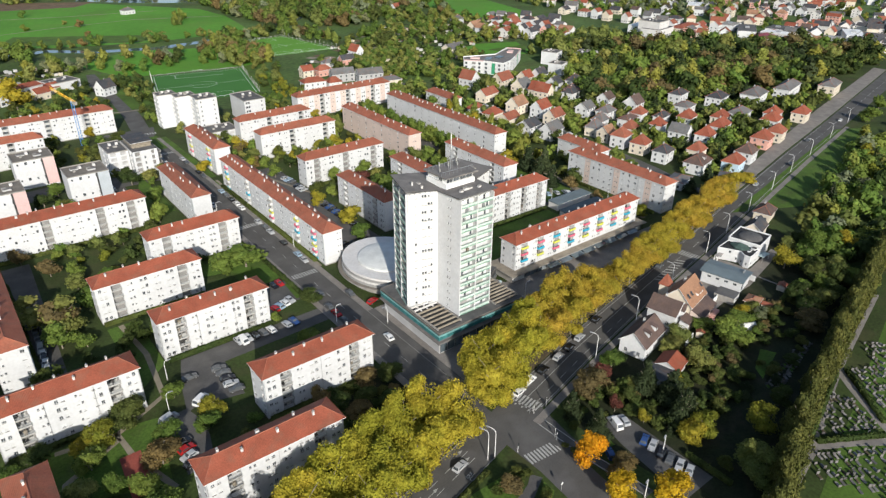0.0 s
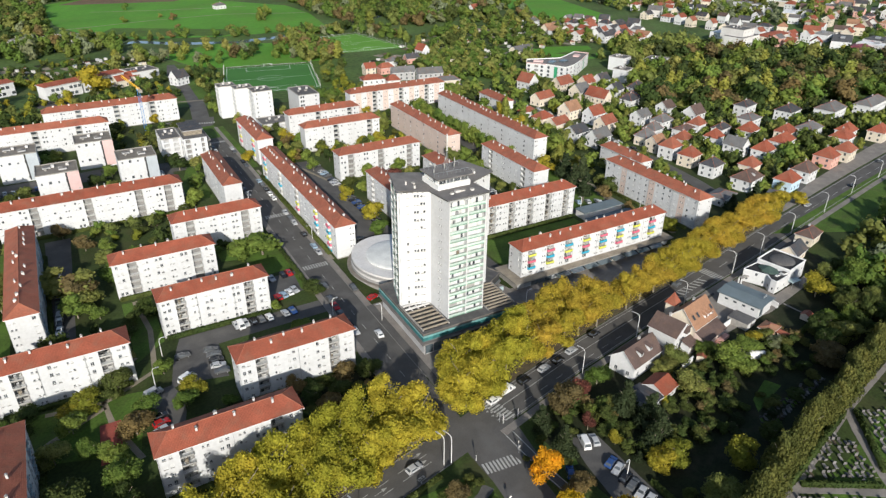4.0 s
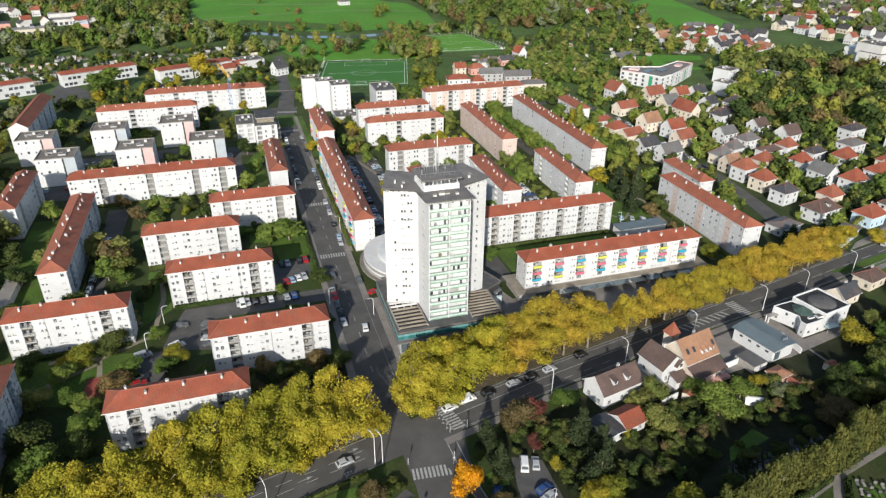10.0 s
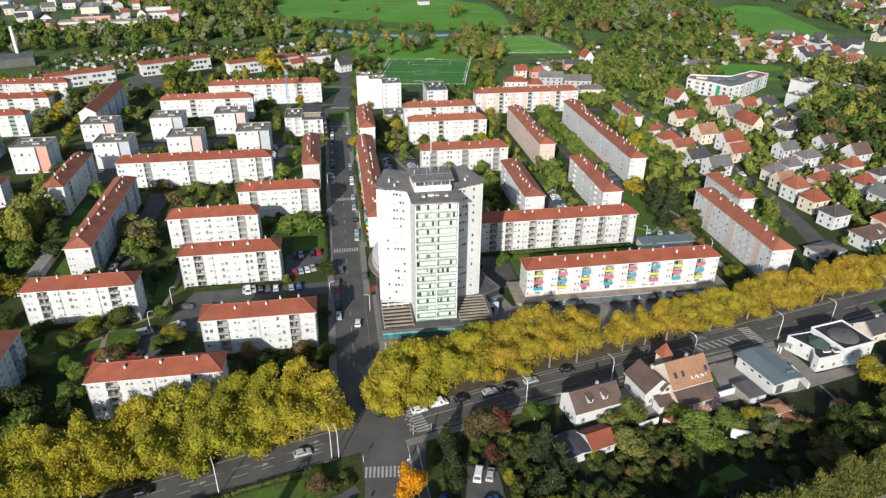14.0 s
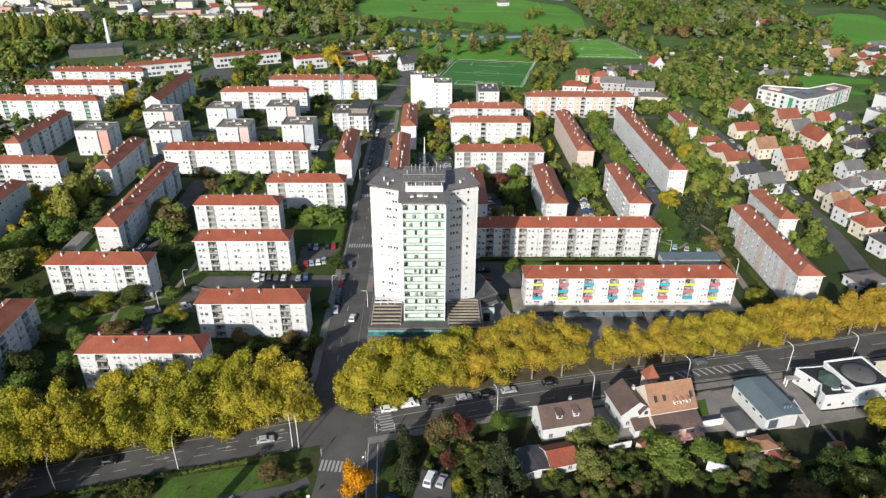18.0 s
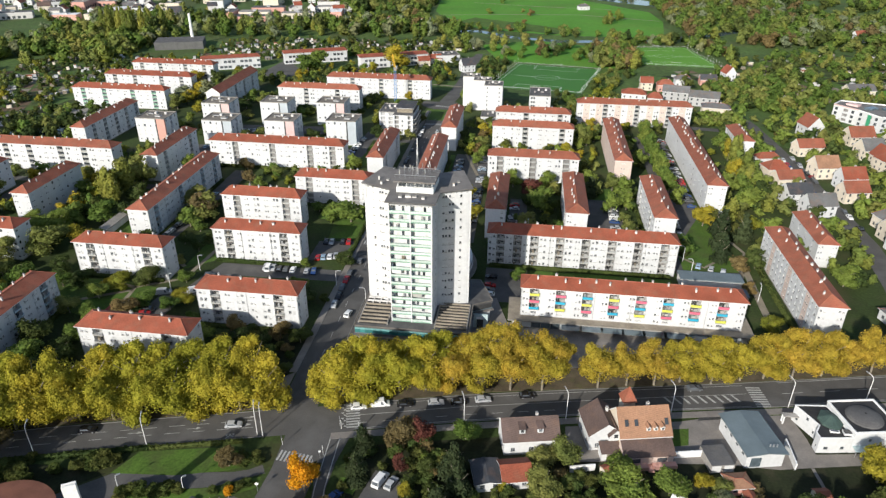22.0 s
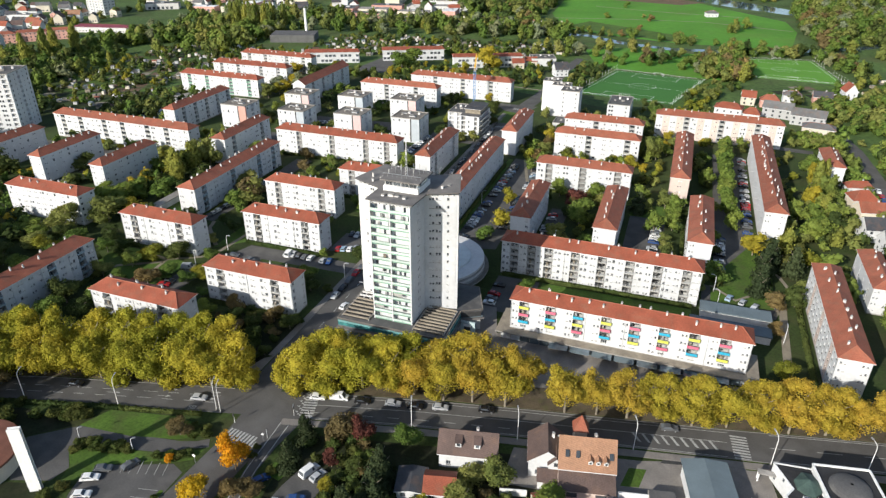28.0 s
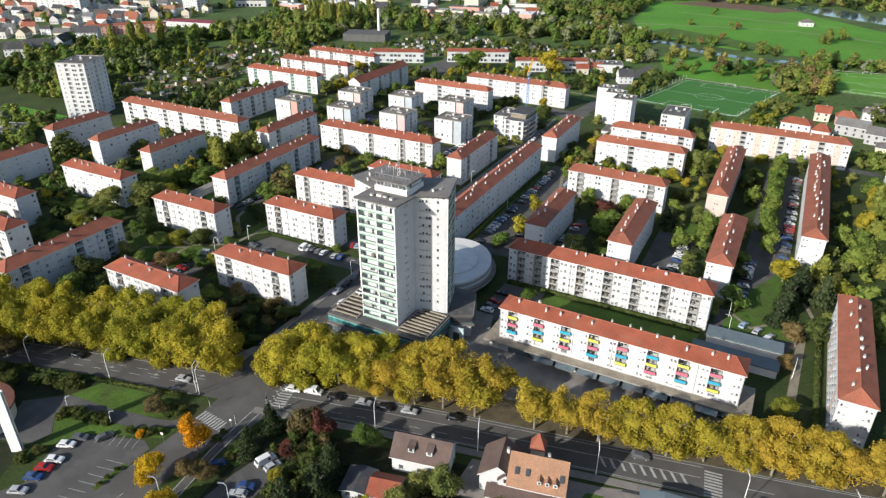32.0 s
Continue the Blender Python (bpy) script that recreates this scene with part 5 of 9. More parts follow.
ver.face(((-6.4, -4.1, 3.1), (6.4, -4.1, 3.1), (6.4, 0.1, 5.2), (-6.4, 0.1, 5.2)), TILE_DARK), ver.face(((6.4, -4.1, 3.1), (6.4, 0.1, 3.1), (6.4, 0.1, 5.2)), RENDER_PINK), ver.face(((-6.4, 0.1, 3.1), (-6.4, -4.1, 3.1), (-6.4, 0.1, 5.2)), RENDER_PINK)
for x in (-4.5, 2.0):
    ver.box(x, -3.64, 1.0, x + 2.4, -3.58, 2.3, GLASS)
part("veranda", ver, orange_house, "pink-washed veranda under brown tiles", at=pose(0, -5.0, 0))
low = Shape()
low.box(-6.6, -5.2, 0, -0.6, -3.7, 1.0, SALMON), low.box(0.8, -5.2, 0, 6.6, -3.7, 1.0, SALMON), low.box(-0.6, -5.9, 0, 0.8, -3.7, 0.6, SALMON)
part("terrace_wall", low, orange_house, "salmon pink terrace wall", at=pose(0, -5.0, 0))
tur = Shape()
tur.box(-1.5, -1.5, 0, 1.5, 1.5, 8.4, CREAM)
for p, q in (((-1.9, -1.9), (1.9, -1.9)), ((1.9, -1.9), (1.9, 1.9)), ((1.9, 1.9), (-1.9, 1.9)), ((-1.9, 1.9), (-1.9, -1.9))):
    tur.face(((*p, 8.4), (*q, 8.4), (0, 0, 12.2)), TILE_OLD)
part("turret", tur, orange_house, "square turret with a pointed tiled roof", at=pose(-1.2, 6.2, 0))
for k, (x0, y0, x1, y1) in enumerate(((186.0, 92.6, 194.5, 94.4), (160.5, 84.5, 166.5, 86.0), (214.2, 92.5, 214.4, 101))):
    yw = Shape()
    for q in (strip([(x0, y0), (x1, y1)], 0.3),):
        yw.prism(q, 0, 2.0, WHITE)
    tagged(new("yard_wall", yw.mesh("yard_wall")), "white rendered yard wall", "wall")
house(198.6, 84.6, 5, 4, 2.4, TILE_SAND, SALMON, 12, 0.8, label="small pink lean-to with a pinkish roof", chim=False)


def hall():
    TAKEN.append((199, 91, 212, 107))
    root = thing("workshop_hall", "white workshop with a blue-grey sheet-metal roof", "workshop", pose(205.3, 99.0, 0, 0, 0, 12), )
    s = Shape()
    for o, d, L in (((-4.7, -6.8), (1, 0), 9.4), ((4.7, -6.8), (0, 1), 13.6), ((4.7, 6.8), (-1, 0), 9.4), ((-4.7, 6.8), (0, -1), 13.6)):
        facade(s, o, d, L, 4.6, [(1.2, 4.0, 0.1, 3.2, 0.2, SHOPGLASS)] if L < 11 else [(2 + 3 * i, 3.2 + 3 * i, 2.6, 3.4, 0.15, GLASS) for i in range(4)], RENDER)
    part("wall", s, root)
    r = Shape()
    for x0, x1, z0, z1 in ((-5.2, 0.0, 4.6, 5.2), (0.0, 5.2, 5.2, 4.6)):
        r.face(((x0, -7.6, z0), (x1, -7.6, z1), (x1, 7.6, z1), (x0, 7.6, z0)), ZINC)
        r.face(((x0, 7.6, z0 - 0.2), (x1, 7.6, z1 - 0.2), (x1, -7.6, z1 - 0.2), (x0, -7.6, z0 - 0.2)), WHITE)
        r.face(((x0, -7.6, z0 - 0.2), (x1, -7.6, z1 - 0.2), (x1, -7.6, z1), (x0, -7.6, z0)), ZINC)
    for x in (-5.2, 5.2):
        r.box(x - 0.05, -7.6, 4.35, x + 0.05, 7.6, 4.62, ZINC)
    for i in range(13):
        y = -7.4 + i * 1.23
        r.box(-5.1, y, 4.62, -5.05, y + 0.05, 4.7, ZINC)
    part("roof", r, root)
    for i in range(3):
        v = Shape()
        v.tube((0, 0, 0), (0, 0, 0.9), 0.16, METAL, 8)
        part("roof_vent", v, root, at=pose(1.5 + 0.9 * i, -5.2, 4.9 - 0.1 * i))
    # low garages beside it
    g = thing("garage_row", "low grey flat-roofed garages with a pale wall", "garage", pose(194, 93, 0, 0, 0, 12))
    s = Shape()
    s.box(-1.2, -4.2, 0, 4.6, 2.5, 2.4, CONCRETE, FELT)
    part("wall", s, g)
    s = Shape()
    s.box(-1.0, -4.26, 0.2, 1.2, -4.2, 2.2, SHUTTER), s.box(2.0, -4.26, 0.2, 4.2, -4.2, 2.2, SHUTTER)
    part("garage_door", s, g)


def domed_house():
    TAKEN.append((214, 96, 242, 114))
    root = thing("domed_building", "white angular building with dark roofs and a grey dome", "community hall", pose(227, 105, 0))
    west = [(-8.0, 5.8), (-5.4, 0.6), (-4.5, -1.2), (-6.1, -3.8), (-5.9, -5.9), (-1.6, -5.4), (2.2, -4.7), (0.0, 6.6)]
    east = [(-0.1, 6.6), (2.3, -4.8), (14.0, -2.6), (11.8, 8.8)]
    for outline, h in ((west, 4.8), (east, 6.2)):
        w = Shape()
        for (x0, y0), (x1, y1) in zip(outline, outline[1:] + outline[:1]):
            L = math.hypot(x1 - x0, y1 - y0)
            k = max(1, int(L / 2.6))
            holes = [((i + 0.35) * L / k, (i + 0.62) * L / k, v, v + 1.0, 0.15, GLASS) for i in range(k) for v in (1.0, 3.3) if v + 1.4 < h and (i + (v > 2)) % 2 == 0]
            facade(w, (x0, y0), ((x1 - x0) / L, (y1 - y0) / L), L, h, holes, RENDER)
        w.face([(x, y, h - 0.02) for x, y in outline], FELT_BLACK)
        part("wall", w, root)
        for (x0, y0), (x1, y1) in zip(outline, outline[1:] + outline[:1]):
            p = Shape()
            p.prism(strip([(x0, y0), (x1, y1)], 0.34), h, h + (0.45 if h > 5 else 0.16), WHITE)
            part("parapet", p, root)
    d = Shape()
    n = 32
    rings = [[(4.4 * math.cos(a) * math.cos(2 * math.pi * i / n), 4.4 * math.cos(a) * math.sin(2 * math.pi * i / n), 6.15 + 1.3 * math.sin(a)) for i in range(n)] for a in (0, 0.3, 0.6, 0.9, 1.2, 1.5)]
    for a, b in zip(rings, rings[1:]):
        for i in range(n):
            d.face((a[i], a[(i + 1) % n], b[(i + 1) % n], b[i]), FELT)
    part("dome", d, root, "grey felt dome", at=pose(6.9, 1.8, 0))
    green = mat("green_copper_roof", (0.060, 0.095, 0.082), 0.7, (0.4, 0.2), (3, 0.1))
    rim = [(-4.2, 1.4), (-3.7, -1.1), (-1.8, -2.6), (-0.2, -2.4), (1.3, -0.6), (1.0, 2.4), (-0.4, 4.4), (-2.4, 4.4)]
    g = Shape()
    g.prism(rim, 4.8, 5.3, green)
    part("roof_drum", g, root)
    for (x0, y0), (x1, y1) in zip(rim, rim[1:] + rim[:1]):
        g = Shape()
        g.face(((x0, y0, 5.31), (x1, y1, 5.31), (-1.4, 0.9, 6.7)), green)
        part("roof_panel", g, root, "green metal roof panel")
    k = Shape()
    k.box(-2.8, -3.6, 4.8, -0.6, -2.9, 5.2, WHITE), k.box(-2.6, -3.5, 5.2, -0.8, -3.0, 5.23, GLASS)
    part("skylight", k, root, "low white-framed skylight")
    k = Shape()
    k.box(0.2, -4.2, 4.8, 2.0, -2.6, 5.5, RENDER, FELT)
    part("roof_box", k, root)
    k = Shape()
    k.box(-11.0, 3.6, 2.5, -7.2, 5.2, 2.7, CONCRETE), k.box(-10.9, 3.7, 0, -10.6, 4.0, 2.5, WHITE), k.box(-10.9, 4.8, 0, -10.6, 5.1, 2.5, WHITE)
    part("entrance_canopy", k, root)
    k = Shape()
    k.box(2.6, -6.8, 2.2, 7.4, -4.4, 2.35, PALE_WALL), k.tube((2.8, -6.6, 0), (2.8, -6.6, 2.2), 0.05, METAL, 6), k.tube((7.2, -6.6, 0), (7.2, -6.6, 2.2), 0.05, METAL, 6)
    part("porch_roof", k, root, "pale flat porch roof on slim posts")


FELT_BLACK = mat("black_roof_felt", (0.030, 0.030, 0.032), 0.85, (0.3, 0.25), (4, 0.1), dirt=((0.060, 0.058, 0.055), 0.4, 0.6))
hall()
domed_house()
house(250, 113, 10, 7, 3.8, TILE_SLATE, CREAM, 14, 2.4, True, label="cream bungalow with a dark slate gable roof")
house(268, 119, 10, 7, 3.6, DK, CREAM, 14, 2.0, label="low house with a dark brown roof")
house(288, 150, 16, 6, 3.6, GY, BLUEWALL, 24, 0.5, chim=False, label="low filling station shop with a pale canopy")
house(270, 163, 12, 8, 3.4, GY, None, 14, 1.2, chim=False, label="low grey flat workshop shed")


def shop_row():
    """The shops under the block with coloured balconies: a terrace roof, fascia and glazed fronts."""
    TAKEN.append((143, 142, 219, 156))
    root = thing("shop_row", "single-storey row of shops with a sandy terrace roof and glazed fronts", "shops", pose(0, 0, 0))
    s = Shape()
    s.box(144.5, 144.3, 0, 217.0, 155.5, 3.0, CONCRETE)
    part("wall", s, root)
    s = Shape()
    s.box(143.2, 142.6, 3.0, 218.2, 156.2, 3.4, CONCRETE, PARAPET)
    part("terrace_roof", s, root)
    r = random.Random(5)
    for i in range(24):
        g = Shape()
        g.box(0.06, -0.1, 0.1, 2.9, 0.0, 2.5, r.choice((SHOPGLASS, SHOPGLASS, PALE, DARK, SHUTTER)))
        g.box(0.0, -0.14, 2.5, 2.98, 0.0, 2.95, r.choice((WHITE, PALE, GREYWALL, ZINC, SHUTTER)))
        part("shop_front", g, root, at=pose(144.7 + 3.0 * i, 144.3, 0))
    for i in range(8):
        g = Shape()
        g.face(((0, 0, 2.9), (0, -2.2, 2.45), (5.6, -2.2, 2.45), (5.6, 0, 2.9)), r.choice((ZINC, SHOPGLASS, PALE)))
        g.face(((5.6, 0, 2.87), (5.6, -2.2, 2.42), (0, -2.2, 2.42), (0, 0, 2.87)), PALE)
        part("awning", g, root, at=pose(160 + 6.4 * i, 142.7, 0))
    # long low sheds behind
    for k, (x0, y0, x1, y1, h) in enumerate(((202.5, 177.0, 223.5, 182.5, 3.4), (199.5, 168.0, 223.0, 173.0, 3.0))):
        TAKEN.append((x0, y0, x1, y1))
        sh = thing("storage_shed", "long low shed with a blue-grey ribbed metal roof", "shed", pose(x0, y0, 0))
        b = Shape()
        b.box(0, 0, 0, x1 - x0, y1 - y0, h - 0.4, RENDER_AGED)
        part("wall", b, sh)
        b = Shape()
        b.box(-0.3, -0.3, h - 0.4, x1 - x0 + 0.3, y1 - y0 + 0.3, h, ZINC)
        rf = part("roof", b, sh)
        for i in range(int((x1 - x0) / 1.2)):
            b = Shape()
            b.box(i * 1.2, -0.28, h, i * 1.2 + 0.08, y1 - y0 + 0.28, h + 0.06, ZINC)
            part("rib", b, rf)


shop_row()


def church():
    TAKEN.append((28, 38, 64, 62))
    root = thing("church", "round church with brown copper roof and slender white tower", "church", pose(40.5, 49.8, 0))
    n = 48
    ring = lambda r, z: [(r * math.cos(2 * math.pi * i / n), r * math.sin(2 * math.pi * i / n), z) for i in range(n)]
    s = Shape()
    s.prism([p[:2] for p in ring(10.7, 0)], 0, 4.4, CREAM)
    part("wall", s, root)
    s = Shape()
    copper = mat("brown_copper_roof", (0.20, 0.085, 0.055), 0.6, (0.3, 0.15), (3, 0.1))
    for a, b in ((ring(11.4, 4.3), ring(11.4, 4.9)), (ring(11.4, 4.9), ring(9.0, 5.2)), (ring(9.0, 5.2), ring(0.3, 5.9))):
        for i in range(n):
            s.face((a[i], a[(i + 1) % n], b[(i + 1) % n], b[i]), copper)
    s.face(ring(11.4, 4.3)[::-1], WHITE)
    part("roof", s, root)
    t = Shape()
    t.box(-1.3, -0.5, 0, 1.3, -0.25, 18.5, WHITE), t.box(-1.3, 0.25, 0, 1.3, 0.5, 18.5, WHITE), t.box(-1.0, -0.25, 0, -0.8, 0.25, 18, CONCRETE), t.box(0.8, -0.25, 0, 1.0, 0.25, 18, CONCRETE)
    part("bell_tower", t, root, "slender white concrete bell tower", at=pose(60.4 - 40.5, 50.0 - 49.8, 0, 0, 0, 30))


church()


def crane():
    root = thing("tower_crane", "blue tower crane with a yellow jib", "crane", pose(59.5, 392, 0))
    m = Shape()
    for x in (-0.6, 0.6):
        for y in (-0.6, 0.6):
            m.tube((x, y, 0), (x, y, 24), 0.1, CRANE_B, 4)
    for k in range(16):
        z = k * 1.5
        for p, q in (((-0.6, -0.6), (0.6, -0.6)), ((0.6, -0.6), (0.6, 0.6)), ((0.6, 0.6), (-0.6, 0.6)), ((-0.6, 0.6), (-0.6, -0.6))):
            m.tube((*p, z), (*q, z + 1.5), 0.06, CRANE_B, 4)
    part("mast", m, root, "blue lattice mast")
    j = Shape()
    for y, z in ((-0.5, 0), (0.5, 0), (0, 1.0)):
        j.tube((-4, y, z), (22, y, z), 0.1, CRANE_Y, 4)
    for k in range(18):
        x = -3.5 + 1.4 * k
        for p, q in (((x, -0.5, 0), (x + 0.7, 0, 1)), ((x + 0.7, 0, 1), (x + 1.4, -0.5, 0)), ((x, 0.5, 0), (x + 0.7, 0, 1)), ((x, -0.5, 0), (x, 0.5, 0))):
            j.tube(p, q, 0.06, CRANE_Y, 4)
    j.box(-4, -0.8, -1.2, -2.0, 0.8, 0.3, CONCRETE)
    j.box(0.3, -1.4, -1.6, 1.8, -0.2, 0.0, WHITE)
    part("jib", j, root, "yellow lattice jib", at=pose(0, 0, 24.4, 0, -8, 105))


crane()


def chimney_plant():
    root = thing("boiler_house", "grey boiler house with a tall white chimney", "industrial building", pose(-163, 548, 0, 0, 0, 20))
    TAKEN.append((-190, 500, -138, 575))
    s = Shape()
    s.box(-24, -13, 0, 17, 13, 6.5, mat("dark_grey_cladding", (0.12, 0.12, 0.118), 0.8, (0.3, 0.15), (3, 0.1)), FELT)
    part("wall", s, root)
    s = Shape()
    s.tube((6, 11, 0), (6, 11, 27), 1.5, WHITE, 16, 1.1)
    part("chimney", s, root, "tall white chimney")


chimney_plant()


# ---- ground, streets and paths ----
g = Shape()
g.box(-2600, -1500, -2.0, 2800, 3400, 0.0, GRASS)
tagged(new("ground", g.mesh("ground")), "rough autumn grass and gardens to the horizon", "ground", kind="structure")
ground_piece("far_ground", [(-1500, 430), (-160, 345), (-140, 450), (60, 440), (240, 385), (330, 300), (380, 215), (900, 290), (2000, 700), (2000, 2600), (-1500, 2600)], 0.012, FARGRASS, "rough grass and gardens beyond the estate", "ground", 0.02)
AV_N = [(-60, 54), (11, 76.2), (38, 84.5), (72, 93.0), (140, 110.5), (208, 124), (281, 140.0), (358, 155.5), (435, 170), (601, 203), (900, 262)]
AV_S = [(-60, 44), (0, 63.5), (32.7, 72.8), (59, 79.8), (84, 86.0), (134, 98.4), (188, 110), (220, 116), (291, 131), (351, 143), (431, 158), (601, 190), (900, 249)]
ROADS = [AV_N + AV_S[::-1]]
ground_piece("road", ROADS[0], 0.03, ASPHALT, "wide asphalt avenue with worn lane markings", "road")
SIDE = [(89.5, 95), (89.3, 200), (90, 300), (90, 385), (96, 430), (99, 470), (96, 510), (104, 560)]
SOUTH = [(95.0, 90), (95.5, 76), (93.5, 50), (92, 0), (92, -120)]
for name, pts, w, z in (("side_street", SIDE, 10, 0.036), ("south_road", SOUTH, 11, 0.036)):
    ROADS.append(strip(pts, w))
    ground_piece("road", ROADS[-1], z, ASPHALT, "asphalt side street", "road")
FORECOURT = [(284, 141.5), (290.6, 145.8), (325.7, 157.3), (382.4, 170), (457.7, 186), (538.7, 201.4), (614, 216), (614, 206.5), (435, 171), (358, 156.5)]
ROADS.append(FORECOURT)
ground_piece("pavement", FORECOURT, 0.10, PAVING, "wide pale pavement and parking strip beside the avenue", "pavement")
EAST = [(276, 400), (280, 378), (282, 339), (283, 303), (283, 270), (283, 220), (278, 185), (272, 160), (268, 140)]
ROADS.append(strip(EAST, 8.0))
ground_piece("road", ROADS[-1], 0.034, ASPHALT, "narrow residential street", "road")
ROADS.append(strip([(238, 368), (256, 366), (281, 362)], 6.0))
ground_piece("road", ROADS[-1], 0.028, PARKING, "narrow residential street", "road")
for pts in ([(405, 165), (380, 230), (360, 290), (340, 380)], [(310, 148), (340, 180), (330, 260)], [(60, 320), (84, 318)], [(-150, 238), (-40, 236), (-20, 236)]):
    ground_piece("road", strip(pts, 5), 0.033, PARKING, "narrow residential street", "road")
LOTS = ([(23.5, 126), (30, 126), (32.5, 136), (33, 142), (31.5, 147.5), (33.6, 148.5), (46, 145.5), (47, 162.5), (84.3, 163.5), (84, 171.2), (37, 170.8), (33.4, 160), (31, 149), (25, 148.5)],
        [(109.5, 196), (127.5, 200), (127.5, 300), (110, 302)], [(173.5, 204.5), (188, 204.5), (188, 252), (173.5, 252)], [(207, 204.5), (220.5, 190), (222.5, 345), (207, 345)],
        [(3.5, 184), (9.5, 184), (12.5, 262), (3.5, 262)], [(-38, 279), (62, 279), (62, 302), (-38, 296)], [(54.5, 302), (61, 302), (61, 332), (54.5, 332)], [(-24, 319), (34, 324), (34, 338), (-24, 334)],
        [(203, 176), (226, 184), (230, 196), (203, 200)], [(-106, 182), (-66, 182), (-66, 190), (-106, 190)], [(-88, 192), (-82, 192), (-82, 232), (-88, 232)],
        [(44, 62), (53.4, 69.6), (67.2, 71.6), (81.1, 73.8), (84.8, 75.1), (87.5, 77), (89, 74.5), (78.4, 68.9), (68, 66.6), (57.4, 66.2), (57.4, 62), (62, 57.6), (61, 53), (52, 50), (47, 57)],
        [(66, 36), (71.5, 44), (68, 52), (67, 56), (70.5, 61.5), (84.6, 67), (88.3, 65.5), (88.6, 36)], [(110, 50), (121, 50), (121.5, 76), (114.7, 79), (112.5, 70)], [(82, 386), (96, 386), (100, 402), (70, 402)], [(67, 177), (79, 180), (84, 180), (84, 195), (67, 193)], [(134, 158), (149, 158), (149, 181), (134, 181)], [(140.5, 206), (148, 206), (148, 246), (140.5, 246)])
for pts in LOTS:
    ground_piece("car_park", pts, 0.025, PARKING, "worn asphalt car park", "car park")
ground_piece("pavement", [(98, 108), (135, 115), (222, 128), (225, 143), (143, 146), (139, 160), (97.2, 160), (97.2, 108)], 0.13, PAVING, "grey paved square in front of the shops", "pavement")
for i, (pts, w) in enumerate((([(83.2, 112), (83.2, 380)], 2.0), ([(95.6, 160), (95.8, 380)], 2.0), ([(101, 88.5), (134, 96.6), (188, 108), (220, 114.2), (291, 129), (351, 141), (431, 156)], 2.2))):
    ground_piece("pavement", strip(pts, w), 0.12, PAVING, "narrow grey pavement along the street", "pavement")
ground_piece("verge", [(-30, 63.8), (11, 76.6), (38, 84.9), (72, 93.4), (82, 96.5), (82, 108), (20, 99), (-30, 82)], 0.10, LEAFFALL, "verge covered with fallen leaves under plane trees", "verge")
ground_piece("verge", [(100, 100.7), (140, 111.0), (208, 124.5), (281, 140.5), (281, 152), (208, 133), (140, 120.5), (101, 110)], 0.16, LEAFFALL, "verge covered with fallen leaves under plane trees", "verge")
for pts, w in (([(20, 124), (15, 140), (14, 150), (28, 158), (30, 180), (28, 200)], 1.6), ([(14, 148), (0, 140), (-2, 132)], 1.6), ([(0, 152), (14, 150)], 1.6), ([(24, 166), (12, 178), (10, 184)], 1.6),
               ([(222, 200), (214, 192), (206, 200)], 1.3), ([(226, 186), (232, 206), (226, 225)], 1.3), ([(98, 300), (97, 196)], 1.2), ([(115, 302), (126, 262), (128, 258)], 1.4), ([(227, 150), (229, 200)], 2.4),
               ([(-50, 150), (-30, 140), (-20, 120)], 1.4), ([(120, 440), (60, 450), (30, 470)], 2)):
    ground_piece("path", strip(pts, w), 0.05, SAND, "sandy footpath across the lawns", "path")
for pts in ([(-10, 136), (20, 126), (24, 150), (10, 153), (-10, 153)], [(24, 164), (33, 172), (33, 200), (24, 200)], [(70, 196), (83, 197), (83, 225), (60, 222), (60, 214), (68, 212)], [(79.5, 181), (83, 181), (83, 192), (80.5, 192)],
            [(150, 158), (200, 158), (200, 181), (150, 181)], [(173, 250), (188, 250), (188, 264), (173, 264)], [(206, 186), (226, 190), (228, 240), (222, 240), (206, 205)], [(107, 200), (109.4, 200), (109.4, 300), (107, 300)],
            [(95, 196), (97.6, 196), (97.6, 300), (95, 300)], [(-24, 186), (-8, 186), (-8, 258), (-24, 258)], [(53, 69.7), (56.2, 77.1), (73.4, 80.7), (85.6, 80.5), (84.5, 76.8), (80, 74.2), (68, 71)], [(58.4, 66.0), (57.4, 62), (62, 58), (63, 54), (66.5, 55), (70, 61.7), (80.5, 66.6), (78.2, 68.6), (68, 66.4)], [(86.6, 50.5), (88.2, 50.5), (88.0, 59.5), (87.0, 59.5)], [(81, 66.8), (84.4, 67.4), (88.4, 70), (88.6, 73.5), (80, 68.8)], [(107, 71.7), (111, 71), (112.2, 76.5), (106.9, 75.6)], [(165, 62), (168, 66), (178, 70), (180, 66)], [(60, 277), (71, 277), (71, 330), (62, 300)], [(96.8, 305), (100, 305), (100, 380), (96.8, 380)], [(82, 360), (96, 360), (96, 384), (82, 384)],
            [(405, 455), (393, 470), (425, 425), (450, 452)], [(100, 445), (118, 445), (136, 530), (105, 560)], [(184, 438), (204, 430), (222, 525), (203, 518)], [(262, 130), (420, 158), (440, 148), (300, 112)]):
    ground_piece("lawn", pts, 0.04, LAWN, "short green lawn between the blocks", "lawn", 0.2)
ground_piece("garden", [(112, 44), (130, 38), (250, 70), (262, 118), (220, 112), (190, 104), (134, 92), (108, 86)], 0.02, SOIL_AND_SHADE, "dark overgrown gardens behind the houses", "garden")
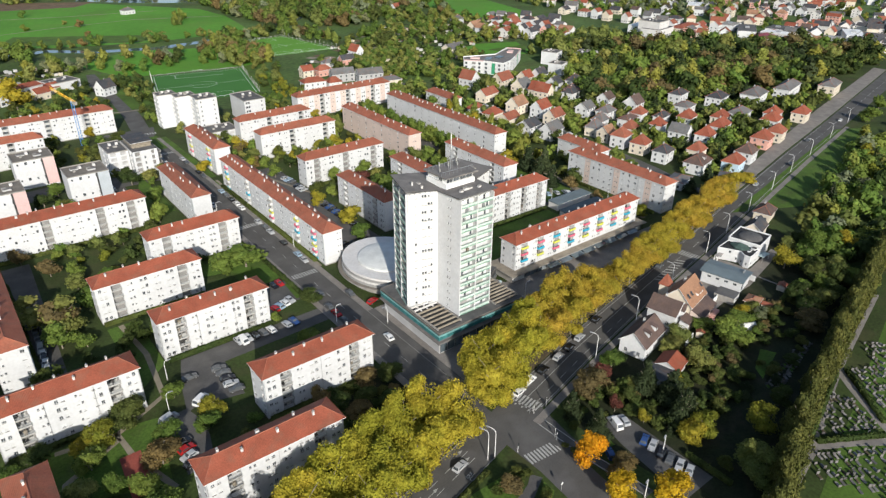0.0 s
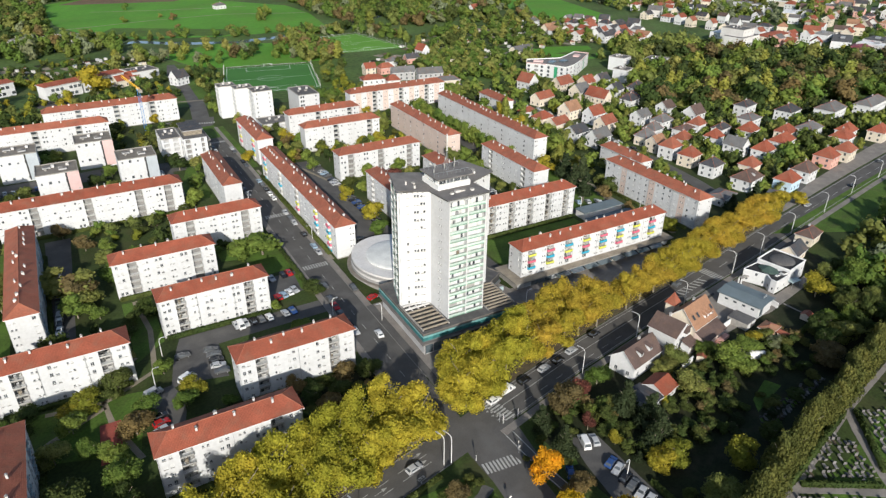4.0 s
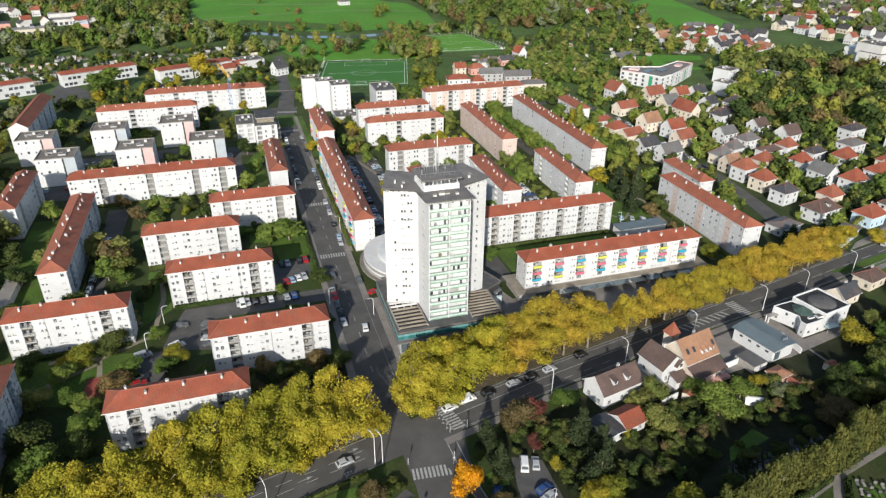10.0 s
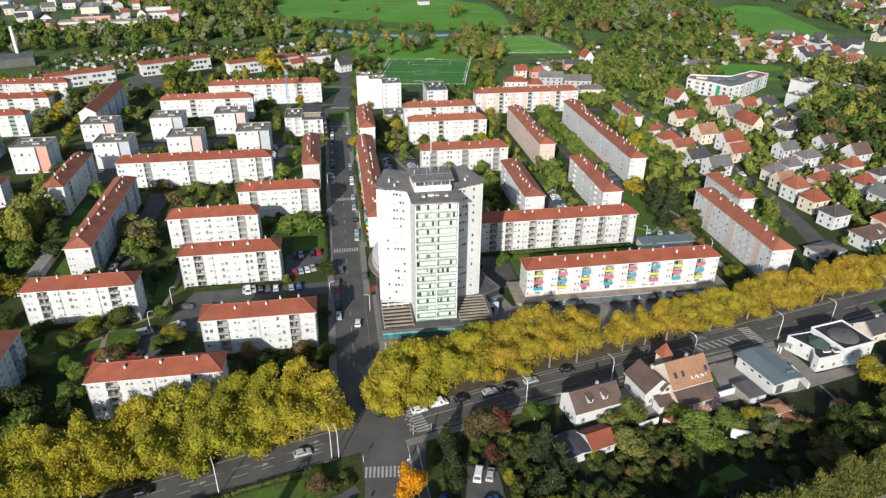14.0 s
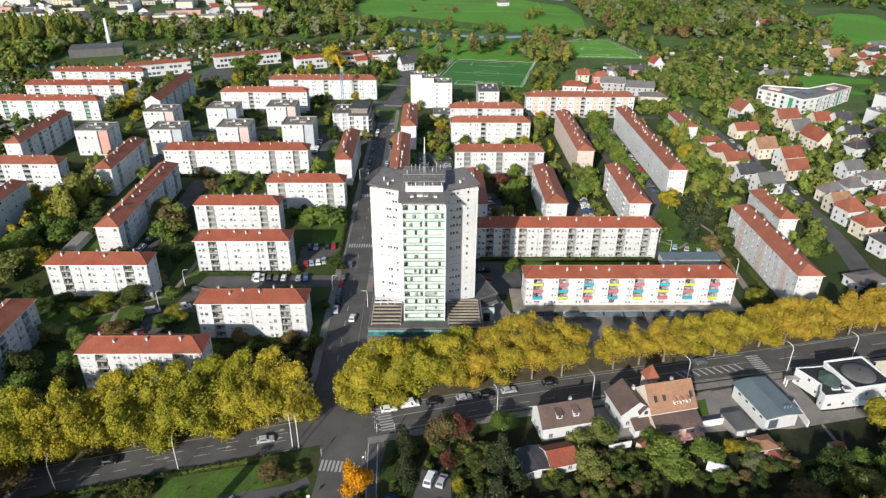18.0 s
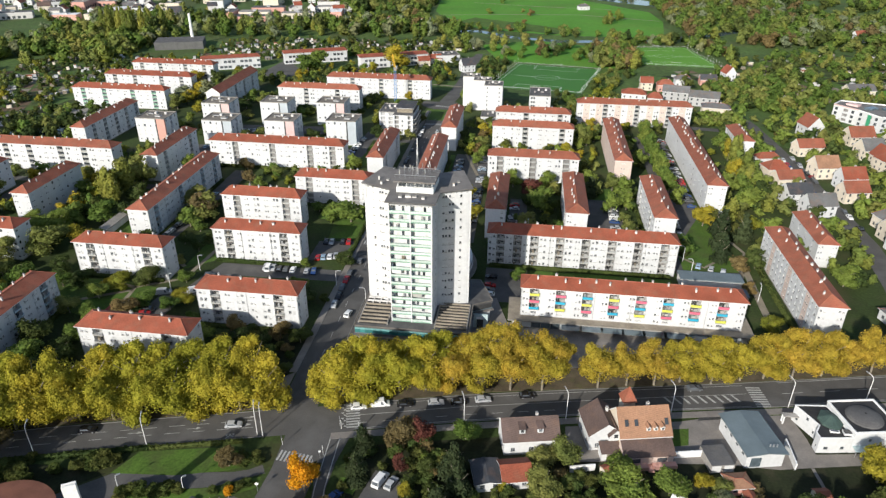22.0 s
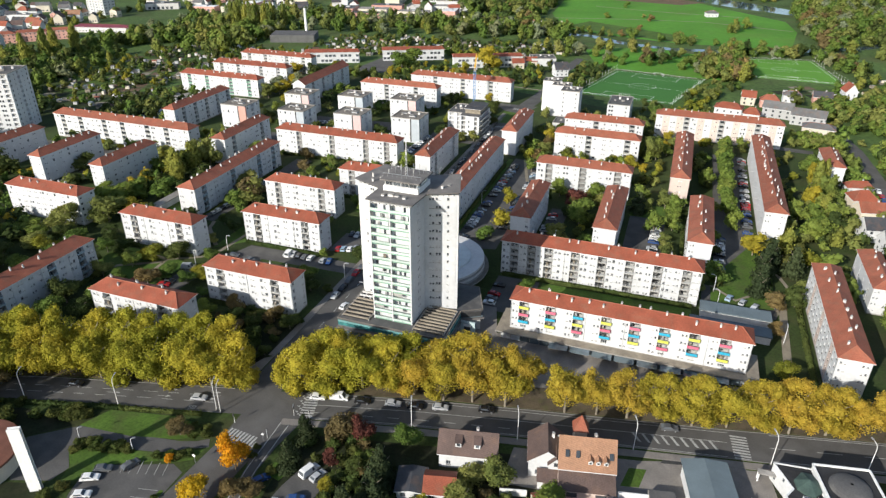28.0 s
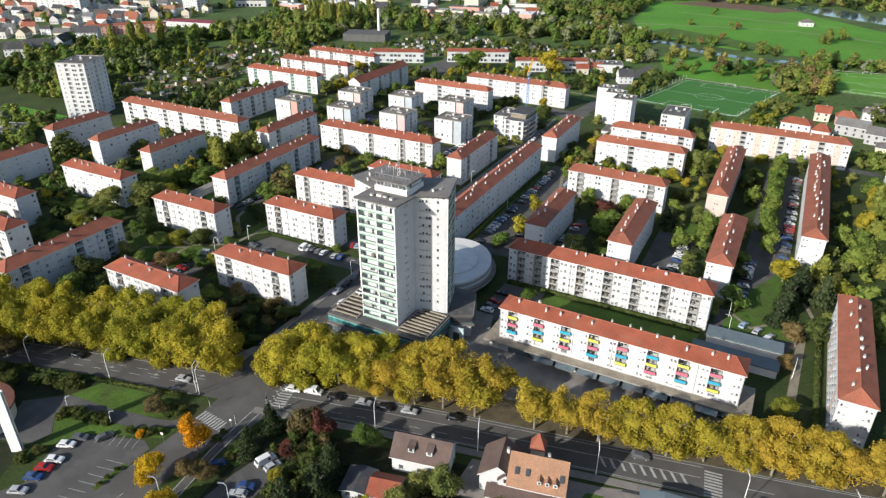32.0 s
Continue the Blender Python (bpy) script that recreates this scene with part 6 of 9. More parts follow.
# These lawns are coloured dark in place of the shade that falls there.
ground_piece("garden", [(213, 92), (220, 80), (250, 86), (262, 110), (246, 108), (240, 98)], 0.026, SOIL_AND_SHADE, "garden ground behind the domed building, coloured dark for shade", "garden")
ground_piece("lawn", [(128, 50), (150, 61), (165, 72), (190, 74), (206, 78), (236, 84), (240, 70), (180, 55)], 0.03, SOIL_AND_SHADE, "garden lawn behind the hedge, its shade put into the colour", "lawn")
ground_piece("garden", [(204, 80), (222, 84), (226, 95), (208, 91.5)], 0.06, SOIL_AND_SHADE, "vegetable beds of a garden", "garden")
ground_piece("path", strip([(219.6, 80), (218.6, 93.5)], 0.8), 0.08, PAVING, "narrow garden path", "path")
ground_piece("garden", [(0, 57), (34, 70), (52, 69.4), (43.6, 62), (46.6, 57), (51, 49), (61, 52), (66, 40), (60, 26), (10, 30)], 0.021, SOIL_AND_SHADE, "dark shrubbery round the church", "garden")
ground_piece("garden", [(57, 97), (82.5, 103.5), (82.5, 131), (57, 131)], 0.03, SOIL_AND_SHADE, "dark shrubbery between the blocks", "garden")
ground_piece("yard", [(160, 88), (198, 92), (214, 92), (214, 114), (190, 106), (160, 100)], 0.05, PAVING, "grey concrete yard between the houses", "yard")
ground_piece("meadow", [(378, 428), (430, 421), (452, 466), (404, 485), (382, 458)], 0.03, FIELD, "bright green meadow behind the modern flats", "meadow")
TAKEN.append((384, 427, 446, 474))
ground_piece("court", [(-60, 456), (-36, 451), (-26, 468), (-56, 512)], 0.03, PARKING, "dark asphalt court of the school", "yard")
TAKEN.append((-58, 456, -34, 498))
ground_piece("court", [(4, 470), (26, 474), (30, 504), (10, 500)], 0.03, PARKING, "dark asphalt court of the school", "yard")
ground_piece("yard", [(212.6, 92.5), (243, 98.5), (243, 102), (229, 99.6), (221, 98.4), (220.6, 104), (219, 112.5), (211.5, 111)], 0.045, PAVING, "sandy grey yard round the domed building", "yard")
ground_piece("cycle_path", [(103.6, 56), (101.6, 72), (98.8, 80.6), (98.9, 90.8), (106.4, 92.4), (104.6, 80), (104.5, 72), (106.6, 56)], 0.055, PARKING, "dark asphalt cycle path between white lines", "path")
ground_piece("court", [(194.6, 106.9), (203.0, 108.8), (204.2, 112.6), (196.0, 110.9)], 0.056, DARK, "dark sunken court behind a fence", "yard")
ground_piece("lawn", [(186.2, 96.4), (190.4, 97.4), (191.6, 103.6), (187.6, 102.8)], 0.056, LAWN, "small green lawn in the yard", "lawn")
ground_piece("side_lane", [(94.7, 108.2), (97.2, 108.2), (97.2, 160), (94.7, 160)], 0.05, PARKING, "dark asphalt strip beside the podium", "pavement")
for corner in ([(94.7, 101.6), (100, 101.0), (101, 108.2), (94.7, 108.2)], [(77, 95.0), (84.1, 97.5), (84.1, 112), (81.8, 110)]):
    ground_piece("pavement", corner, 0.128, PAVING, "grey pavement at the street corner", "pavement")
ground_piece("sports_court", [(11, 126), (16, 126), (17, 141), (12, 141)], 0.06, RED_COURT, "red playground surface", "sports court")
ground_piece("meadow", [(30, 800), (60, 712), (100, 684), (172, 662), (275, 662), (290, 765), (285, 835), (187, 962), (90, 1020), (20, 960)], 0.05, FIELD, "bright green meadow", "field")
ground_piece("meadow", [(505, 628), (540, 560), (590, 585), (640, 780), (610, 800), (530, 745)], 0.05, FIELD, "bright green meadow", "field")
ground_piece("meadow", [(-215, 150), (-180, 150), (-185, 240), (-230, 240)], 0.05, FIELD, "green playing field", "field")
for pts in ([(40, 770), (120, 790), (200, 800), (287, 770)], [(70, 880), (150, 860), (240, 850)]):
    ground_piece("field_track", strip(pts, 2.2), 0.08, SAND, "sandy track across the meadow", "path")
ground_piece("hay_strip", [(60, 715), (170, 668), (200, 690), (80, 760)], 0.07, LAWN, "darker mown strip of the meadow", "field")
ground_piece("ploughed_field", [(40, 955), (90, 1022), (200, 965), (170, 930)], 0.06, SOIL, "brown ploughed strip", "field")
ground_piece("river", strip([(-60, 690), (30, 660), (92, 672), (125, 645), (172, 630), (240, 640), (330, 690), (420, 780)], 12), 0.03, WATER, "narrow river between trees", "water")
ground_piece("pond", [(-150, 296), (-128, 291), (-107, 296), (-112, 312), (-140, 314)], 0.03, WATER, "dark pond behind trees", "water")
ground_piece("meadow_bank", [(120, 535), (215, 520), (225, 600), (150, 632), (100, 600)], 0.03, FIELD, "green bank beside the river", "field")


def pitch(pts, label, turf):
    root = thing("football_pitch", label, "football pitch", pose(0, 0, 0))
    s = Shape()
    s.prism(pts, -0.1, 0.07, turf)
    part("turf", s, root)
    a, b, c, d = (Vector(p) for p in pts)
    at = lambda u, v: (a.lerp(b, u)).lerp(d.lerp(c, u), v)
    m = Shape()

    def line(p, q, w=0.25):
        o = strip([tuple(p), tuple(q)], w)
        m.face([(*x, 0.09) for x in o], WHITE)

    for u0, v0, u1, v1 in ((0.03, 0.03, 0.97, 0.03), (0.97, 0.03, 0.97, 0.97), (0.97, 0.97, 0.03, 0.97), (0.03, 0.97, 0.03, 0.03), (0.03, 0.5, 0.97, 0.5), (0.25, 0.03, 0.25, 0.18), (0.25, 0.18, 0.75, 0.18), (0.75, 0.18, 0.75, 0.03), (0.25, 0.97, 0.25, 0.82), (0.25, 0.82, 0.75, 0.82), (0.75, 0.82, 0.75, 0.97)):
        line(at(u0, v0), at(u1, v1))
    ring = [at(0.5 + 0.14 * math.cos(i * 0.2618), 0.5 + 0.105 * math.sin(i * 0.2618)) for i in range(25)]
    for p, q in zip(ring, ring[1:]):
        line(p, q, 0.22)
    part("line_marking", m, root)
    for e in range(4):
        p, q = (a, b, c, d)[e], (b, c, d, a)[e]
        k = int((q - p).length / 6)
        for i in range(k):
            x = p.lerp(q, i / k)
            y = p.lerp(q, (i + 1) / k)
            f = Shape()
            tall = 4.5 if e in (1, 3) and (i < k * 0.4 or i > k * 0.6) else 1.1
            f.tube((*x, 0), (*x, tall), 0.07, WHITE, 4)
            f.tube((*x, 1.1), (*y, 1.1), 0.06, WHITE, 4)
            part("fence_panel", f, root)
    for v in (0.03, 0.97):
        p, q = at(0.45, v), at(0.55, v)
        gl = Shape()
        gl.tube((*p, 0), (*p, 2.4), 0.08, WHITE, 6), gl.tube((*q, 0), (*q, 2.4), 0.08, WHITE, 6), gl.tube((*p, 2.4), (*q, 2.4), 0.08, WHITE, 6)
        part("goal", gl, root)


pitch([(117, 447), (182.5, 438), (202, 515), (136, 527)], "dark green football pitch with white lines and a white fence", TURF)
pitch([(229, 541), (300, 537), (287, 620), (230, 610)], "bright green football pitch with a white fence", TURF_NEW)


# ---- road markings ----
def marking(name, quads, z, label):
    m = Shape()
    for q in quads:
        m.face([(*p, z) for p in q], ROADPAINT)
    tagged(new(name, m.mesh(name)), label, "road marking", kind="structure")


def zebra(x0, y0, x1, y1, along, n, z=0.05):
    """Bars of a crossing from one kerb to the other: the bars' middle runs from first to second point, each bar 'along' long across that line."""
    p, q = Vector((x0, y0)), Vector((x1, y1))
    d = (q - p).normalized()
    nrm = Vector((-d.y, d.x)) * along / 2
    quads = []
    for i in range(n):
        a, b = p.lerp(q, (i + 0.2) / n), p.lerp(q, (i + 0.75) / n)
        quads.append((tuple(a - nrm), tuple(b - nrm), tuple(b + nrm), tuple(a + nrm)))
    marking("zebra_crossing", quads, z, "worn white zebra crossing")


def dashes(pts, length, gap, w=0.16, z=0.048):
    quads = []
    for p, q in zip(pts, pts[1:]):
        p, q = Vector(p), Vector(q)
        L = (q - p).length
        s = 0.0
        while s < L:
            e = min(s + length, L)
            quads.append(tuple(strip([tuple(p.lerp(q, s / L)), tuple(p.lerp(q, e / L))], w)))
            s += length + gap
    marking("lane_line", quads, z, "worn white lane line")




def line_at(line, x):
    for (x0, y0), (x1, y1) in zip(line, line[1:]):
        if x0 <= x <= x1:
            return y0 + (y1 - y0) * (x - x0) / (x1 - x0)
    return line[-1][1]


def lane(k, xs):
    return [(x, line_at(AV_N, x) * (1 - k) + line_at(AV_S, x) * k) for x in xs]


WESTX, EASTX = (-40, 0, 30, 60, 82), (106, 134, 160, 188, 210)
dashes(lane(0.35, WESTX), 3, 3)
dashes(lane(0.62, WESTX), 3, 3)
dashes(lane(0.45, EASTX), 200, 0)
dashes(lane(0.10, EASTX), 200, 0)
dashes(lane(0.75, (106, 134, 160)), 3, 4)
dashes(lane(0.95, EASTX), 200, 0)
dashes(lane(0.5, (220, 260, 300, 350, 420, 520, 600)), 6, 5, 0.2)
dashes(lane(0.06, (220, 260, 300, 350, 420)), 200, 0, 0.2)
dashes(lane(0.94, (220, 260, 300, 350, 420)), 200, 0, 0.2)
dashes([(89.3, 121), (89.3, 190)], 3, 6)
dashes([(89.5, 200), (90, 370)], 3, 6)
dashes([(94.5, 60), (93, 20)], 3, 4)
# hatched island before the eastern crossing
quads = []
for i in range(9):
    x = 187 + 2.3 * i
    y0, y1 = lane(0.45, (x,))[0][1], lane(0.75, (x + 1.6,))[0][1]
    quads.append(((x, y0), (x + 0.7, y0 + 0.1), (x + 2.6, y1 + 0.1), (x + 1.9, y1)))
marking("hatched_island", quads, 0.05, "white hatched traffic island")
zebra(212.5, 123.2, 213.6, 114.6, 4.0, 9)
zebra(84.6, 194.2, 94.2, 194.2, 3.0, 10)
zebra(85.2, 243.5, 94.8, 243.5, 3.0, 9)
zebra(103.2, 103.0, 106.0, 92.0, 3.6, 11)
zebra(90.0, 80.6, 99.6, 79.6, 3.4, 10)
marks = []
for i in range(5):
    x, y = 100.2 + 0.5 * i, 101.2 - 2.0 * i
    marks += [((x, y), (x + 0.9, y + 0.35), (x + 0.9, y - 0.35)), ((x + 2.1, y - 0.7), (x + 1.2, y - 1.05), (x + 1.2, y - 0.35))]
marking("yield_marks", marks, 0.05, "small white triangles before the crossing")
zebra(85.0, 352, 94.8, 352, 3.0, 9)
zebra(86, 392, 98, 390, 3.0, 9)
dashes([(103.8, 57), (101.9, 72), (101.1, 89)], 200, 0, 0.24, 0.066)
dashes([(106.2, 57), (104.2, 72), (103.4, 90)], 200, 0, 0.24, 0.066)
for x in (50, 64, 76):
    for k in (0.22, 0.5):
        (ax, ay), = lane(k, (x,))
        marking("lane_arrow", (((ax, ay - 0.08), (ax + 2.4, ay + 0.52), (ax + 2.4, ay + 0.68), (ax, ay + 0.08)), ((ax + 2.2, ay + 0.1), (ax + 3.6, ay + 0.95), (ax + 2.2, ay + 1.1))), 0.05, "white lane arrow")
quads = [((74.5 + 2.0 * i, 60.4 + 0.55 * i), (74.64 + 2.0 * i, 60.4 + 0.55 * i), (73.3 + 2.0 * i, 64.2 + 0.55 * i), (73.16 + 2.0 * i, 64.2 + 0.55 * i)) for i in range(6)]
quads += [((82.0, 43 + 2.5 * i), (82.0, 43.14 + 2.5 * i), (86.6, 44.14 + 2.5 * i), (86.6, 44.0 + 2.5 * i)) for i in range(7)]
marking("bay_lines", quads, 0.045, "white parking bay lines")
word = bpy.data.curves.new("bus_lettering", "FONT")
word.body, word.size, word.extrude, word.align_x = "BUS", 3.0, 0.002, "CENTER"
word.materials.append(ROADPAINT)
lettering = tagged(new("bus_lettering", word), "white BUS lettering painted on the lane", "road marking", kind="structure")
lettering.matrix_basis = pose(75.0, 84.2, 0.05, 0, 0, -75) @ Matrix.Diagonal((0.62, 1.0, 1.0, 1))
# kerbs
for pts in (lane(0.0, (100, 134, 160, 188, 210, 240, 281)), lane(0.0, (-40, 0, 30, 60, 82)), lane(1.0, (108, 134, 160, 188, 220, 291)), lane(1.0, (-40, 0, 30, 60, 84)), [(84.3, 112), (84.2, 200), (85, 380)], [(94.6, 118), (94.4, 200), (95.1, 380)]):
    for p, q in zip(pts, pts[1:]):
        ground_piece("kerb", strip([p, q], 0.22), 0.15, KERB, "granite kerb", "kerb", 0.3)


# ---- trees ----
def ico(level):
    bm = bmesh.new()
    bmesh.ops.create_icosphere(bm, subdivisions=level, radius=1)
    v = np.array([x.co for x in bm.verts])
    f = np.array([[x.index for x in y.verts] for y in bm.faces])
    bm.free()
    return v, f


ICO1 = ico(1)
OCTA = (np.array(((1, 0, 0), (-1, 0, 0), (0, 1, 0), (0, -1, 0), (0, 0, 1), (0, 0, -1)), float), np.array(((0, 2, 4), (2, 1, 4), (1, 3, 4), (3, 0, 4), (2, 0, 5), (1, 2, 5), (3, 1, 5), (0, 3, 5))))


def crown_arrays(kind, seed, leaves, leaf, lobes=22):
    """Points and faces of a crown one metre wide and high: lumps with a core, and leaf sprays turned every way on and between them."""
    r = np.random.RandomState(seed)
    lumps = []
    if kind in ("poplar", "thuja"):
        for i in range(11):
            h = 0.06 + 0.86 * i / 10
            w = 0.34 * math.sin(math.pi * min(1, 0.22 + 0.78 * h)) ** 0.6
            lumps.append((r.uniform(-0.1, 0.1), r.uniform(-0.1, 0.1), h, w, 0.12))
    elif kind == "conifer":
        for i in range(12):
            h = 0.05 + 0.9 * (i // 2) / 5.5
            w = 0.42 * (1 - h) + 0.05
            a = r.uniform(0, 6.28)
            lumps.append((0.45 * w * math.cos(a), 0.45 * w * math.sin(a), h, w * 0.8, 0.1))
    else:
        for i in range(lobes):
            a, h = i * 2.4 + r.uniform(-0.4, 0.4), 0.1 + 0.78 * ((i * 0.618) % 1.0)
            rad = (0.43 - 0.45 / math.sqrt(lobes)) * math.sqrt(max(0.05, 1 - ((h - 0.42) / 0.55) ** 2)) * (r.uniform(0.45, 1.12) if i % 4 == 0 else r.uniform(0.85, 1.15))
            w = r.uniform(0.8, 1.35) * 0.72 / math.sqrt(lobes)
            lumps.append((rad * math.cos(a), rad * math.sin(a), h, w, w * (r.uniform(0.95, 1.4) if kind.endswith("plane") else r.uniform(0.75, 1.05))))
        lumps.append((0, 0, 0.45, 0.32, 0.34))
    vs, fs, n = [], [], 0
    core = ICO1 if leaves > 400 else OCTA
    for x, y, z, w, h in lumps:
        v = core[0] * (1 + 0.25 * (r.rand(len(core[0]), 1) - 0.5)) * np.array((w, w, h)) * (0.7 if leaves > 1000 else 0.8) + np.array((x, y, z))
        vs.append(v)
        fs.append(core[1] + n)
        n += len(v)
    size = np.array([l[3] * l[3] + l[3] * l[4] for l in lumps])
    pick = r.choice(len(lumps), leaves, p=size / size.sum())
    d = r.normal(size=(leaves, 3))
    d /= np.linalg.norm(d, axis=1)[:, None]
    L = np.array(lumps)[pick]
    rad = np.stack((L[:, 3], L[:, 3], L[:, 4]), 1) * r.uniform(0.72, 1.22, (leaves, 1))
    c = L[:, :3] + d * rad
    if leaves < 400:
        out = c - np.array((0, 0, 0.38))
        nrm = 0.5 * d + 0.9 * out / np.linalg.norm(out, axis=1)[:, None] + 0.35 * r.normal(size=(leaves, 3))
    else:
        nrm = d + (0.6 if kind.endswith("plane") else 0.5) * r.normal(size=(leaves, 3))
    nrm /= np.linalg.norm(nrm, axis=1)[:, None]
    u = np.cross(nrm, r.normal(size=(leaves, 3)))
    u /= np.linalg.norm(u, axis=1)[:, None]
    w = np.cross(nrm, u)
    s = leaf * r.uniform(0.6, 1.35, (leaves, 1))
    quad = np.stack((c - u * s * 0.5 - w * s * 0.18, c + u * s * 0.1 - w * s * 0.5, c + u * s * 0.55 + w * s * 0.1, c - u * s * 0.12 + w * s * 0.5), 1).reshape(-1, 3)
    return np.concatenate(vs), np.concatenate(fs), quad


def make_mesh(name, tris_v, tris_f, quads, material):
    me = bpy.data.meshes.new(name)
    v = np.concatenate((tris_v, quads))
    q = np.arange(len(quads)).reshape(-1, 4) + len(tris_v)
    me.vertices.add(len(v))
    me.vertices.foreach_set("co", v.astype(np.float32).ravel())
    loops = np.concatenate((tris_f.ravel(), q.ravel()))
    me.loops.add(len(loops))
    me.loops.foreach_set("vertex_index", loops.astype(np.int32))
    me.polygons.add(len(tris_f) + len(q))
    starts = np.concatenate((np.arange(len(tris_f)) * 3, len(tris_f) * 3 + np.arange(len(q)) * 4))
    me.polygons.foreach_set("loop_start", starts.astype(np.int32))
    me.materials.append(material)
    me.update(calc_edges=True)
    me.validate()
    return me


def trunk_mesh(kind):
    key = ("trunk", kind)
    if key not in KEPT:
        s, r = Shape(), random.Random(hash_of(kind))
        tall = 0.85 if kind in ("poplar", "conifer", "thuja") else 0.6
        s.tube((0, 0, -0.02), (0.005, 0.0, tall * 0.5), 0.028, BARK, 7, 0.02)
        s.tube((0.005, 0, tall * 0.5), (0.01, 0.01, tall), 0.02, BARK, 6, 0.006)
        for i in range(6):
            a, h = i * 2.4, 0.25 + 0.06 * i
            s.tube((0, 0, h), (0.28 * math.cos(a), 0.28 * math.sin(a), h + 0.28), 0.012, BARK, 5, 0.004)
        KEPT[key] = s.mesh("trunk")
    return KEPT[key]


def hash_of(word):
    return sum(ord(c) * (i + 3) for i, c in enumerate(word))


TREE_WORDS = {"plane": "tall plane tree with yellowing leaves", "gold_plane": "plane tree with golden yellow autumn leaves", "green": "broad tree with green leaves", "dark": "leafy tree with dark green crown", "olive": "tree with olive-green autumn leaves", "yellow": "tree with yellow-green autumn leaves", "orange": "tree with bright orange autumn leaves", "gold": "tree with bright golden yellow leaves",
              "brown": "tree with brown autumn leaves", "red": "tree with dark red leaves", "silver": "tree with silver-green leaves", "poplar": "tall slim green poplar tree", "conifer": "dark conifer with hanging branches", "thuja": "tall clipped conifer of a hedge", "bush": "low rounded green leafy shrub"}
TREE_NAMES = {"plane": "plane_tree", "gold_plane": "plane_tree", "poplar": "poplar_tree", "conifer": "conifer", "thuja": "hedge_conifer", "bush": "shrub", "green": "broadleaf_tree", "dark": "broadleaf_tree"}
COUNT = {}
PLANTED = []


def plant(kind, x, y, width, height, name="", fine=None, clear=0.15):
    """One tree or shrub: trunk with limbs, and a crown of many leaf sprays."""
    if x < 90 and not kind.endswith("plane") and width >= 5:
        width, height = width * 1.22, height * 1.12
    if not free(x, y, clear * width):
        return None
    PLANTED.append((x, y, width))
    i = COUNT[kind] = COUNT.get(kind, 0) + 1
    near = fine if fine is not None else (y < 190 and -60 < x < 290)
    key = ("crown", kind, i % (5 if near else 4), near)
    if key not in KEPT:
        n, leaf = (3400, 0.050) if near else (950, 0.086)
        if kind in ("plane", "gold_plane"):
            n, leaf = 13500, 0.027
        if kind == "bush":
            n, leaf = 1500, 0.075
        seed = hash_of(kind) + 17 * (i % 5)
        KEPT[key] = make_mesh("crown", *crown_arrays(kind, seed, n, leaf, 64 if kind.endswith("plane") else 26 if near else 16), LEAVES[kind])
    r = random.Random(i * 31 + hash_of(kind))
    lift = 0.2 if kind == "gold_plane" else 0.03 if kind == "plane" else 0.0 if kind in ("bush", "thuja", "conifer") else 0.16
    root = thing(name or TREE_NAMES.get(kind, "autumn_tree"), TREE_WORDS[kind], "shrub" if kind == "bush" else "tree", pose(x, y, 0.0, 0, 0, r.uniform(0, 360)), TREE_WORDS[kind] + "s")
    if kind != "bush":
        part("trunk", trunk_mesh(kind), root, at=Matrix.Diagonal((max(width, height * 0.6) * 0.9, max(width, height * 0.6) * 0.9, height, 1)))
    part("crown", KEPT[key], root, at=Matrix.Translation((0, 0, lift * height)) @ Matrix.Diagonal((width, width, height * (1 - lift), 1)))
    return root


# the double row of planes along the avenue
for row, (off, hh) in enumerate(((1.5, 14.6), (9.0, 16.6))):
    for i in range(14):
        x = -18 + 7.7 * i + 2.2 * row
        if x < 84:
            end = 1.0 if x > 72 else 0.0
            plant("plane", min(x, 81.5) + RNG.uniform(-0.8, 0.8), line_at(AV_N, x) + off + RNG.uniform(-0.5, 0.5), RNG.uniform(13.0, 15.5) + end, hh + RNG.uniform(-1.2, 1.2) + end, clear=0.0)
for row, (off, hh) in enumerate(((2.6, 13.4), (9.0, 14.2))):
    for i in range(23):
        x = 98.6 + 7.9 * i + 3 * row
        if (row == 0 or x < 157) and x < 276 and not 159 < x < 166:
            end = 2.0 if x < 108 else 0.9 if x < 125 else 0.0 if x < 138 else 1.6 if x < 160 else 0.7
            plant("plane" if x < 126 else "gold_plane", x + RNG.uniform(-0.8, 0.8), line_at(AV_N, x) + off + (-1.6 if x > 136 else 1.0 if x < 124 else 0.0) + RNG.uniform(-0.5, 0.5), RNG.uniform(11.6, 13.4) + end, hh + RNG.uniform(-1.0, 1.0) + end, clear=0.0)

# trees among the blocks, the gardens south of the avenue and along the streets
plant('olive', 14, 206, 11, 10)
plant('green', 11, 198, 8, 7)
plant('poplar', -38, 251, 6, 13)
plant('green', -36, 231, 8, 9)
plant('poplar', -40, 262, 5, 12)
plant('green', -27, 198, 10, 8)
plant('dark', 18, 152, 8, 7)
plant('yellow', 10, 148, 7, 6)
plant('yellow', 6, 148, 5, 4)
plant('yellow', 36, 142, 6, 5)
plant('brown', 20, 133, 8, 6)
plant('brown', 10, 262, 6, 6)
plant('brown', 17, 247, 6, 6)
plant('green', 27, 256, 4, 4)
plant('green', 75, 212, 13, 8)
plant('green', 67, 213, 8, 7)
plant('dark', 26, 185, 5, 5)
plant('dark', 24, 178, 5, 5)
plant('green', 7, 104, 9, 8)
plant('dark', 17, 99, 8, 7)
plant('green', 15, 117, 8, 7)
plant('dark', 15, 109, 7, 6)
plant('brown', 60, 128, 5, 6)
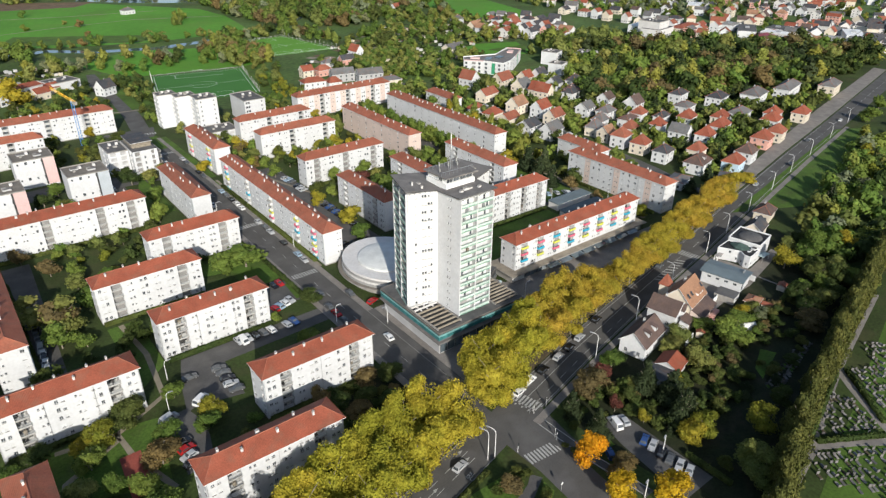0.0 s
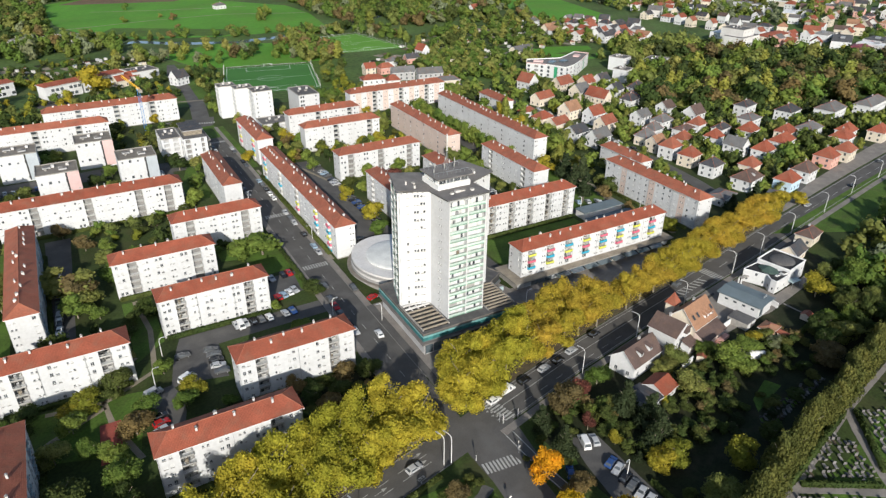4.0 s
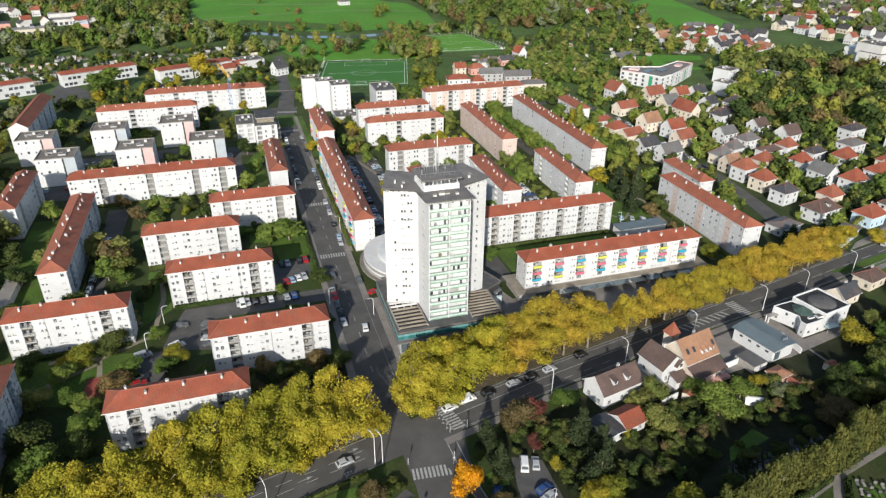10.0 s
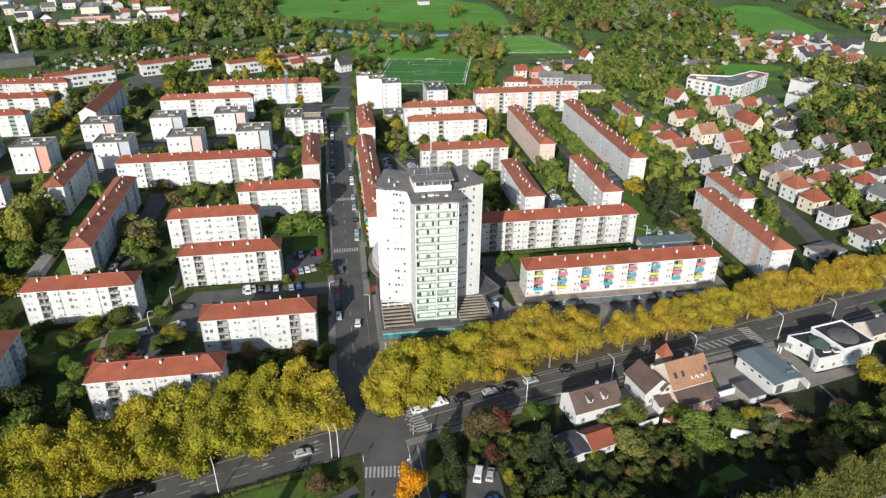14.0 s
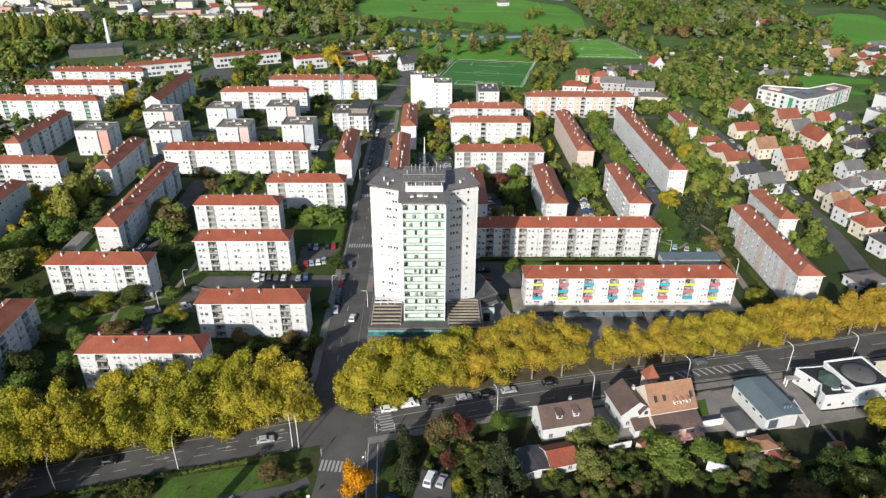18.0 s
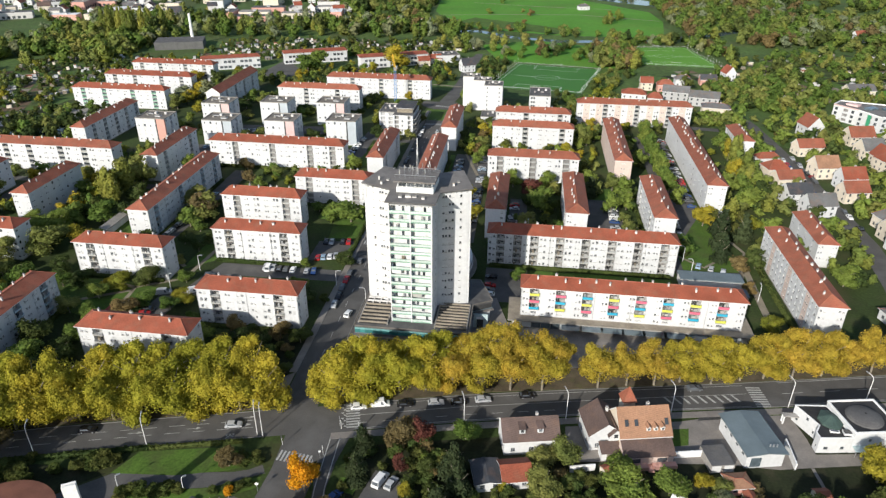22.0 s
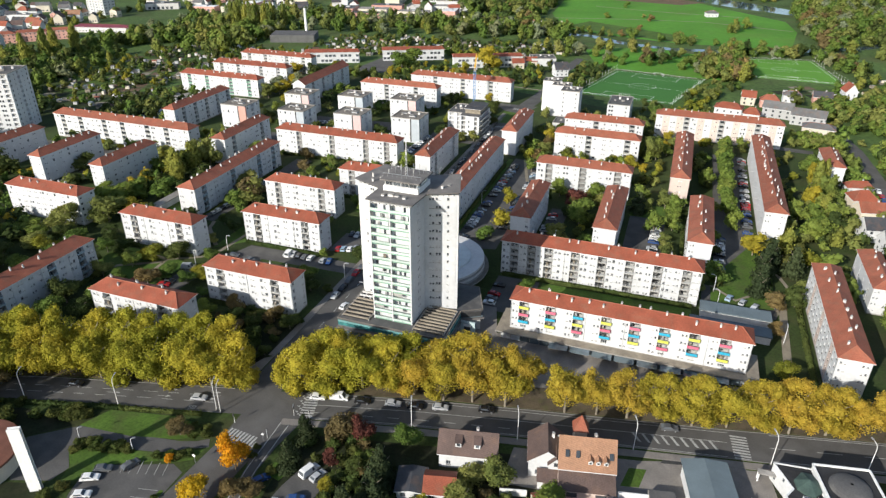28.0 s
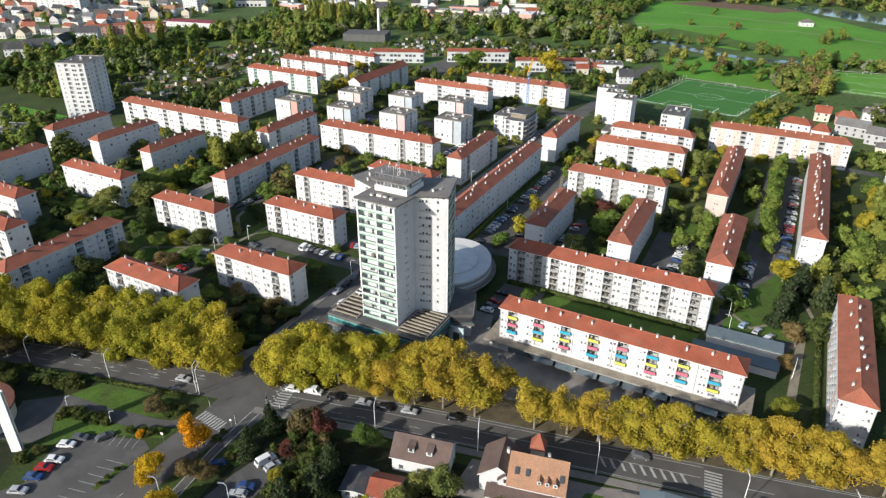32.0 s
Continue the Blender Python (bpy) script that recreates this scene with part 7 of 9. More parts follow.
plant('dark', 81, 126, 6, 5)
plant('yellow', 226, 152, 7, 6)
plant('conifer', 233, 216, 9, 13)
plant('conifer', 223, 209, 9, 12)
plant('conifer', 222, 199, 8, 11)
plant('yellow', 221, 229, 11, 8)
plant('brown', 226, 191, 7, 6)
plant('green', 194, 186, 6, 4)
plant('dark', 172, 184, 5, 4)
plant('green', 146, 173, 6, 6)
plant('green', 191, 257, 9, 10)
plant('green', 191, 241, 8, 8)
plant('green', 177, 265, 8, 9)
plant('poplar', 179, 325, 7, 12)
plant('olive', 123, 313, 7, 7)
plant('brown', 122, 328, 7, 7)
plant('green', 122, 286, 7, 7)
plant('yellow', 136, 310, 7, 6)
plant('green', 144, 308, 6, 6)
plant('yellow', 158, 309, 6, 6)
plant('yellow', 168, 308, 7, 7)
plant('green', 204, 297, 8, 8)
plant('green', 260, 185, 10, 8)
plant('yellow', 97, 193, 6, 6)
plant('yellow', 122, 243, 7, 8)
plant('conifer', 110.2, 85.0, 6.4, 8.5)
plant('conifer', 110.8, 76.2, 6.6, 8.5)
plant('bush', 107.6, 81.5, 3.0, 1.8)
plant('bush', 108.4, 72.4, 3.2, 2.0)
plant('brown', 119.4, 87.0, 9.5, 10)
plant('red', 120.6, 79.0, 4.0, 5.5)
plant('green', 125.4, 83.4, 3.4, 3)
plant('dark', 127.2, 79, 5, 4.5)
plant('conifer', 133.4, 79.4, 8.5, 11)
plant('conifer', 135, 72, 9, 12)
plant('conifer', 131, 65, 9, 12)
plant('yellow', 123.2, 71.6, 4.2, 4)
plant('yellow', 145, 76, 3, 3)
plant('olive', 154, 85, 8, 6)
plant('olive', 154, 76, 9, 8)
plant('green', 173, 77, 12, 9)
plant('green', 172, 86, 7, 5)
plant('yellow', 191, 84, 5, 4)
plant('olive', 195, 83, 5, 4)
plant('silver', 194, 79, 5, 4)
plant('yellow', 232, 91, 11, 9)
plant('orange', 100.1, 70.2, 7.6, 12.0)
plant('gold', 97.6, 58.6, 7.4, 8.5)
plant('brown', 103.6, 63.5, 6.5, 5.5)
plant('gold', 107, 52, 9, 8)
plant('brown', 107.4, 65.4, 6, 4)
plant('red', 124.6, 88.0, 6.4, 9.5)
plant('yellow', 127, 60, 7, 7)
plant('green', 183, 81, 9, 7)
plant('olive', 128, 42, 10, 8)
plant('olive', 236, 77, 8, 7)
plant('green', 251, 91, 10, 10)
plant('yellow', 263, 83, 9, 9)
plant('conifer', 300, 107, 7, 13)
plant('conifer', 292, 96, 7, 12)
plant('green', 281, 94, 8, 8)
plant('green', 280, 81, 10, 8)
plant('green', 238, 68, 11, 8)
plant('green', 329, 102, 10, 8)
plant('yellow', 299, 144, 8, 5)
plant('conifer', 266, 154, 8, 8)
plant('green', 398, 126, 12, 10)
plant('green', 451, 153, 12, 10)
plant('green', 486, 161, 10, 9)
plant('dark', -87, 212, 9, 8)
plant('dark', -96, 199, 8, 7)
plant('dark', -117, 193, 12, 12)
plant('poplar', -31, 214, 7, 13)
plant('poplar', -36, 224, 6, 11)
plant('green', -38, 185, 11, 9)
plant('green', -37, 193, 9, 8)
plant('green', -38, 175, 11, 9)
plant('green', -56, 145, 9, 6)
plant('green', -48, 149, 8, 6)
plant('dark', -36, 150, 7, 6)
plant('yellow', -31, 138, 8, 7)
plant('green', -26, 147, 9, 7)
plant('green', -11, 147, 6, 6)
plant('dark', 3, 114, 9, 9)
plant('green', 9, 131, 5, 4)
plant('green', 33, 138, 6, 5)
plant('conifer', 176, 255, 9, 10)
plant('olive', 187, 262, 9, 9)
plant('green', 184, 236, 9, 10)
plant('green', 214, 250, 7, 9)
plant('conifer', 226, 220, 11, 13)
plant('green', 240, 266, 10, 10)
plant('yellow', 247, 287, 8, 10)
plant('green', 244, 254, 10, 9)
plant('yellow', 240, 226, 8, 7)
plant('yellow', 251, 313, 7, 12)
plant('brown', 225, 174, 5, 5)
plant('yellow', 125, 221, 10, 8)
plant('green', 121, 207, 8, 6)
plant('red', 149, 253, 10, 8)
plant('green', 144, 222, 4, 4)
plant('brown', 120, 305, 6, 6)
plant('green', 124, 302, 6, 6)
plant('dark', 102, 309, 8, 6)
plant('green', 62, 269, 7, 8)
plant('dark', 72, 254, 7, 7)
plant('olive', 6, 215, 10, 9)
plant('brown', 38, 376, 8, 7)
plant('yellow', 66, 404, 5, 5)
plant('yellow', 37, 486, 14, 14)
plant('green', -24, 469, 14, 12)
plant('red', -84, 464, 8, 7)
plant('green', -63, 461, 6, 8)
plant('yellow', -69, 401, 8, 5)
plant('poplar', 170, 325, 8, 12)
plant('olive', 142, 312, 7, 6)
plant('green', 135, 92, 8, 6)
for kind, x, y, w, h in (('poplar', 252.2, 309, 7, 15), ('poplar', 255.8, 314, 6, 14), ('poplar', 251.0, 275, 5.5, 12), ('green', 247.0, 268, 9, 9), ('green', 245, 252, 11, 9), ('dark', 254, 262, 9, 9), ('brown', 289, 356, 5, 5), ('yellow', 291, 309, 5, 6), ('green', 288.6, 348, 5, 5)):
    plant(kind, x, y, w, h, clear=0.05)
plant('brown', 79.8, 75.6, 5.2, 4.6)
plant('brown', 21, 72.4, 8, 7.5)
plant('orange', 83.2, 67.4, 2.6, 2.4, clear=0.0)
plant('orange', 59.0, 56.5, 2.4, 1.8, clear=0.0)

for x, y, w in ((50.5, 72.1, 5), (48.0, 70.8, 4), (44.5, 70.0, 4.5), (40.0, 68.4, 3.5), (46.0, 73.0, 3.5), (52.6, 73.6, 3), (83.4, 76.6, 3.4), (86.4, 77.4, 3.2), (85.0, 79.2, 3.0), (77.4, 77.6, 3.0), (82.0, 78.8, 3.0), (59.4, 62.4, 3.5), (58.6, 64.6, 3.4), (60.8, 65.2, 3.4), (63.0, 65.2, 4.2),
                (65.8, 65.6, 3.6), (68.6, 66.2, 4.4), (71.4, 66.6, 3.4), (62.2, 60.4, 3.2), (63.6, 57.6, 3.2), (79.4, 67.4, 2.6), (82.6, 68.4, 3.2), (84.6, 69.2, 3.4), (86.4, 70.6, 2.8), (60, 47.4, 5), (62, 44, 5), (64.5, 48.5, 4), (56, 46, 4.5), (66.0, 52.2, 3.6), (63, 40, 5), (87.4, 52, 1.8), (87.4, 54.4, 1.6), (87.3, 57, 1.8),
                (32, 71, 3.5), (28, 66, 5), (22, 64, 5.5), (33, 65.5, 5), (16, 61, 6), (36, 63.6, 4.5), (101.0, 75.4, 2.6), (100.6, 78.2, 2.2)):
    plant("bush", x, y, w, w * 0.62, clear=0.0)
for kind, x, y, w, h in (("olive", -31, 169, 13, 11), ("yellow", -22, 176, 9, 8), ("olive", -41, 157, 11, 10), ("poplar", -34.5, 216, 9, 15), ("poplar", -32.2, 226, 9, 15), ("olive", -29.4, 235, 10, 14), ("brown", 13, 208, 10, 10), ("yellow", 43, 486, 17, 17), ("green", -21, 478, 17, 14),
                         ("silver", -69, 389, 9, 11), ("olive", -37, 236, 10, 12), ("poplar", 232, 232, 8, 12), ("green", 244, 250, 11, 10), ("poplar", 256, 296, 7, 13), ("green", 252, 334, 9, 9), ("green", 253, 270, 11, 10), ("green", 154, 234, 11, 11), ("dark", 163, 240, 10, 11), ("green", 157, 262, 8, 9),
                         ("yellow", 123, 330, 9, 9), ("olive", 176, 322, 8, 13)):
    plant(kind, x, y, w, h, clear=0.05)
# the row of trees between the two long eastern blocks
for i in range(23):
    plant("green", 212.2 + RNG.uniform(-0.4, 0.4), 262 + 3.8 * i, 7.4, 10.0 + RNG.uniform(-0.6, 0.6))
# clipped conifers along the cemetery
HEDGE = [(108, 30.5), (125.8, 36.9), (137.4, 41.1), (152.6, 45.5), (178.2, 51.9), (207, 58.4), (240, 66.1), (278, 75)]
for i in range(56):
    x = 109 + 3.0 * i
    plant("thuja", x + RNG.uniform(-0.5, 0.5), line_at(HEDGE, x) + RNG.uniform(-0.8, 0.8), RNG.uniform(6.5, 9.0), 12.6 + RNG.uniform(-2.2, 1.8), clear=0.0)



def on_road(x, y):
    return any(inside(x, y, p) for p in ROADS) or any(inside(x, y, p) for p in LOTS)


def scatter(n, poly, kinds, widths, tall, gap=0.45, clear=0.35):
    xs, ys = [p[0] for p in poly], [p[1] for p in poly]
    done = tries = 0
    while done < n and tries < n * 12:
        tries += 1
        x, y = RNG.uniform(min(xs), max(xs)), RNG.uniform(min(ys), max(ys))
        w = RNG.uniform(*widths)
        if inside(x, y, poly) and not on_road(x, y) and all((x - a) ** 2 + (y - b) ** 2 > (gap * (w + c)) ** 2 for a, b, c in PLANTED):
            if plant(RNG.choice(kinds), x, y, w, w * RNG.uniform(*tall), clear=clear):
                done += 1


scatter(30, [(110, 88), (124, 92), (140, 74), (165, 86), (190, 84), (204, 86), (205, 77), (188, 73), (165, 71), (150, 60), (135, 60), (123, 62)], ("dark", "bush", "dark", "bush", "dark", "conifer", "brown", "green"), (3.0, 5.4), (0.55, 0.85))
scatter(24, [(150, 60), (166, 58), (200, 63), (222, 73), (222, 80), (205, 77), (188, 72), (165, 70)], ("bush", "dark", "dark", "bush", "conifer", "dark"), (2.8, 5.0), (0.5, 0.8), 0.36)
for kind, x, y, w, h in (("yellow", 144.5, 51.6, 8, 8), ("olive", 131, 46, 9, 9), ("yellow", 131, 59.3, 7, 8), ("olive", 214.8, 70, 10, 8), ("brown", 200, 65.8, 10, 7), ("green", 251, 87.6, 12, 10), ("olive", 241, 76, 10, 8), ("bush", 196, 78, 6, 4), ("bush", 126, 50, 4, 3), ("green", 224, 73.5, 9, 8), ("dark", 158, 53.5, 6, 6), ("olive", 159.4, 87.0, 8.5, 7.5), ("dark", 212, 76, 8, 8), ("green", 220, 79, 7, 6), ("dark", 228, 78, 9, 9), ("dark", 235, 83, 9, 8), ("green", 243, 88, 9, 9), ("dark", 222, 70, 8, 9), ("dark", 232, 72, 9, 10), ("olive", 246, 97, 7, 6), ("dark", 206, 70, 7, 8), ("dark", 20.0, 45.2, 8, 21), ("dark", 12.9, 48.2, 6.5, 20), ("dark", 5.4, 51.2, 9, 21), ("dark", -3.6, 54.8, 10, 21), ("dark", -13, 58.6, 10, 20)):
    plant(kind, x, y, w, h, clear=0.0)
scatter(16, [(-99, 362), (-58, 352), (-58, 428), (-99, 428)], ("green", "dark", "olive", "yellow", "silver", "green"), (6, 10), (0.8, 1.0), 0.4)
scatter(46, [(-60, 100), (30, 122), (32, 262), (-60, 262)], ("green", "dark", "dark", "bush", "olive", "green"), (4.5, 9), (0.75, 1.0))
scatter(34, [(30, 118), (83, 118), (83, 262), (30, 262)], ("dark", "bush", "green", "dark"), (3.5, 6.5), (0.7, 0.95))
scatter(34, [(128, 192), (240, 192), (240, 262), (128, 262)], ("green", "dark", "green", "olive", "bush"), (5, 9.5), (0.8, 1.05))
scatter(30, [(96, 300), (222, 262), (222, 362), (96, 362)], ("green", "dark", "yellow", "olive"), (4.5, 8), (0.8, 1.05))
scatter(40, [(-60, 262), (84, 278), (84, 400), (-60, 400)], ("green", "dark", "olive", "dark", "bush"), (4.5, 8), (0.75, 1.0))


# clipped hedges along the pavements and the blocks
def hedge(x0, y0, x1, y1, h=1.2, w=1.1):
    r = np.random.RandomState(int(abs(x0 * 3 + y0 * 5)) % 9999)
    L = math.hypot(x1 - x0, y1 - y0)
    n = int(L * 34)
    u, a = r.rand(n), r.uniform(0, 6.28, n)
    nx, ny = -(y1 - y0) / L, (x1 - x0) / L
    off, z = (w / 2 + 0.06) * np.cos(a), h / 2 + (h / 2 + 0.05) * np.sin(a)
    c = np.stack((x0 + (x1 - x0) * u + nx * off, y0 + (y1 - y0) * u + ny * off, z), 1)
    p, q = r.normal(size=(2, n, 3)) * 0.22
    quads = np.stack((c - p, c - q, c + p, c + q), 1).reshape(-1, 3)
    box = [(x, y, z) for z in (0.0, h) for x, y in strip([(x0, y0), (x1, y1)], w)]
    tris = np.array(((0, 1, 5), (0, 5, 4), (1, 2, 6), (1, 6, 5), (2, 3, 7), (2, 7, 6), (3, 0, 4), (3, 4, 7), (4, 5, 6), (4, 6, 7)))
    tagged(new("hedge", make_mesh("hedge", np.array(box), tris, quads, LEAVES["dark"])), "clipped dark green hedge", "hedge")


for e in ((0, 62.2, 31, 71.0, 0.9, 1.2), (31, 71.0, 58, 78.2, 0.9, 1.2), (58, 78.2, 80, 83.6, 0.8, 1.0), (97.2, 200, 97.2, 290, 1.4, 1.4), (107.6, 198, 107.6, 290), (82.0, 176, 82.0, 226), (34, 171.9, 66, 171.9), (47, 130.8, 79, 130.8), (24, 202.3, 56, 202.3), (-9, 154.8, 22, 154.8), (48, 225.8, 79, 225.8), (135, 182.2, 200, 182.2),
          (3.2, 186, 3.2, 248), (-1.2, 92, -1.2, 133), (23.5, 106.8, 55, 106.8), (233.4, 150, 233.4, 201), (122.2, 46, 122.2, 58), (206, 79, 222, 83), (149, 41.6, 184, 50.5, 1.6, 1.5), (187.6, 49, 173, 33, 1.2, 1.2), (152, 40.5, 168, 31, 1.2, 1.2), (129, 264.6, 170, 264.6), (161.9, 207, 161.9, 246), (195.4, 207, 195.4, 246), (-10, 266.4, 57, 266.4), (145, 157.6, 200, 157.6)):
    hedge(*e)

scatter(26, [(57, 103), (82, 108), (82, 130), (57, 130)], ("dark", "bush", "green", "bush", "brown"), (3, 6), (0.6, 0.95), 0.32)


# ---- woods, hedges, gardens and the far town ----
def wood(n, poly, kinds, widths, tall, seed, label, leaves=170, leaf=0.135, gap=0.3):
    """A far wood: many crowns joined, one mesh for each kind of tree."""
    r = random.Random(seed)
    xs, ys = [p[0] for p in poly], [p[1] for p in poly]
    bins = {}
    made, tries = 0, 0
    spots = []
    while made < n and tries < n * 15:
        tries += 1
        x, y = r.uniform(min(xs), max(xs)), r.uniform(min(ys), max(ys))
        w = r.uniform(*widths)
        if not inside(x, y, poly) or not free(x, y, w * 0.4) or on_road(x, y) or on_road(x + 0.4 * w, y) or on_road(x - 0.4 * w, y) or any((x - a) ** 2 + (y - b) ** 2 < (gap * (w + c)) ** 2 for a, b, c in spots):
            continue
        spots.append((x, y, w))
        made += 1
        bins.setdefault(r.choice(kinds), []).append((x, y, w, w * r.uniform(*tall), r.uniform(0, 6.28), r.randrange(5)))
    for kind, trees in bins.items():
        base = [crown_arrays(kind, 400 + 7 * k + hash_of(kind), leaves, leaf, 12) for k in range(5)]
        tv, tf, qs, k = [], [], [], 0
        for x, y, w, h, a, b in trees:
            v, f, q = base[b]
            rot = np.array(((math.cos(a), math.sin(a), 0), (-math.sin(a), math.cos(a), 0), (0, 0, 1)))
            scale, move = np.array((w, w, h)), np.array((x, y, 0.3))
            tv.append(v @ rot * scale + move)
            tf.append(f + k)
            qs.append(q @ rot * scale + move)
            k += len(v)
        me = make_mesh("trees", np.concatenate(tv), np.concatenate(tf), np.concatenate(qs), LEAVES[kind])
        turns = np.array([r.uniform(-0.7, 0.4) for _ in trees], np.float32)
        tint = np.concatenate([np.full(len(v), t, np.float32) for v, t in zip(tv, turns)] + [np.full(len(q), t, np.float32) for q, t in zip(qs, turns)])
        me.attributes.new("tint", "FLOAT", "POINT").data.foreach_set("value", tint)
        tagged(new("woodland", me), label, "trees", kind="stuff")


AUTUMN = ("green", "green", "green", "olive", "olive", "silver", "dark", "dark", "poplar", "green", "olive", "green", "silver", "olive", "brown", "green")
LEAFY = ("green", "green", "green", "dark", "olive", "dark", "green", "poplar", "silver")
GARDEN = ("green", "green", "green", "poplar", "dark", "olive", "olive", "dark", "green", "poplar", "green", "olive")
SMALL = dict(leaves=140, leaf=0.15, gap=0.24)
# the large wood in the north-east and the gardens before it
wood(290, [(470, 455), (346, 290), (372, 262), (415, 246), (500, 226), (590, 215), (680, 235), (640, 290), (560, 360), (500, 420)], ("green", "dark", "dark", "olive", "dark", "green", "conifer", "brown", "poplar", "olive"), (11, 20), (0.75, 1.05), 1, "dense mixed wood in early autumn colour", 300, 0.105, 0.25)
wood(300, [(230, 480), (300, 400), (350, 380), (460, 430), (520, 560), (500, 640), (400, 620), (310, 560), (300, 520)], GARDEN, (5, 12), (0.7, 1.05), 2, "gardens and scattered autumn trees", **SMALL)
wood(70, [(268, 408), (300, 412), (332, 470), (330, 500), (292, 484), (268, 462)], GARDEN, (4, 9), (0.7, 1.05), 81, "garden trees before the sports ground", **SMALL)
wood(40, [(244, 372), (276, 370), (272, 402), (250, 392)], GARDEN, (3.5, 7), (0.7, 1.05), 82, "garden trees before the sports ground", **SMALL)
wood(380, [(310, 640), (420, 620), (520, 640), (540, 780), (420, 960), (300, 990), (295, 760)], AUTUMN, (9, 17), (0.75, 1.1), 3, "mixed river woodland in autumn colour", gap=0.25)
wood(130, [(640, 560), (760, 420), (900, 520), (700, 800), (630, 760)], AUTUMN, (9, 15), (0.8, 1.1), 13, "mixed woodland in autumn colour")
wood(520, [(246, 205), (290, 155), (430, 172), (500, 190), (520, 215), (440, 240), (380, 300), (370, 350), (320, 400), (262, 380), (246, 300)], GARDEN + ("dark", "conifer"), (3.8, 9.5), (0.7, 1.15), 31, "garden trees and hedges between the houses", **SMALL)
wood(60, [(245, 62), (330, 84), (430, 140), (420, 144), (300, 112), (250, 100)], LEAFY + ("yellow",), (7, 11), (0.8, 1.1), 32, "garden trees beside the avenue", 200, 0.14)
wood(240, [(440, 130), (620, 165), (1000, 250), (1000, 120), (560, 60), (440, 90)], LEAFY, (8, 13), (0.8, 1.1), 15, "trees along the avenue")
wood(150, [(262, 40), (300, 60), (430, 120), (440, 88), (360, 40), (280, 10)], LEAFY + ("yellow",), (7, 11), (0.8, 1.1), 16, "trees behind the cemetery", 160, 0.15)
wood(90, [(110, 86), (124, 90), (140, 76), (165, 86), (190, 84), (204, 84), (204, 76), (186, 73), (165, 71), (150, 61), (134, 61), (123, 64)], ("dark", "bush", "dark", "bush", "dark", "brown"), (2.5, 4.5), (0.6, 0.9), 36, "dense undergrowth of shrubs and small trees", 420, 0.11, 0.2)
# round the sports ground and along the river
wood(34, [(60, 560), (100, 565), (140, 545), (205, 530), (215, 600), (170, 622), (120, 632), (60, 640)], AUTUMN, (7, 12), (0.8, 1.1), 4, "trees between the pitch and the river", 200, 0.14)
wood(70, [(-60, 640), (40, 645), (80, 655), (60, 700), (-80, 690)], AUTUMN, (8, 13), (0.8, 1.1), 41, "trees along the river")
wood(22, [(60, 672), (120, 668), (170, 652), (260, 655), (240, 664), (120, 682), (80, 690)], AUTUMN, (6, 11), (0.8, 1.1), 42, "trees along the river bank")
wood(60, [(205, 520), (226, 520), (228, 545), (226, 612), (288, 626), (312, 560), (330, 600), (300, 650), (230, 640), (210, 570)], AUTUMN, (7, 12), (0.8, 1.1), 14, "trees round the sports ground", 160, 0.15)
wood(44, [(100, 405), (116, 405), (116, 440), (134, 528), (110, 535), (106, 470)], ("green", "dark", "olive", "bush"), (4, 7), (0.8, 1.1), 43, "trees beside the pitch", 160, 0.15)
wood(60, [(163, 376), (210, 380), (204, 410), (210, 470), (232, 500), (208, 510), (186, 432), (163, 430)], ("green", "dark", "olive", "yellow"), (4, 8), (0.8, 1.1), 44, "trees beside the pitch", 160, 0.15)
wood(5, [(100, 720), (270, 690), (280, 800), (180, 930), (80, 900)], ("green", "olive", "brown"), (6, 10), (0.7, 0.9), 45, "lone trees in the meadow")
wood(4, [(210, 700), (222, 700), (250, 790), (238, 790)], ("green", "poplar", "olive"), (7, 12), (0.9, 1.3), 47, "row of tall trees in the meadow")
# west and north-west
ALLOTMENTS = [(-228, 300), (-160, 300), (-155, 345), (-165, 362), (-150, 440), (-120, 482), (-60, 512), (-20, 540), (60, 545), (106, 592), (40, 612), (-77, 600), (-150, 572), (-200, 535), (-255, 470), (-246, 380)]
wood(300, [(-60, 760), (25, 730), (20, 970), (100, 1040), (-120, 1040), (-200, 900)], AUTUMN, (10, 16), (0.8, 1.1), 5, "mixed woodland beyond the gardens")
wood(140, [(-320, 565), (-190, 592), (-100, 604), (70, 628), (60, 660), (-60, 678), (-200, 680), (-330, 655)], LEAFY + ("poplar", "silver", "olive"), (9, 15), (0.8, 1.25), 6, "belt of willows and poplars", gap=0.25)
wood(190, [(-330, 262), (-190, 262), (-172, 288), (-225, 302), (-250, 370), (-330, 430), (-390, 380)], LEAFY + ("dark",), (8, 13), (0.8, 1.1), 7, "dark wood behind the estate", gap=0.25)
wood(80, [(-330, 430), (-300, 430), (-260, 500), (-200, 530), (-190, 590), (-330, 560)], LEAFY, (8, 13), (0.8, 1.1), 71, "wood beyond the allotments", gap=0.25)
wood(80, [(-152, 262), (-104, 262), (-94, 280), (-94, 340), (-150, 345), (-152, 316)], ("green", "dark", "olive"), (5, 9), (0.8, 1.1), 8, "trees round the pond", 200, 0.14)
wood(150, [(-80, 445), (-115, 470), (-60, 500), (-10, 535), (10, 545), (60, 530), (90, 540), (90, 450), (20, 425), (-40, 430)], ("green", "olive", "yellow", "dark", "bush"), (4, 8), (0.7, 1.0), 9, "trees and shrubs round the school", 200, 0.14)
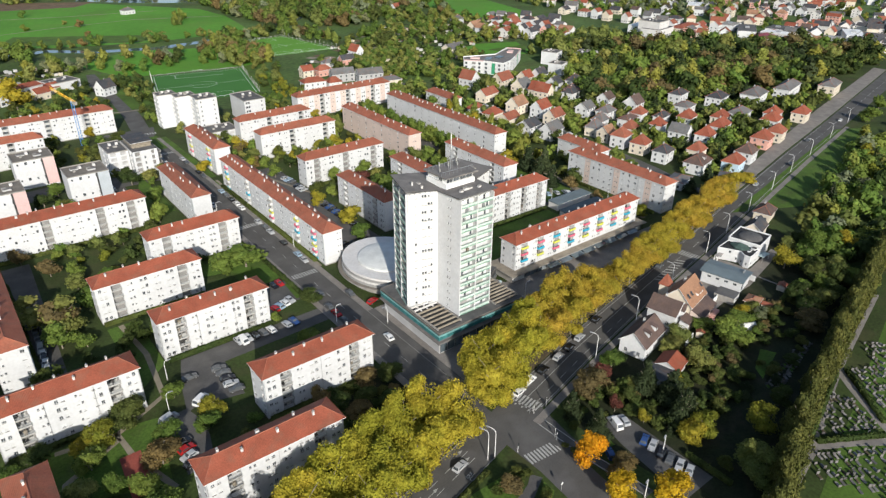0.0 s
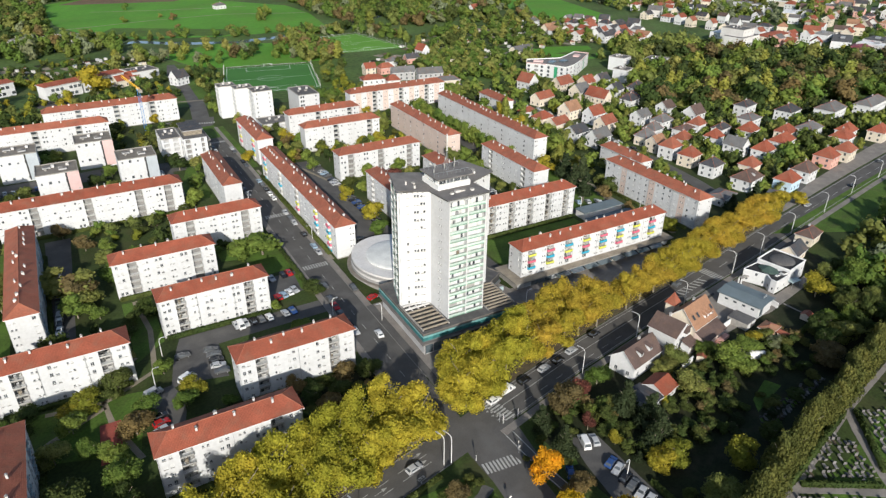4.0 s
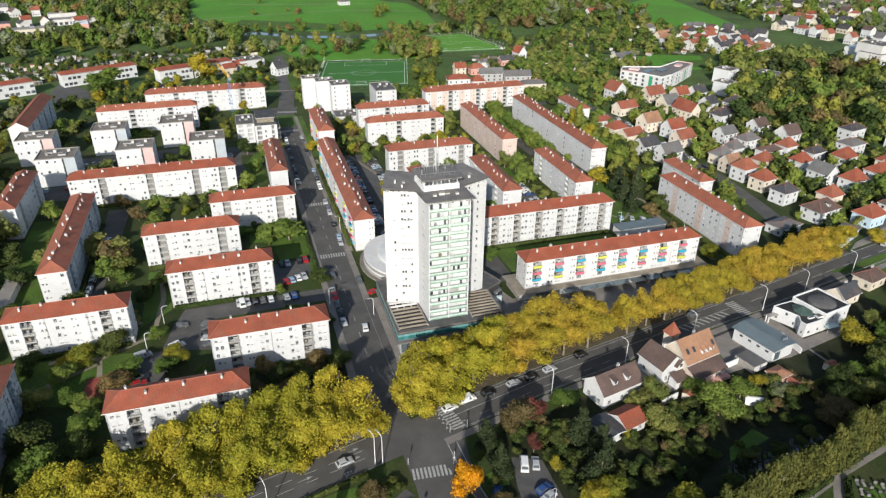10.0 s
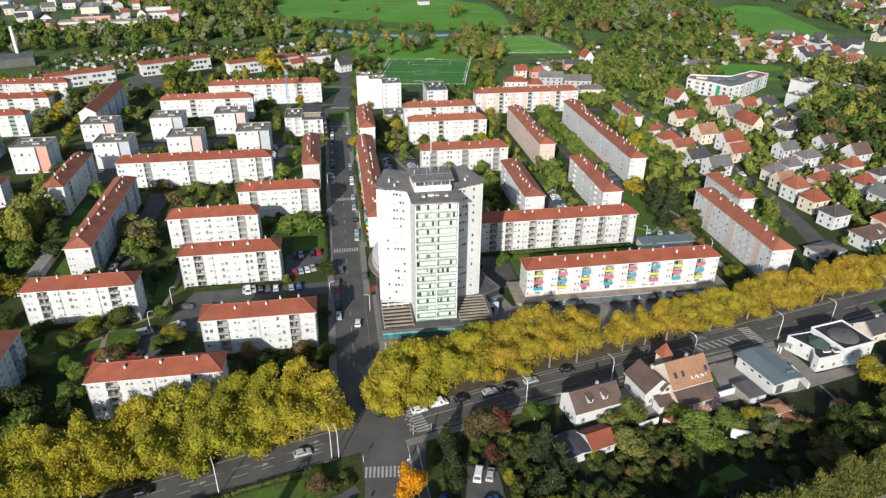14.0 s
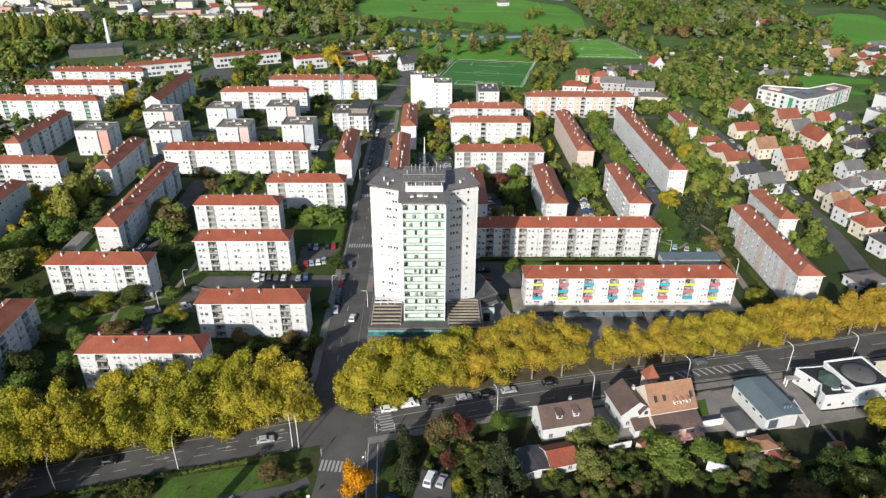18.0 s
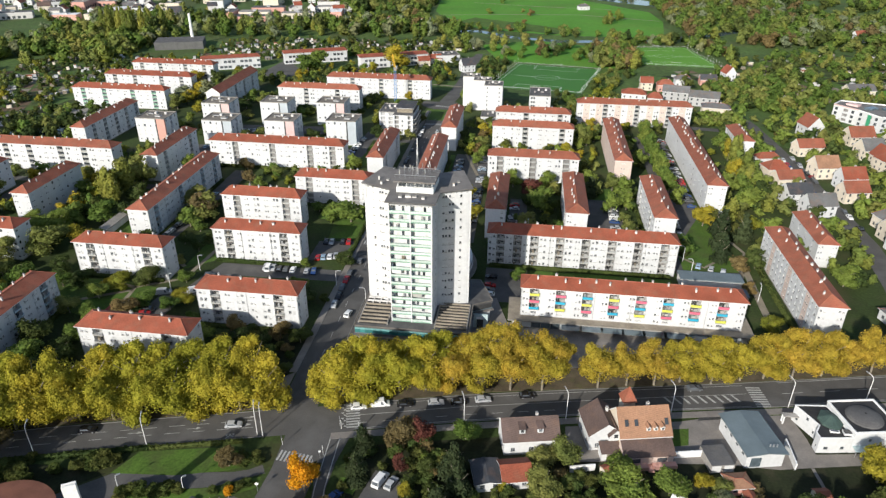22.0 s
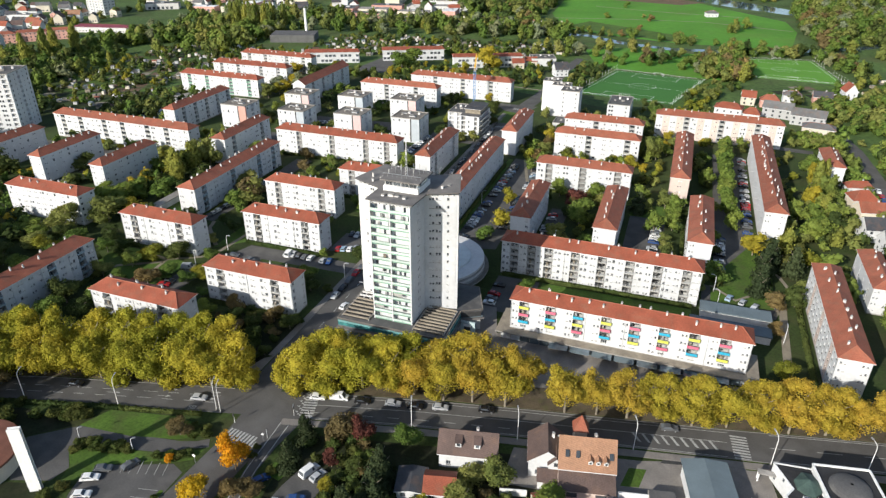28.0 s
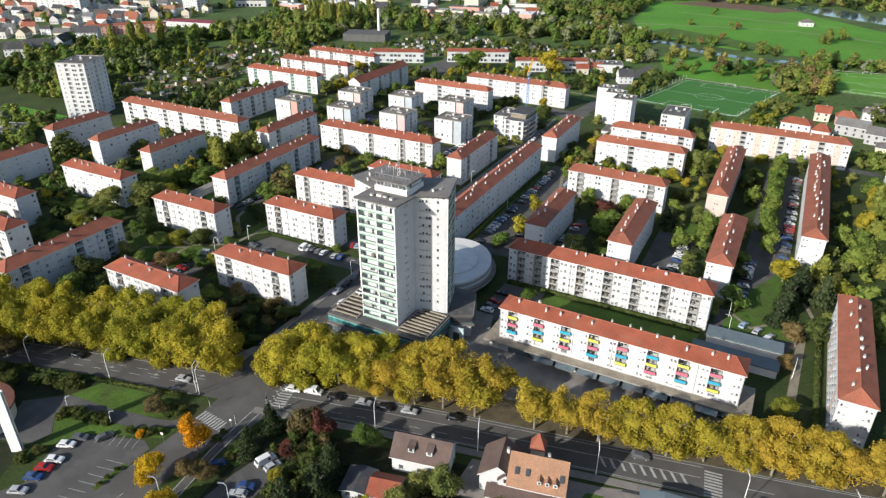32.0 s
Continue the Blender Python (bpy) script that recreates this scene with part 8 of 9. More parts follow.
wood(130, [(-240, 90), (-150, 95), (-140, 180), (-178, 236), (-240, 200)], LEAFY, (7, 11), (0.8, 1.1), 12, "trees at the edge of the estate")
wood(560, ALLOTMENTS, ("green", "dark", "olive", "bush", "dark", "yellow"), (2.2, 6.5), (0.7, 1.0), 72, "hedges and fruit trees of the allotments", **SMALL)
wood(150, [(-110, 672), (60, 665), (70, 735), (-40, 755), (-160, 740)], ("green", "dark", "olive", "bush"), (3, 6), (0.7, 1.0), 73, "hedges and fruit trees of the allotments", **SMALL)
wood(120, [(-420, 640), (-160, 680), (-200, 860), (-700, 860), (-760, 560), (-420, 400)], LEAFY, (7, 12), (0.8, 1.1), 74, "trees between the far houses")
wood(130, [(600, 560), (640, 420), (720, 330), (820, 300), (1150, 400), (1000, 620), (800, 800)], LEAFY, (7, 12), (0.8, 1.1), 75, "trees between the far houses")
wood(260, [(300, 990), (700, 800), (900, 560), (1100, 600), (900, 1000), (500, 1150)], AUTUMN, (11, 17), (0.8, 1.1), 10, "distant woodland")
wood(160, [(20, 990), (300, 1000), (330, 1250), (-100, 1250), (-120, 1050)], AUTUMN, (12, 18), (0.8, 1.1), 11, "distant woodland")
wood(120, [(-330, 300), (-236, 300), (-250, 380), (-262, 440), (-330, 430)], ("green", "dark", "olive", "green", "poplar"), (6, 11), (0.8, 1.1), 76, "dense trees between pond and allotments", 130, 0.17, 0.22)
wood(60, [(-300, 440), (-200, 470), (-130, 560), (-190, 590), (-300, 560)], ("green", "olive", "poplar", "green"), (9, 17), (0.8, 1.1), 77, "tall trees behind the allotments", 200, 0.14, 0.25)
wood(40, [(196, 512), (232, 512), (236, 540), (226, 620), (205, 600)], ("olive", "green", "poplar", "brown"), (8, 12), (1.0, 1.3), 78, "tall autumn trees between the pitches", 220, 0.13, 0.22)
# between the blocks
wood(120, [(-130, 100), (-60, 118), (-35, 180), (-35, 245), (-130, 245)], ("green", "dark", "olive", "yellow"), (4, 8), (0.8, 1.0), 33, "trees and shrubs between the blocks", 200, 0.14)
wood(100, [(-75, 236), (70, 238), (82, 420), (-60, 440)], ("green", "yellow", "dark", "olive", "bush"), (3.5, 7), (0.7, 1.0), 34, "trees and shrubs between the blocks", 200, 0.14)
wood(120, [(108, 196), (240, 196), (250, 400), (108, 400)], ("green", "olive", "yellow", "dark", "bush"), (3.5, 7), (0.8, 1.1), 35, "trees and shrubs between the blocks", 200, 0.14)


def plots(poly, seed):
    """Allotment plots: small beds of grass, soil and vegetables laid side by side."""
    r = random.Random(seed)
    s = Shape()
    xs, ys = [p[0] for p in poly], [p[1] for p in poly]
    ca, sa = math.cos(radians(22)), math.sin(radians(22))
    for i in range(-40, 40):
        for j in range(-40, 40):
            x, y = sum(xs) / len(xs) + i * 9 * ca - j * 12 * sa, sum(ys) / len(ys) + i * 9 * sa + j * 12 * ca
            if inside(x, y, poly) and free(x, y, 6):
                w, d = r.uniform(3.2, 4.2), r.uniform(4.0, 5.6)
                pts = [(x + u * w * ca - v * d * sa, y + u * w * sa + v * d * ca, r.choice((0.03, 0.034))) for u, v in ((-1, -1), (1, -1), (1, 1), (-1, 1))]
                pts = [(q[0], q[1], pts[0][2]) for q in pts]
                s.face(pts, r.choice((LAWN, GRASS, SOIL, SOIL_AND_SHADE, SAND, LAWN)))
    tagged(new("allotment_plots", s.mesh("allotment_plots")), "patchwork of allotment beds and lawns", "allotments", kind="stuff")


plots(ALLOTMENTS, 1)
plots([(-110, 672), (60, 665), (70, 735), (-40, 755), (-160, 740)], 2)
plots([(240, 500), (330, 430), (480, 480), (500, 620), (380, 600)], 3)
for k in range(14):
    plant("poplar", -262 + 9 * (k % 7) + RNG.uniform(-3, 3), 575 + 18 * (k // 7) + RNG.uniform(-6, 6), 8, 24, fine=False)
for x, y in ((-298, 367), (-304, 392), (-308, 404), (-304, 422), (-290, 378)):
    plant("poplar", x, y, 9, 24, fine=False)


def shed_mesh(k):
    key = ("shed", k)
    if key not in KEPT:
        s = Shape()
        w, d, h = 2.6 + 0.5 * (k % 3), 2.2 + 0.4 * (k % 2), 2.0
        wall = (RENDER_AGED, CREAM, BARK, GREYWALL)[k % 4]
        top = (TILE_OLD, FELT, ZINC, GRAVEL)[(k * 3 + 1) % 4]
        s.box(-w / 2, -d / 2, 0, w / 2, d / 2, h, wall)
        for y0, y1 in ((-d / 2 - 0.2, 0), (d / 2 + 0.2, 0)):
            pts = [(-w / 2 - 0.2, y0, h - 0.05), (w / 2 + 0.2, y0, h - 0.05), (w / 2 + 0.2, y1, h + 0.7), (-w / 2 - 0.2, y1, h + 0.7)]
            s.face(pts if y0 < 0 else pts[::-1], top)
        s.box(-0.4, -d / 2 - 0.03, 0, 0.4, -d / 2, 1.8, DARK)
        KEPT[key] = s.mesh("garden_shed")
    return KEPT[key]


def sheds(n, poly, seed):
    r = random.Random(seed)
    xs, ys = [p[0] for p in poly], [p[1] for p in poly]
    for _ in range(n * 4):
        x, y = r.uniform(min(xs), max(xs)), r.uniform(min(ys), max(ys))
        if n and inside(x, y, poly) and free(x, y, 3):
            n -= 1
            ob = new("garden_shed", shed_mesh(r.randrange(8)))
            ob.matrix_basis = pose(x, y, 0, 0, 0, r.choice((20, 25, 110, 115, 200)))
            tagged(ob, "small allotment shed among garden plots", "shed", "allotment sheds")


sheds(45, ALLOTMENTS, 1)
sheds(36, [(-110, 672), (60, 665), (70, 735), (-40, 755), (-160, 740)], 2)
sheds(30, [(240, 500), (330, 430), (480, 480), (500, 620), (380, 600)], 3)


def town(n, poly, seed, roofs, big=0.15, white=0.7):
    """Houses and halls of the far town, each a thing of walls and a roof."""
    r = random.Random(seed)
    xs, ys = [p[0] for p in poly], [p[1] for p in poly]
    tries = 0
    while n and tries < 4000:
        tries += 1
        x, y = r.uniform(min(xs), max(xs)), r.uniform(min(ys), max(ys))
        if not inside(x, y, poly) or not free(x, y, 9):
            continue
        n -= 1
        wall = RENDER if r.random() < white else r.choice((CREAM, SALMON, RENDER_AGED))
        turn = r.choice((12, 14, 100, 30))
        if r.random() < big:
            w, d, h = r.uniform(22, 45), r.uniform(14, 22), r.uniform(5, 9)
            TAKEN.append((x - w / 2, y - d / 2, x + w / 2, y + d / 2))
            root = thing("warehouse", "low white flat-roofed commercial hall", "warehouse", pose(x, y, 0, 0, 0, turn), "halls of the far town")
            s = Shape()
            facade(s, (-w / 2, -d / 2), (1, 0), w, h, [(3 + 5 * i, 6 + 5 * i, 0.4, 3.2, 0.2, GLASS) for i in range(int(w / 5) - 1)], wall)
            s.box(-w / 2, -d / 2 + 0.3, 0, w / 2, d / 2, h, wall, r.choice((GRAVEL, FELT, WHITE)))
            part("wall", s, root)
            b = Shape()
            b.box(-2, -2, h, 2, 2, h + 1.4, METAL)
            part("roof_unit", b, root)
        else:
            house(x, y, r.uniform(9, 14), r.uniform(8, 10), r.uniform(5, 8), r.choice(roofs), wall, turn, r.uniform(2.5, 4), r.random() < 0.55, chim=False)


town(95, [(600, 560), (640, 420), (720, 330), (820, 300), (1150, 400), (1000, 620), (800, 800)], 21, (OR, BR, SL, SL, SA, GY), 0.05, 0.55)
town(20, [(560, 440), (640, 320), (720, 250), (740, 330), (620, 450)], 22, (OR, BR, GY), 0.5)
town(20, [(455, 500), (500, 450), (530, 520), (500, 560)], 25, (OR, BR, SL), 0.0)
town(34, [(-420, 660), (-180, 680), (-60, 740), (-60, 800), (-300, 880), (-600, 800)], 23, (SL, GY, BR), 0.7, 0.35)
town(44, [(-420, 430), (-440, 560), (-620, 560), (-700, 400), (-520, 370)], 24, (SL, BR, GY), 0.12, 0.5)
for x, y, t in ((-374, 333, 40), (-369, 349, 40), (-374, 374, 120), (-391, 412, 30)):
    house(x, y, 22, 10, 8, SL, None, t, 4.5, True, label="white terrace with a steep dark slate roof")
for x, y in ((-408, 437), (-392, 456), (-377, 474)):
    house(x, y, 26, 10, 8, BR, SALMON, 40, 2.0, False, label="long salmon brick block with a low roof", chim=False)
house(-367, 519, 60, 18, 5, mat("purple_sheet_roof", (0.22, 0.05, 0.07), 0.6, (0.2, 0.1), (2, 0.08)), RENDER_AGED, 13, 1.5, False, label="long hall with a dark purple roof", chim=False)
house(628, 404, 40, 16, 6, OR, CREAM, 12, 2.0, False, label="long hall with an orange roof", chim=False)
house(656, 330, 56, 18, 6, mat("purple_sheet_roof", (0.22, 0.05, 0.07)), CREAM, 12, 2.0, False, label="long hall with a dark purple roof", chim=False)
house(622, 282, 60, 16, 6, OR, CREAM, 12, 2.5, False, label="long hall with an orange tiled roof", chim=False)
flat_block(690, 250, 740, 275, 7, 2, label="wide grey flat-roofed hall", south="bwbw", turn=12, category="warehouse")
flat_block(572, 398, 592, 420, 15, 4, wall=RENDER_AGED, label="tall pale angular church with slit windows", south="nnn", turn=10, category="church")
house(207, 844, 14, 9, 4, GY, None, 20, 2.5, label="white farmhouse with a grey roof")
house(460, 677, 14, 10, 6, BR, None, 20, 4, True, label="white gabled house among trees")
house(471, 578, 16, 9, 5, GY, None, 20, 3, label="white house with a grey roof")
house(97, 494, 11, 9, 5.5, SL, None, 30, 4, True, label="white gabled house with a dark slate roof")
house(68, 520, 10, 8, 4, OR, CREAM, 25, 2.5, True, label="small cream house with an orange roof")
house(60, 508, 10, 9, 4.5, OR, CREAM, 25, 2.5, True, label="small cream house with an orange roof")
flat_block(66, 520, 86, 536, 6, 1, label="pale rounded sports hall", south="bb", turn=20, category="hall")
flat_block(-640, 515, -550, 530, 26, 9, label="long white apartment slab in the distance", south="bwbwbwbwbw", turn=8)
flat_block(-470, 600, -440, 615, 30, 10, label="white high-rise in the distance", south="bwbwbw", turn=-10)
flat_block(-196, 190, -172, 206, 5, 1, label="pale low hall beside the playing field", south="bb", turn=20, category="hall")
ground_piece("lake", [(180, 985), (230, 935), (300, 885), (330, 900), (260, 980), (200, 1020)], 0.06, WATER, "distant lake between trees", "water")


# ---- street furniture, cars and graves ----
def street_lamp(x, y, turn, h=9.0, arm=2.0):
    key = ("lamp", h, arm)
    if key not in KEPT:
        s = Shape()
        s.tube((0, 0, 0), (0, 0, h - 1.2), 0.11, WHITE, 8, 0.08)
        pts = [(0, 0, h - 1.2), (0.08 * arm, 0, h - 0.6), (0.3 * arm, 0, h - 0.15), (0.65 * arm, 0, h), (arm, 0, h)]
        for p, q in zip(pts, pts[1:]):
            s.tube(p, q, 0.07, WHITE, 6)
        KEPT[key] = s.mesh("pole")
        b = Shape()
        b.box(arm - 0.1, -0.16, h - 0.12, arm + 0.7, 0.16, h + 0.08, METAL)
        KEPT[key + ("head",)] = b.mesh("lamp_head")
        c = Shape()
        c.prism([(0.2 * math.cos(i), 0.2 * math.sin(i)) for i in (0, 1.05, 2.09, 3.14, 4.19, 5.24)], 0, 0.5, CONCRETE)
        KEPT[key + ("foot",)] = c.mesh("foot")
    root = thing("street_lamp", "tall pale street lamp with a curved arm beside the road", "street lamp", pose(x, y, 0.02, 0, 0, turn), "street lamps")
    part("pole", KEPT[key], root)
    part("lamp_head", KEPT[key + ("head",)], root)
    part("foot", KEPT[key + ("foot",)], root)


for x, y, t in ((134.0, 97.0, 110), (160.2, 102.6, 110), (188.0, 109.0, 110), (219.7, 115.4, 110), (241.0, 120.0, 110), (57, 79.0, 110), (31.5, 72.6, 110), (82.5, 86.6, 110), (84.2, 86.0, 110), (268, 126, 110), (300, 132.6, 110), (330, 139, 110), (362, 145, 110), (400, 152, 110), (440, 160, 110)):
    street_lamp(x, y, t)
for x, y, t in ((95.8, 150, 180), (95.8, 215, 180), (83, 160, 0), (83.0, 260, 0), (31, 164, 0), (27, 150, 0), (110, 240, 0), (148.5, 210, 90), (207, 196, 180), (208, 186, 180), (227, 170, 90), (103, 56, 200), (141, 134, 0), (118, 62, 200)):
    street_lamp(x, y, t, 6.5, 1.2)
for x, y, t in ((72.3, 67.3, 45), (57.2, 65.8, 45)):
    street_lamp(x, y, t, 3.8, 0.5)


def road_sign(x, y, turn, h, shape):
    root = thing("road_sign", "small pale road sign on a slim metal post", "road sign", pose(x, y, 0.02, 0, 0, turn), "road signs")
    s = Shape()
    s.tube((0, 0, 0), (0, 0, h), 0.05, METAL, 8)
    part("post", s, root)
    d = Shape()
    n = 16 if shape == "round" else 4
    rim = [(0.42 * math.cos(2 * math.pi * (i + 0.5) / n), 0.42 * math.sin(2 * math.pi * (i + 0.5) / n) + h - 0.45) for i in range(n)]
    for y0, y1 in ((-0.08, -0.05),):
        d.face([(p, y0, q) for p, q in rim], WHITE)
        d.face([(p, y1, q) for p, q in reversed(rim)], METAL)
        for (p, q), (a, b) in zip(rim, rim[1:] + rim[:1]):
            d.face(((p, y0, q), (p, y1, q), (a, y1, b), (a, y0, b)), METAL)
    part("sign_plate", d, root, "pale sign plate")


for x, y, t, h, shape in ((89.4, 69.0, 10, 3.0, "round"), (100.5, 81.0, 20, 2.6, "square"), (102.4, 92.4, 100, 3.2, "square")):
    road_sign(x, y, t, h, shape)


def traffic_light(x, y, turn):
    root = thing("traffic_light", "slim traffic light beside the crossing", "traffic light", pose(x, y, 0.02, 0, 0, turn), "traffic lights")
    if "signal" not in KEPT:
        s = Shape()
        s.tube((0, 0, 0), (0, 0, 3.0), 0.06, WHITE, 6)
        KEPT["signal"] = s.mesh("pole")
        b = Shape()
        b.box(-0.15, -0.25, 2.2, 0.15, -0.05, 3.1, DARK)
        KEPT["signal_head"] = b.mesh("signal_head")
    part("pole", KEPT["signal"], root)
    part("signal_head", KEPT["signal_head"], root)


for x, y, t in ((90, 84, 0), (101, 82, 180), (103, 91.5, 90), (100, 104.5, 0), (84.2, 99.5, 90), (107.6, 91.5, 180)):
    traffic_light(x, y, t)

PAINTS = [("white", (0.75, 0.75, 0.74)), ("silver", (0.42, 0.43, 0.44)), ("black", (0.015, 0.015, 0.017)), ("grey", (0.10, 0.105, 0.11)), ("blue", (0.03, 0.07, 0.20)), ("red", (0.38, 0.02, 0.02)), ("pale blue", (0.30, 0.40, 0.50))]


def car_meshes(i, van):
    key = ("car", i, van)
    if key not in KEPT:
        name, rgb = PAINTS[i]
        paint = mat(name.replace(" ", "_") + "_car_paint", rgb, 0.25, (0.8, 0.04), (6, 0.02), spec=0.6)
        L, W, H = (5.2, 1.95, 2.1) if van else (4.3, 1.78, 1.45)
        prof = [(-L / 2, 0.35), (-L / 2, 0.95), (-L * 0.47, 1.05), (-L * 0.42, H - 0.12), (-L * 0.36, H), (L * 0.2, H), (L * 0.34, 1.05), (L * 0.47, 0.95), (L / 2, 0.75), (L / 2, 0.35)] if van else \
               [(-L / 2, 0.35), (-L / 2, 0.8), (-L * 0.46, 0.95), (-L * 0.34, H - 0.06), (-L * 0.26, H), (L * 0.05, H), (L * 0.2, 0.98), (L * 0.42, 0.86), (L / 2, 0.68), (L / 2, 0.35)]
        s = Shape()
        n = len(prof)
        y_at = lambda z: W / 2 - (0.16 * max(0.0, z - 0.9) / (H - 0.9))
        a = [(x, -y_at(z), z) for x, z in prof]
        b = [(x, y_at(z), z) for x, z in prof]
        s.face(a, paint)
        s.face(b[::-1], paint)
        for j in range(n):
            k = (j + 1) % n
            s.face((a[k], a[j], b[j], b[k]), paint)
        KEPT[key] = s.mesh("body")
        for wx in (-L * 0.31, L * 0.31):
            for wy in (-W / 2 + 0.08, W / 2 - 0.08):
                s.tube((wx, wy - 0.1, 0.31), (wx, wy + 0.1, 0.31), 0.31, DARK, 8)
        KEPT[key + ("far",)] = s.mesh("body")
        g = Shape()
        lo, hi = 0.98, H - 0.1
        xs = (-L * 0.36, L * 0.2) if van else (-L * 0.36, L * 0.14)
        for sgn in (-1, 1):
            q = [(xs[0], sgn * (y_at(lo) + 0.012), lo), (xs[1] + 0.05, sgn * (y_at(lo) + 0.012), lo), (xs[1] - 0.5, sgn * (y_at(hi) + 0.012), hi), (xs[0] + 0.25, sgn * (y_at(hi) + 0.012), hi)]
            if van:
                q[0], q[3] = (L * 0.05, *q[0][1:]), (L * 0.05, *q[3][1:])
            g.face(q if sgn < 0 else q[::-1], GLASS)
        p1, p2 = (prof[5], prof[6])
        for (xa, za), (xb, zb), e in ((p1, p2, 0.02), (prof[3], prof[2], 0.02)):
            d = 1 if xb > xa else -1
            q = [(xa + d * 0.05, -y_at(za) + 0.12, za - 0.04 + e), (xb - d * 0.03, -y_at(zb) + 0.12, zb + 0.03 + e), (xb - d * 0.03, y_at(zb) - 0.12, zb + 0.03 + e), (xa + d * 0.05, y_at(za) - 0.12, za - 0.04 + e)]
            q = [(x + d * 0.03, y, z) for x, y, z in q]
            g.face(q, GLASS)
        KEPT[key + ("glass",)] = g.mesh("windows")
        w = Shape()
        w.tube((0, -0.1, 0.31), (0, 0.1, 0.31), 0.31, DARK, 12)
        w.tube((0, -0.11, 0.31), (0, 0.11, 0.31), 0.17, METAL, 8)
        KEPT[key + ("wheel",)] = w.mesh("wheel")
        KEPT[key + ("size",)] = (L, W)
    return key


def car(x, y, turn, i=None, van=False, where="parked on asphalt"):
    i = RNG.choice((0, 0, 0, 1, 1, 1, 2, 2, 2, 3, 3, 3, 3, 4, 6, 1, 2, 5)) if i is None else i
    key = car_meshes(i, van)
    L, W = KEPT[key + ("size",)]
    root = thing("van" if van else "car", f"{PAINTS[i][0]} {'panel van' if van else 'passenger car'} {where}", "van" if van else "car", pose(x, y, 0.035, 0, 0, turn), "vans" if van else "cars")
    part("body", KEPT[key] if y < 172 else KEPT[key + ("far",)], root)
    part("glazing", KEPT[key + ("glass",)], root)
    if y < 172:
        for wx in (-L * 0.31, L * 0.31):
            for wy in (-W / 2 + 0.08, W / 2 - 0.08):
                part("wheel", KEPT[key + ("wheel",)], root, at=pose(wx, wy, 0))


def car_row(x0, y0, x1, y1, n, turn, fill=0.85, where="parked in a row"):
    for i in range(n):
        if RNG.random() < fill:
            u = (i + 0.5) / n
            car(x0 + (x1 - x0) * u + RNG.uniform(-0.15, 0.15), y0 + (y1 - y0) * u + RNG.uniform(-0.15, 0.15), turn + RNG.choice((0, 180)) + RNG.uniform(-2, 2), where=where)


car_row(5.2, 185, 7.0, 232, 17, 80)
car_row(44.6, 146.6, 44.2, 161.2, 5, 170, 0.9)
car_row(53, 168.8, 76, 168.2, 9, 95, 0.8)
car_row(25.4, 127.0, 26.2, 138, 4, 14, 0.95)
car(36.2, 160.6, 5, 3), car(26.0, 147.1, 20, 1, True), car(35.3, 149.3, 30, 0, True), car(55.2, 168.5, 95, 0, True)
car_row(112, 204, 113, 292, 30, 12, 0.75)
car_row(125, 214, 125, 292, 26, 12, 0.7)
car_row(184.5, 208, 185, 242, 12, 0, 0.8)
car_row(208.8, 205, 209.5, 240, 12, 0, 0.75)
car_row(220.3, 246, 221.0, 340, 30, 0, 0.8)
car_row(95.2, 164, 95.3, 186, 4, 90, 0.5, "parked at the kerb")
car_row(85.6, 140, 85.4, 172, 6, 90, 0.8, "parked at the kerb")
car_row(94.0, 200, 94.6, 340, 24, 90, 0.6, "parked at the kerb")
car_row(85.2, 255, 86.0, 345, 14, 90, 0.6, "parked at the kerb")
car_row(-14, 282, 52, 281, 22, 90, 0.7), car_row(-30, 292, 2, 293, 11, 90, 0.7), car_row(22, 296, 36, 297, 5, 90, 0.8), car_row(-18, 322, 20, 325, 12, 95, 0.7)
car_row(54, 286, 55, 326, 12, 0, 0.7)
car_row(-104, 184, -68, 185, 9, 60, 0.8)
car_row(279.9, 256, 279.6, 330, 13, 90, 0.6)
car_row(286.0, 262, 285.6, 322, 11, 90, 0.5)
car_row(142, 208, 142.5, 240, 8, 10, 0.5)
car_row(210, 193, 222, 188, 3, 70, 0.9)
car(219, 186, 70, 0, True)
car(98.7, 163.5, 20, 5), car(91.5, 143, 85, 0), car(87, 178.4, 90, 3)
for x, k, i in ((39.7, 0.3, 2), (150, 0.2, 2), (196, 0.2, 3), (300, 0.3, 1), (340, 0.7, 2), (385, 0.3, 3), (440, 0.6, 0)):
    (cx, cy), = lane(k, (x,))
    car(cx, cy, 12, i, where="on the avenue")
for x, y, i in ((75.5, 88.6, 1), (105.6, 99.7, 0), (117.6, 102.4, 2), (125.8, 104.1, 1), (131.8, 105.2, 2), (138.2, 107.0, 1)):
    car(x, y, 13, i, where="on the avenue")
car(111.0, 101.5, 13, 0, True, "on the avenue")
car_row(117.6, 53.0, 117.8, 68.6, 6, 22, 0.95)
car(116.6, 75.6, 70, 0, True), car(119.3, 75.0, 70, 1), car(107.2, 69.5, 60, 4)
car(70.4, 59.8, 25, 3), car(69.6, 56.6, 25, 0), car(71.6, 52.0, 25, 0), car(71.8, 49.2, 25, 5), car(72.2, 46.2, 25, 4), car(75.6, 63.0, 70, 3), car(73.0, 42.0, 25, 1)
car_row(69.5, 178.6, 78, 181, 4, 100, 0.9), car_row(69, 191.6, 80, 193, 5, 95, 0.8), car_row(136, 160, 136.4, 178, 6, 0, 0.7)
car(148.5, 128.5, 60, 0, True)
car_row(285.6, 232, 285.8, 320, 16, 90, 0.6, "parked at the kerb")
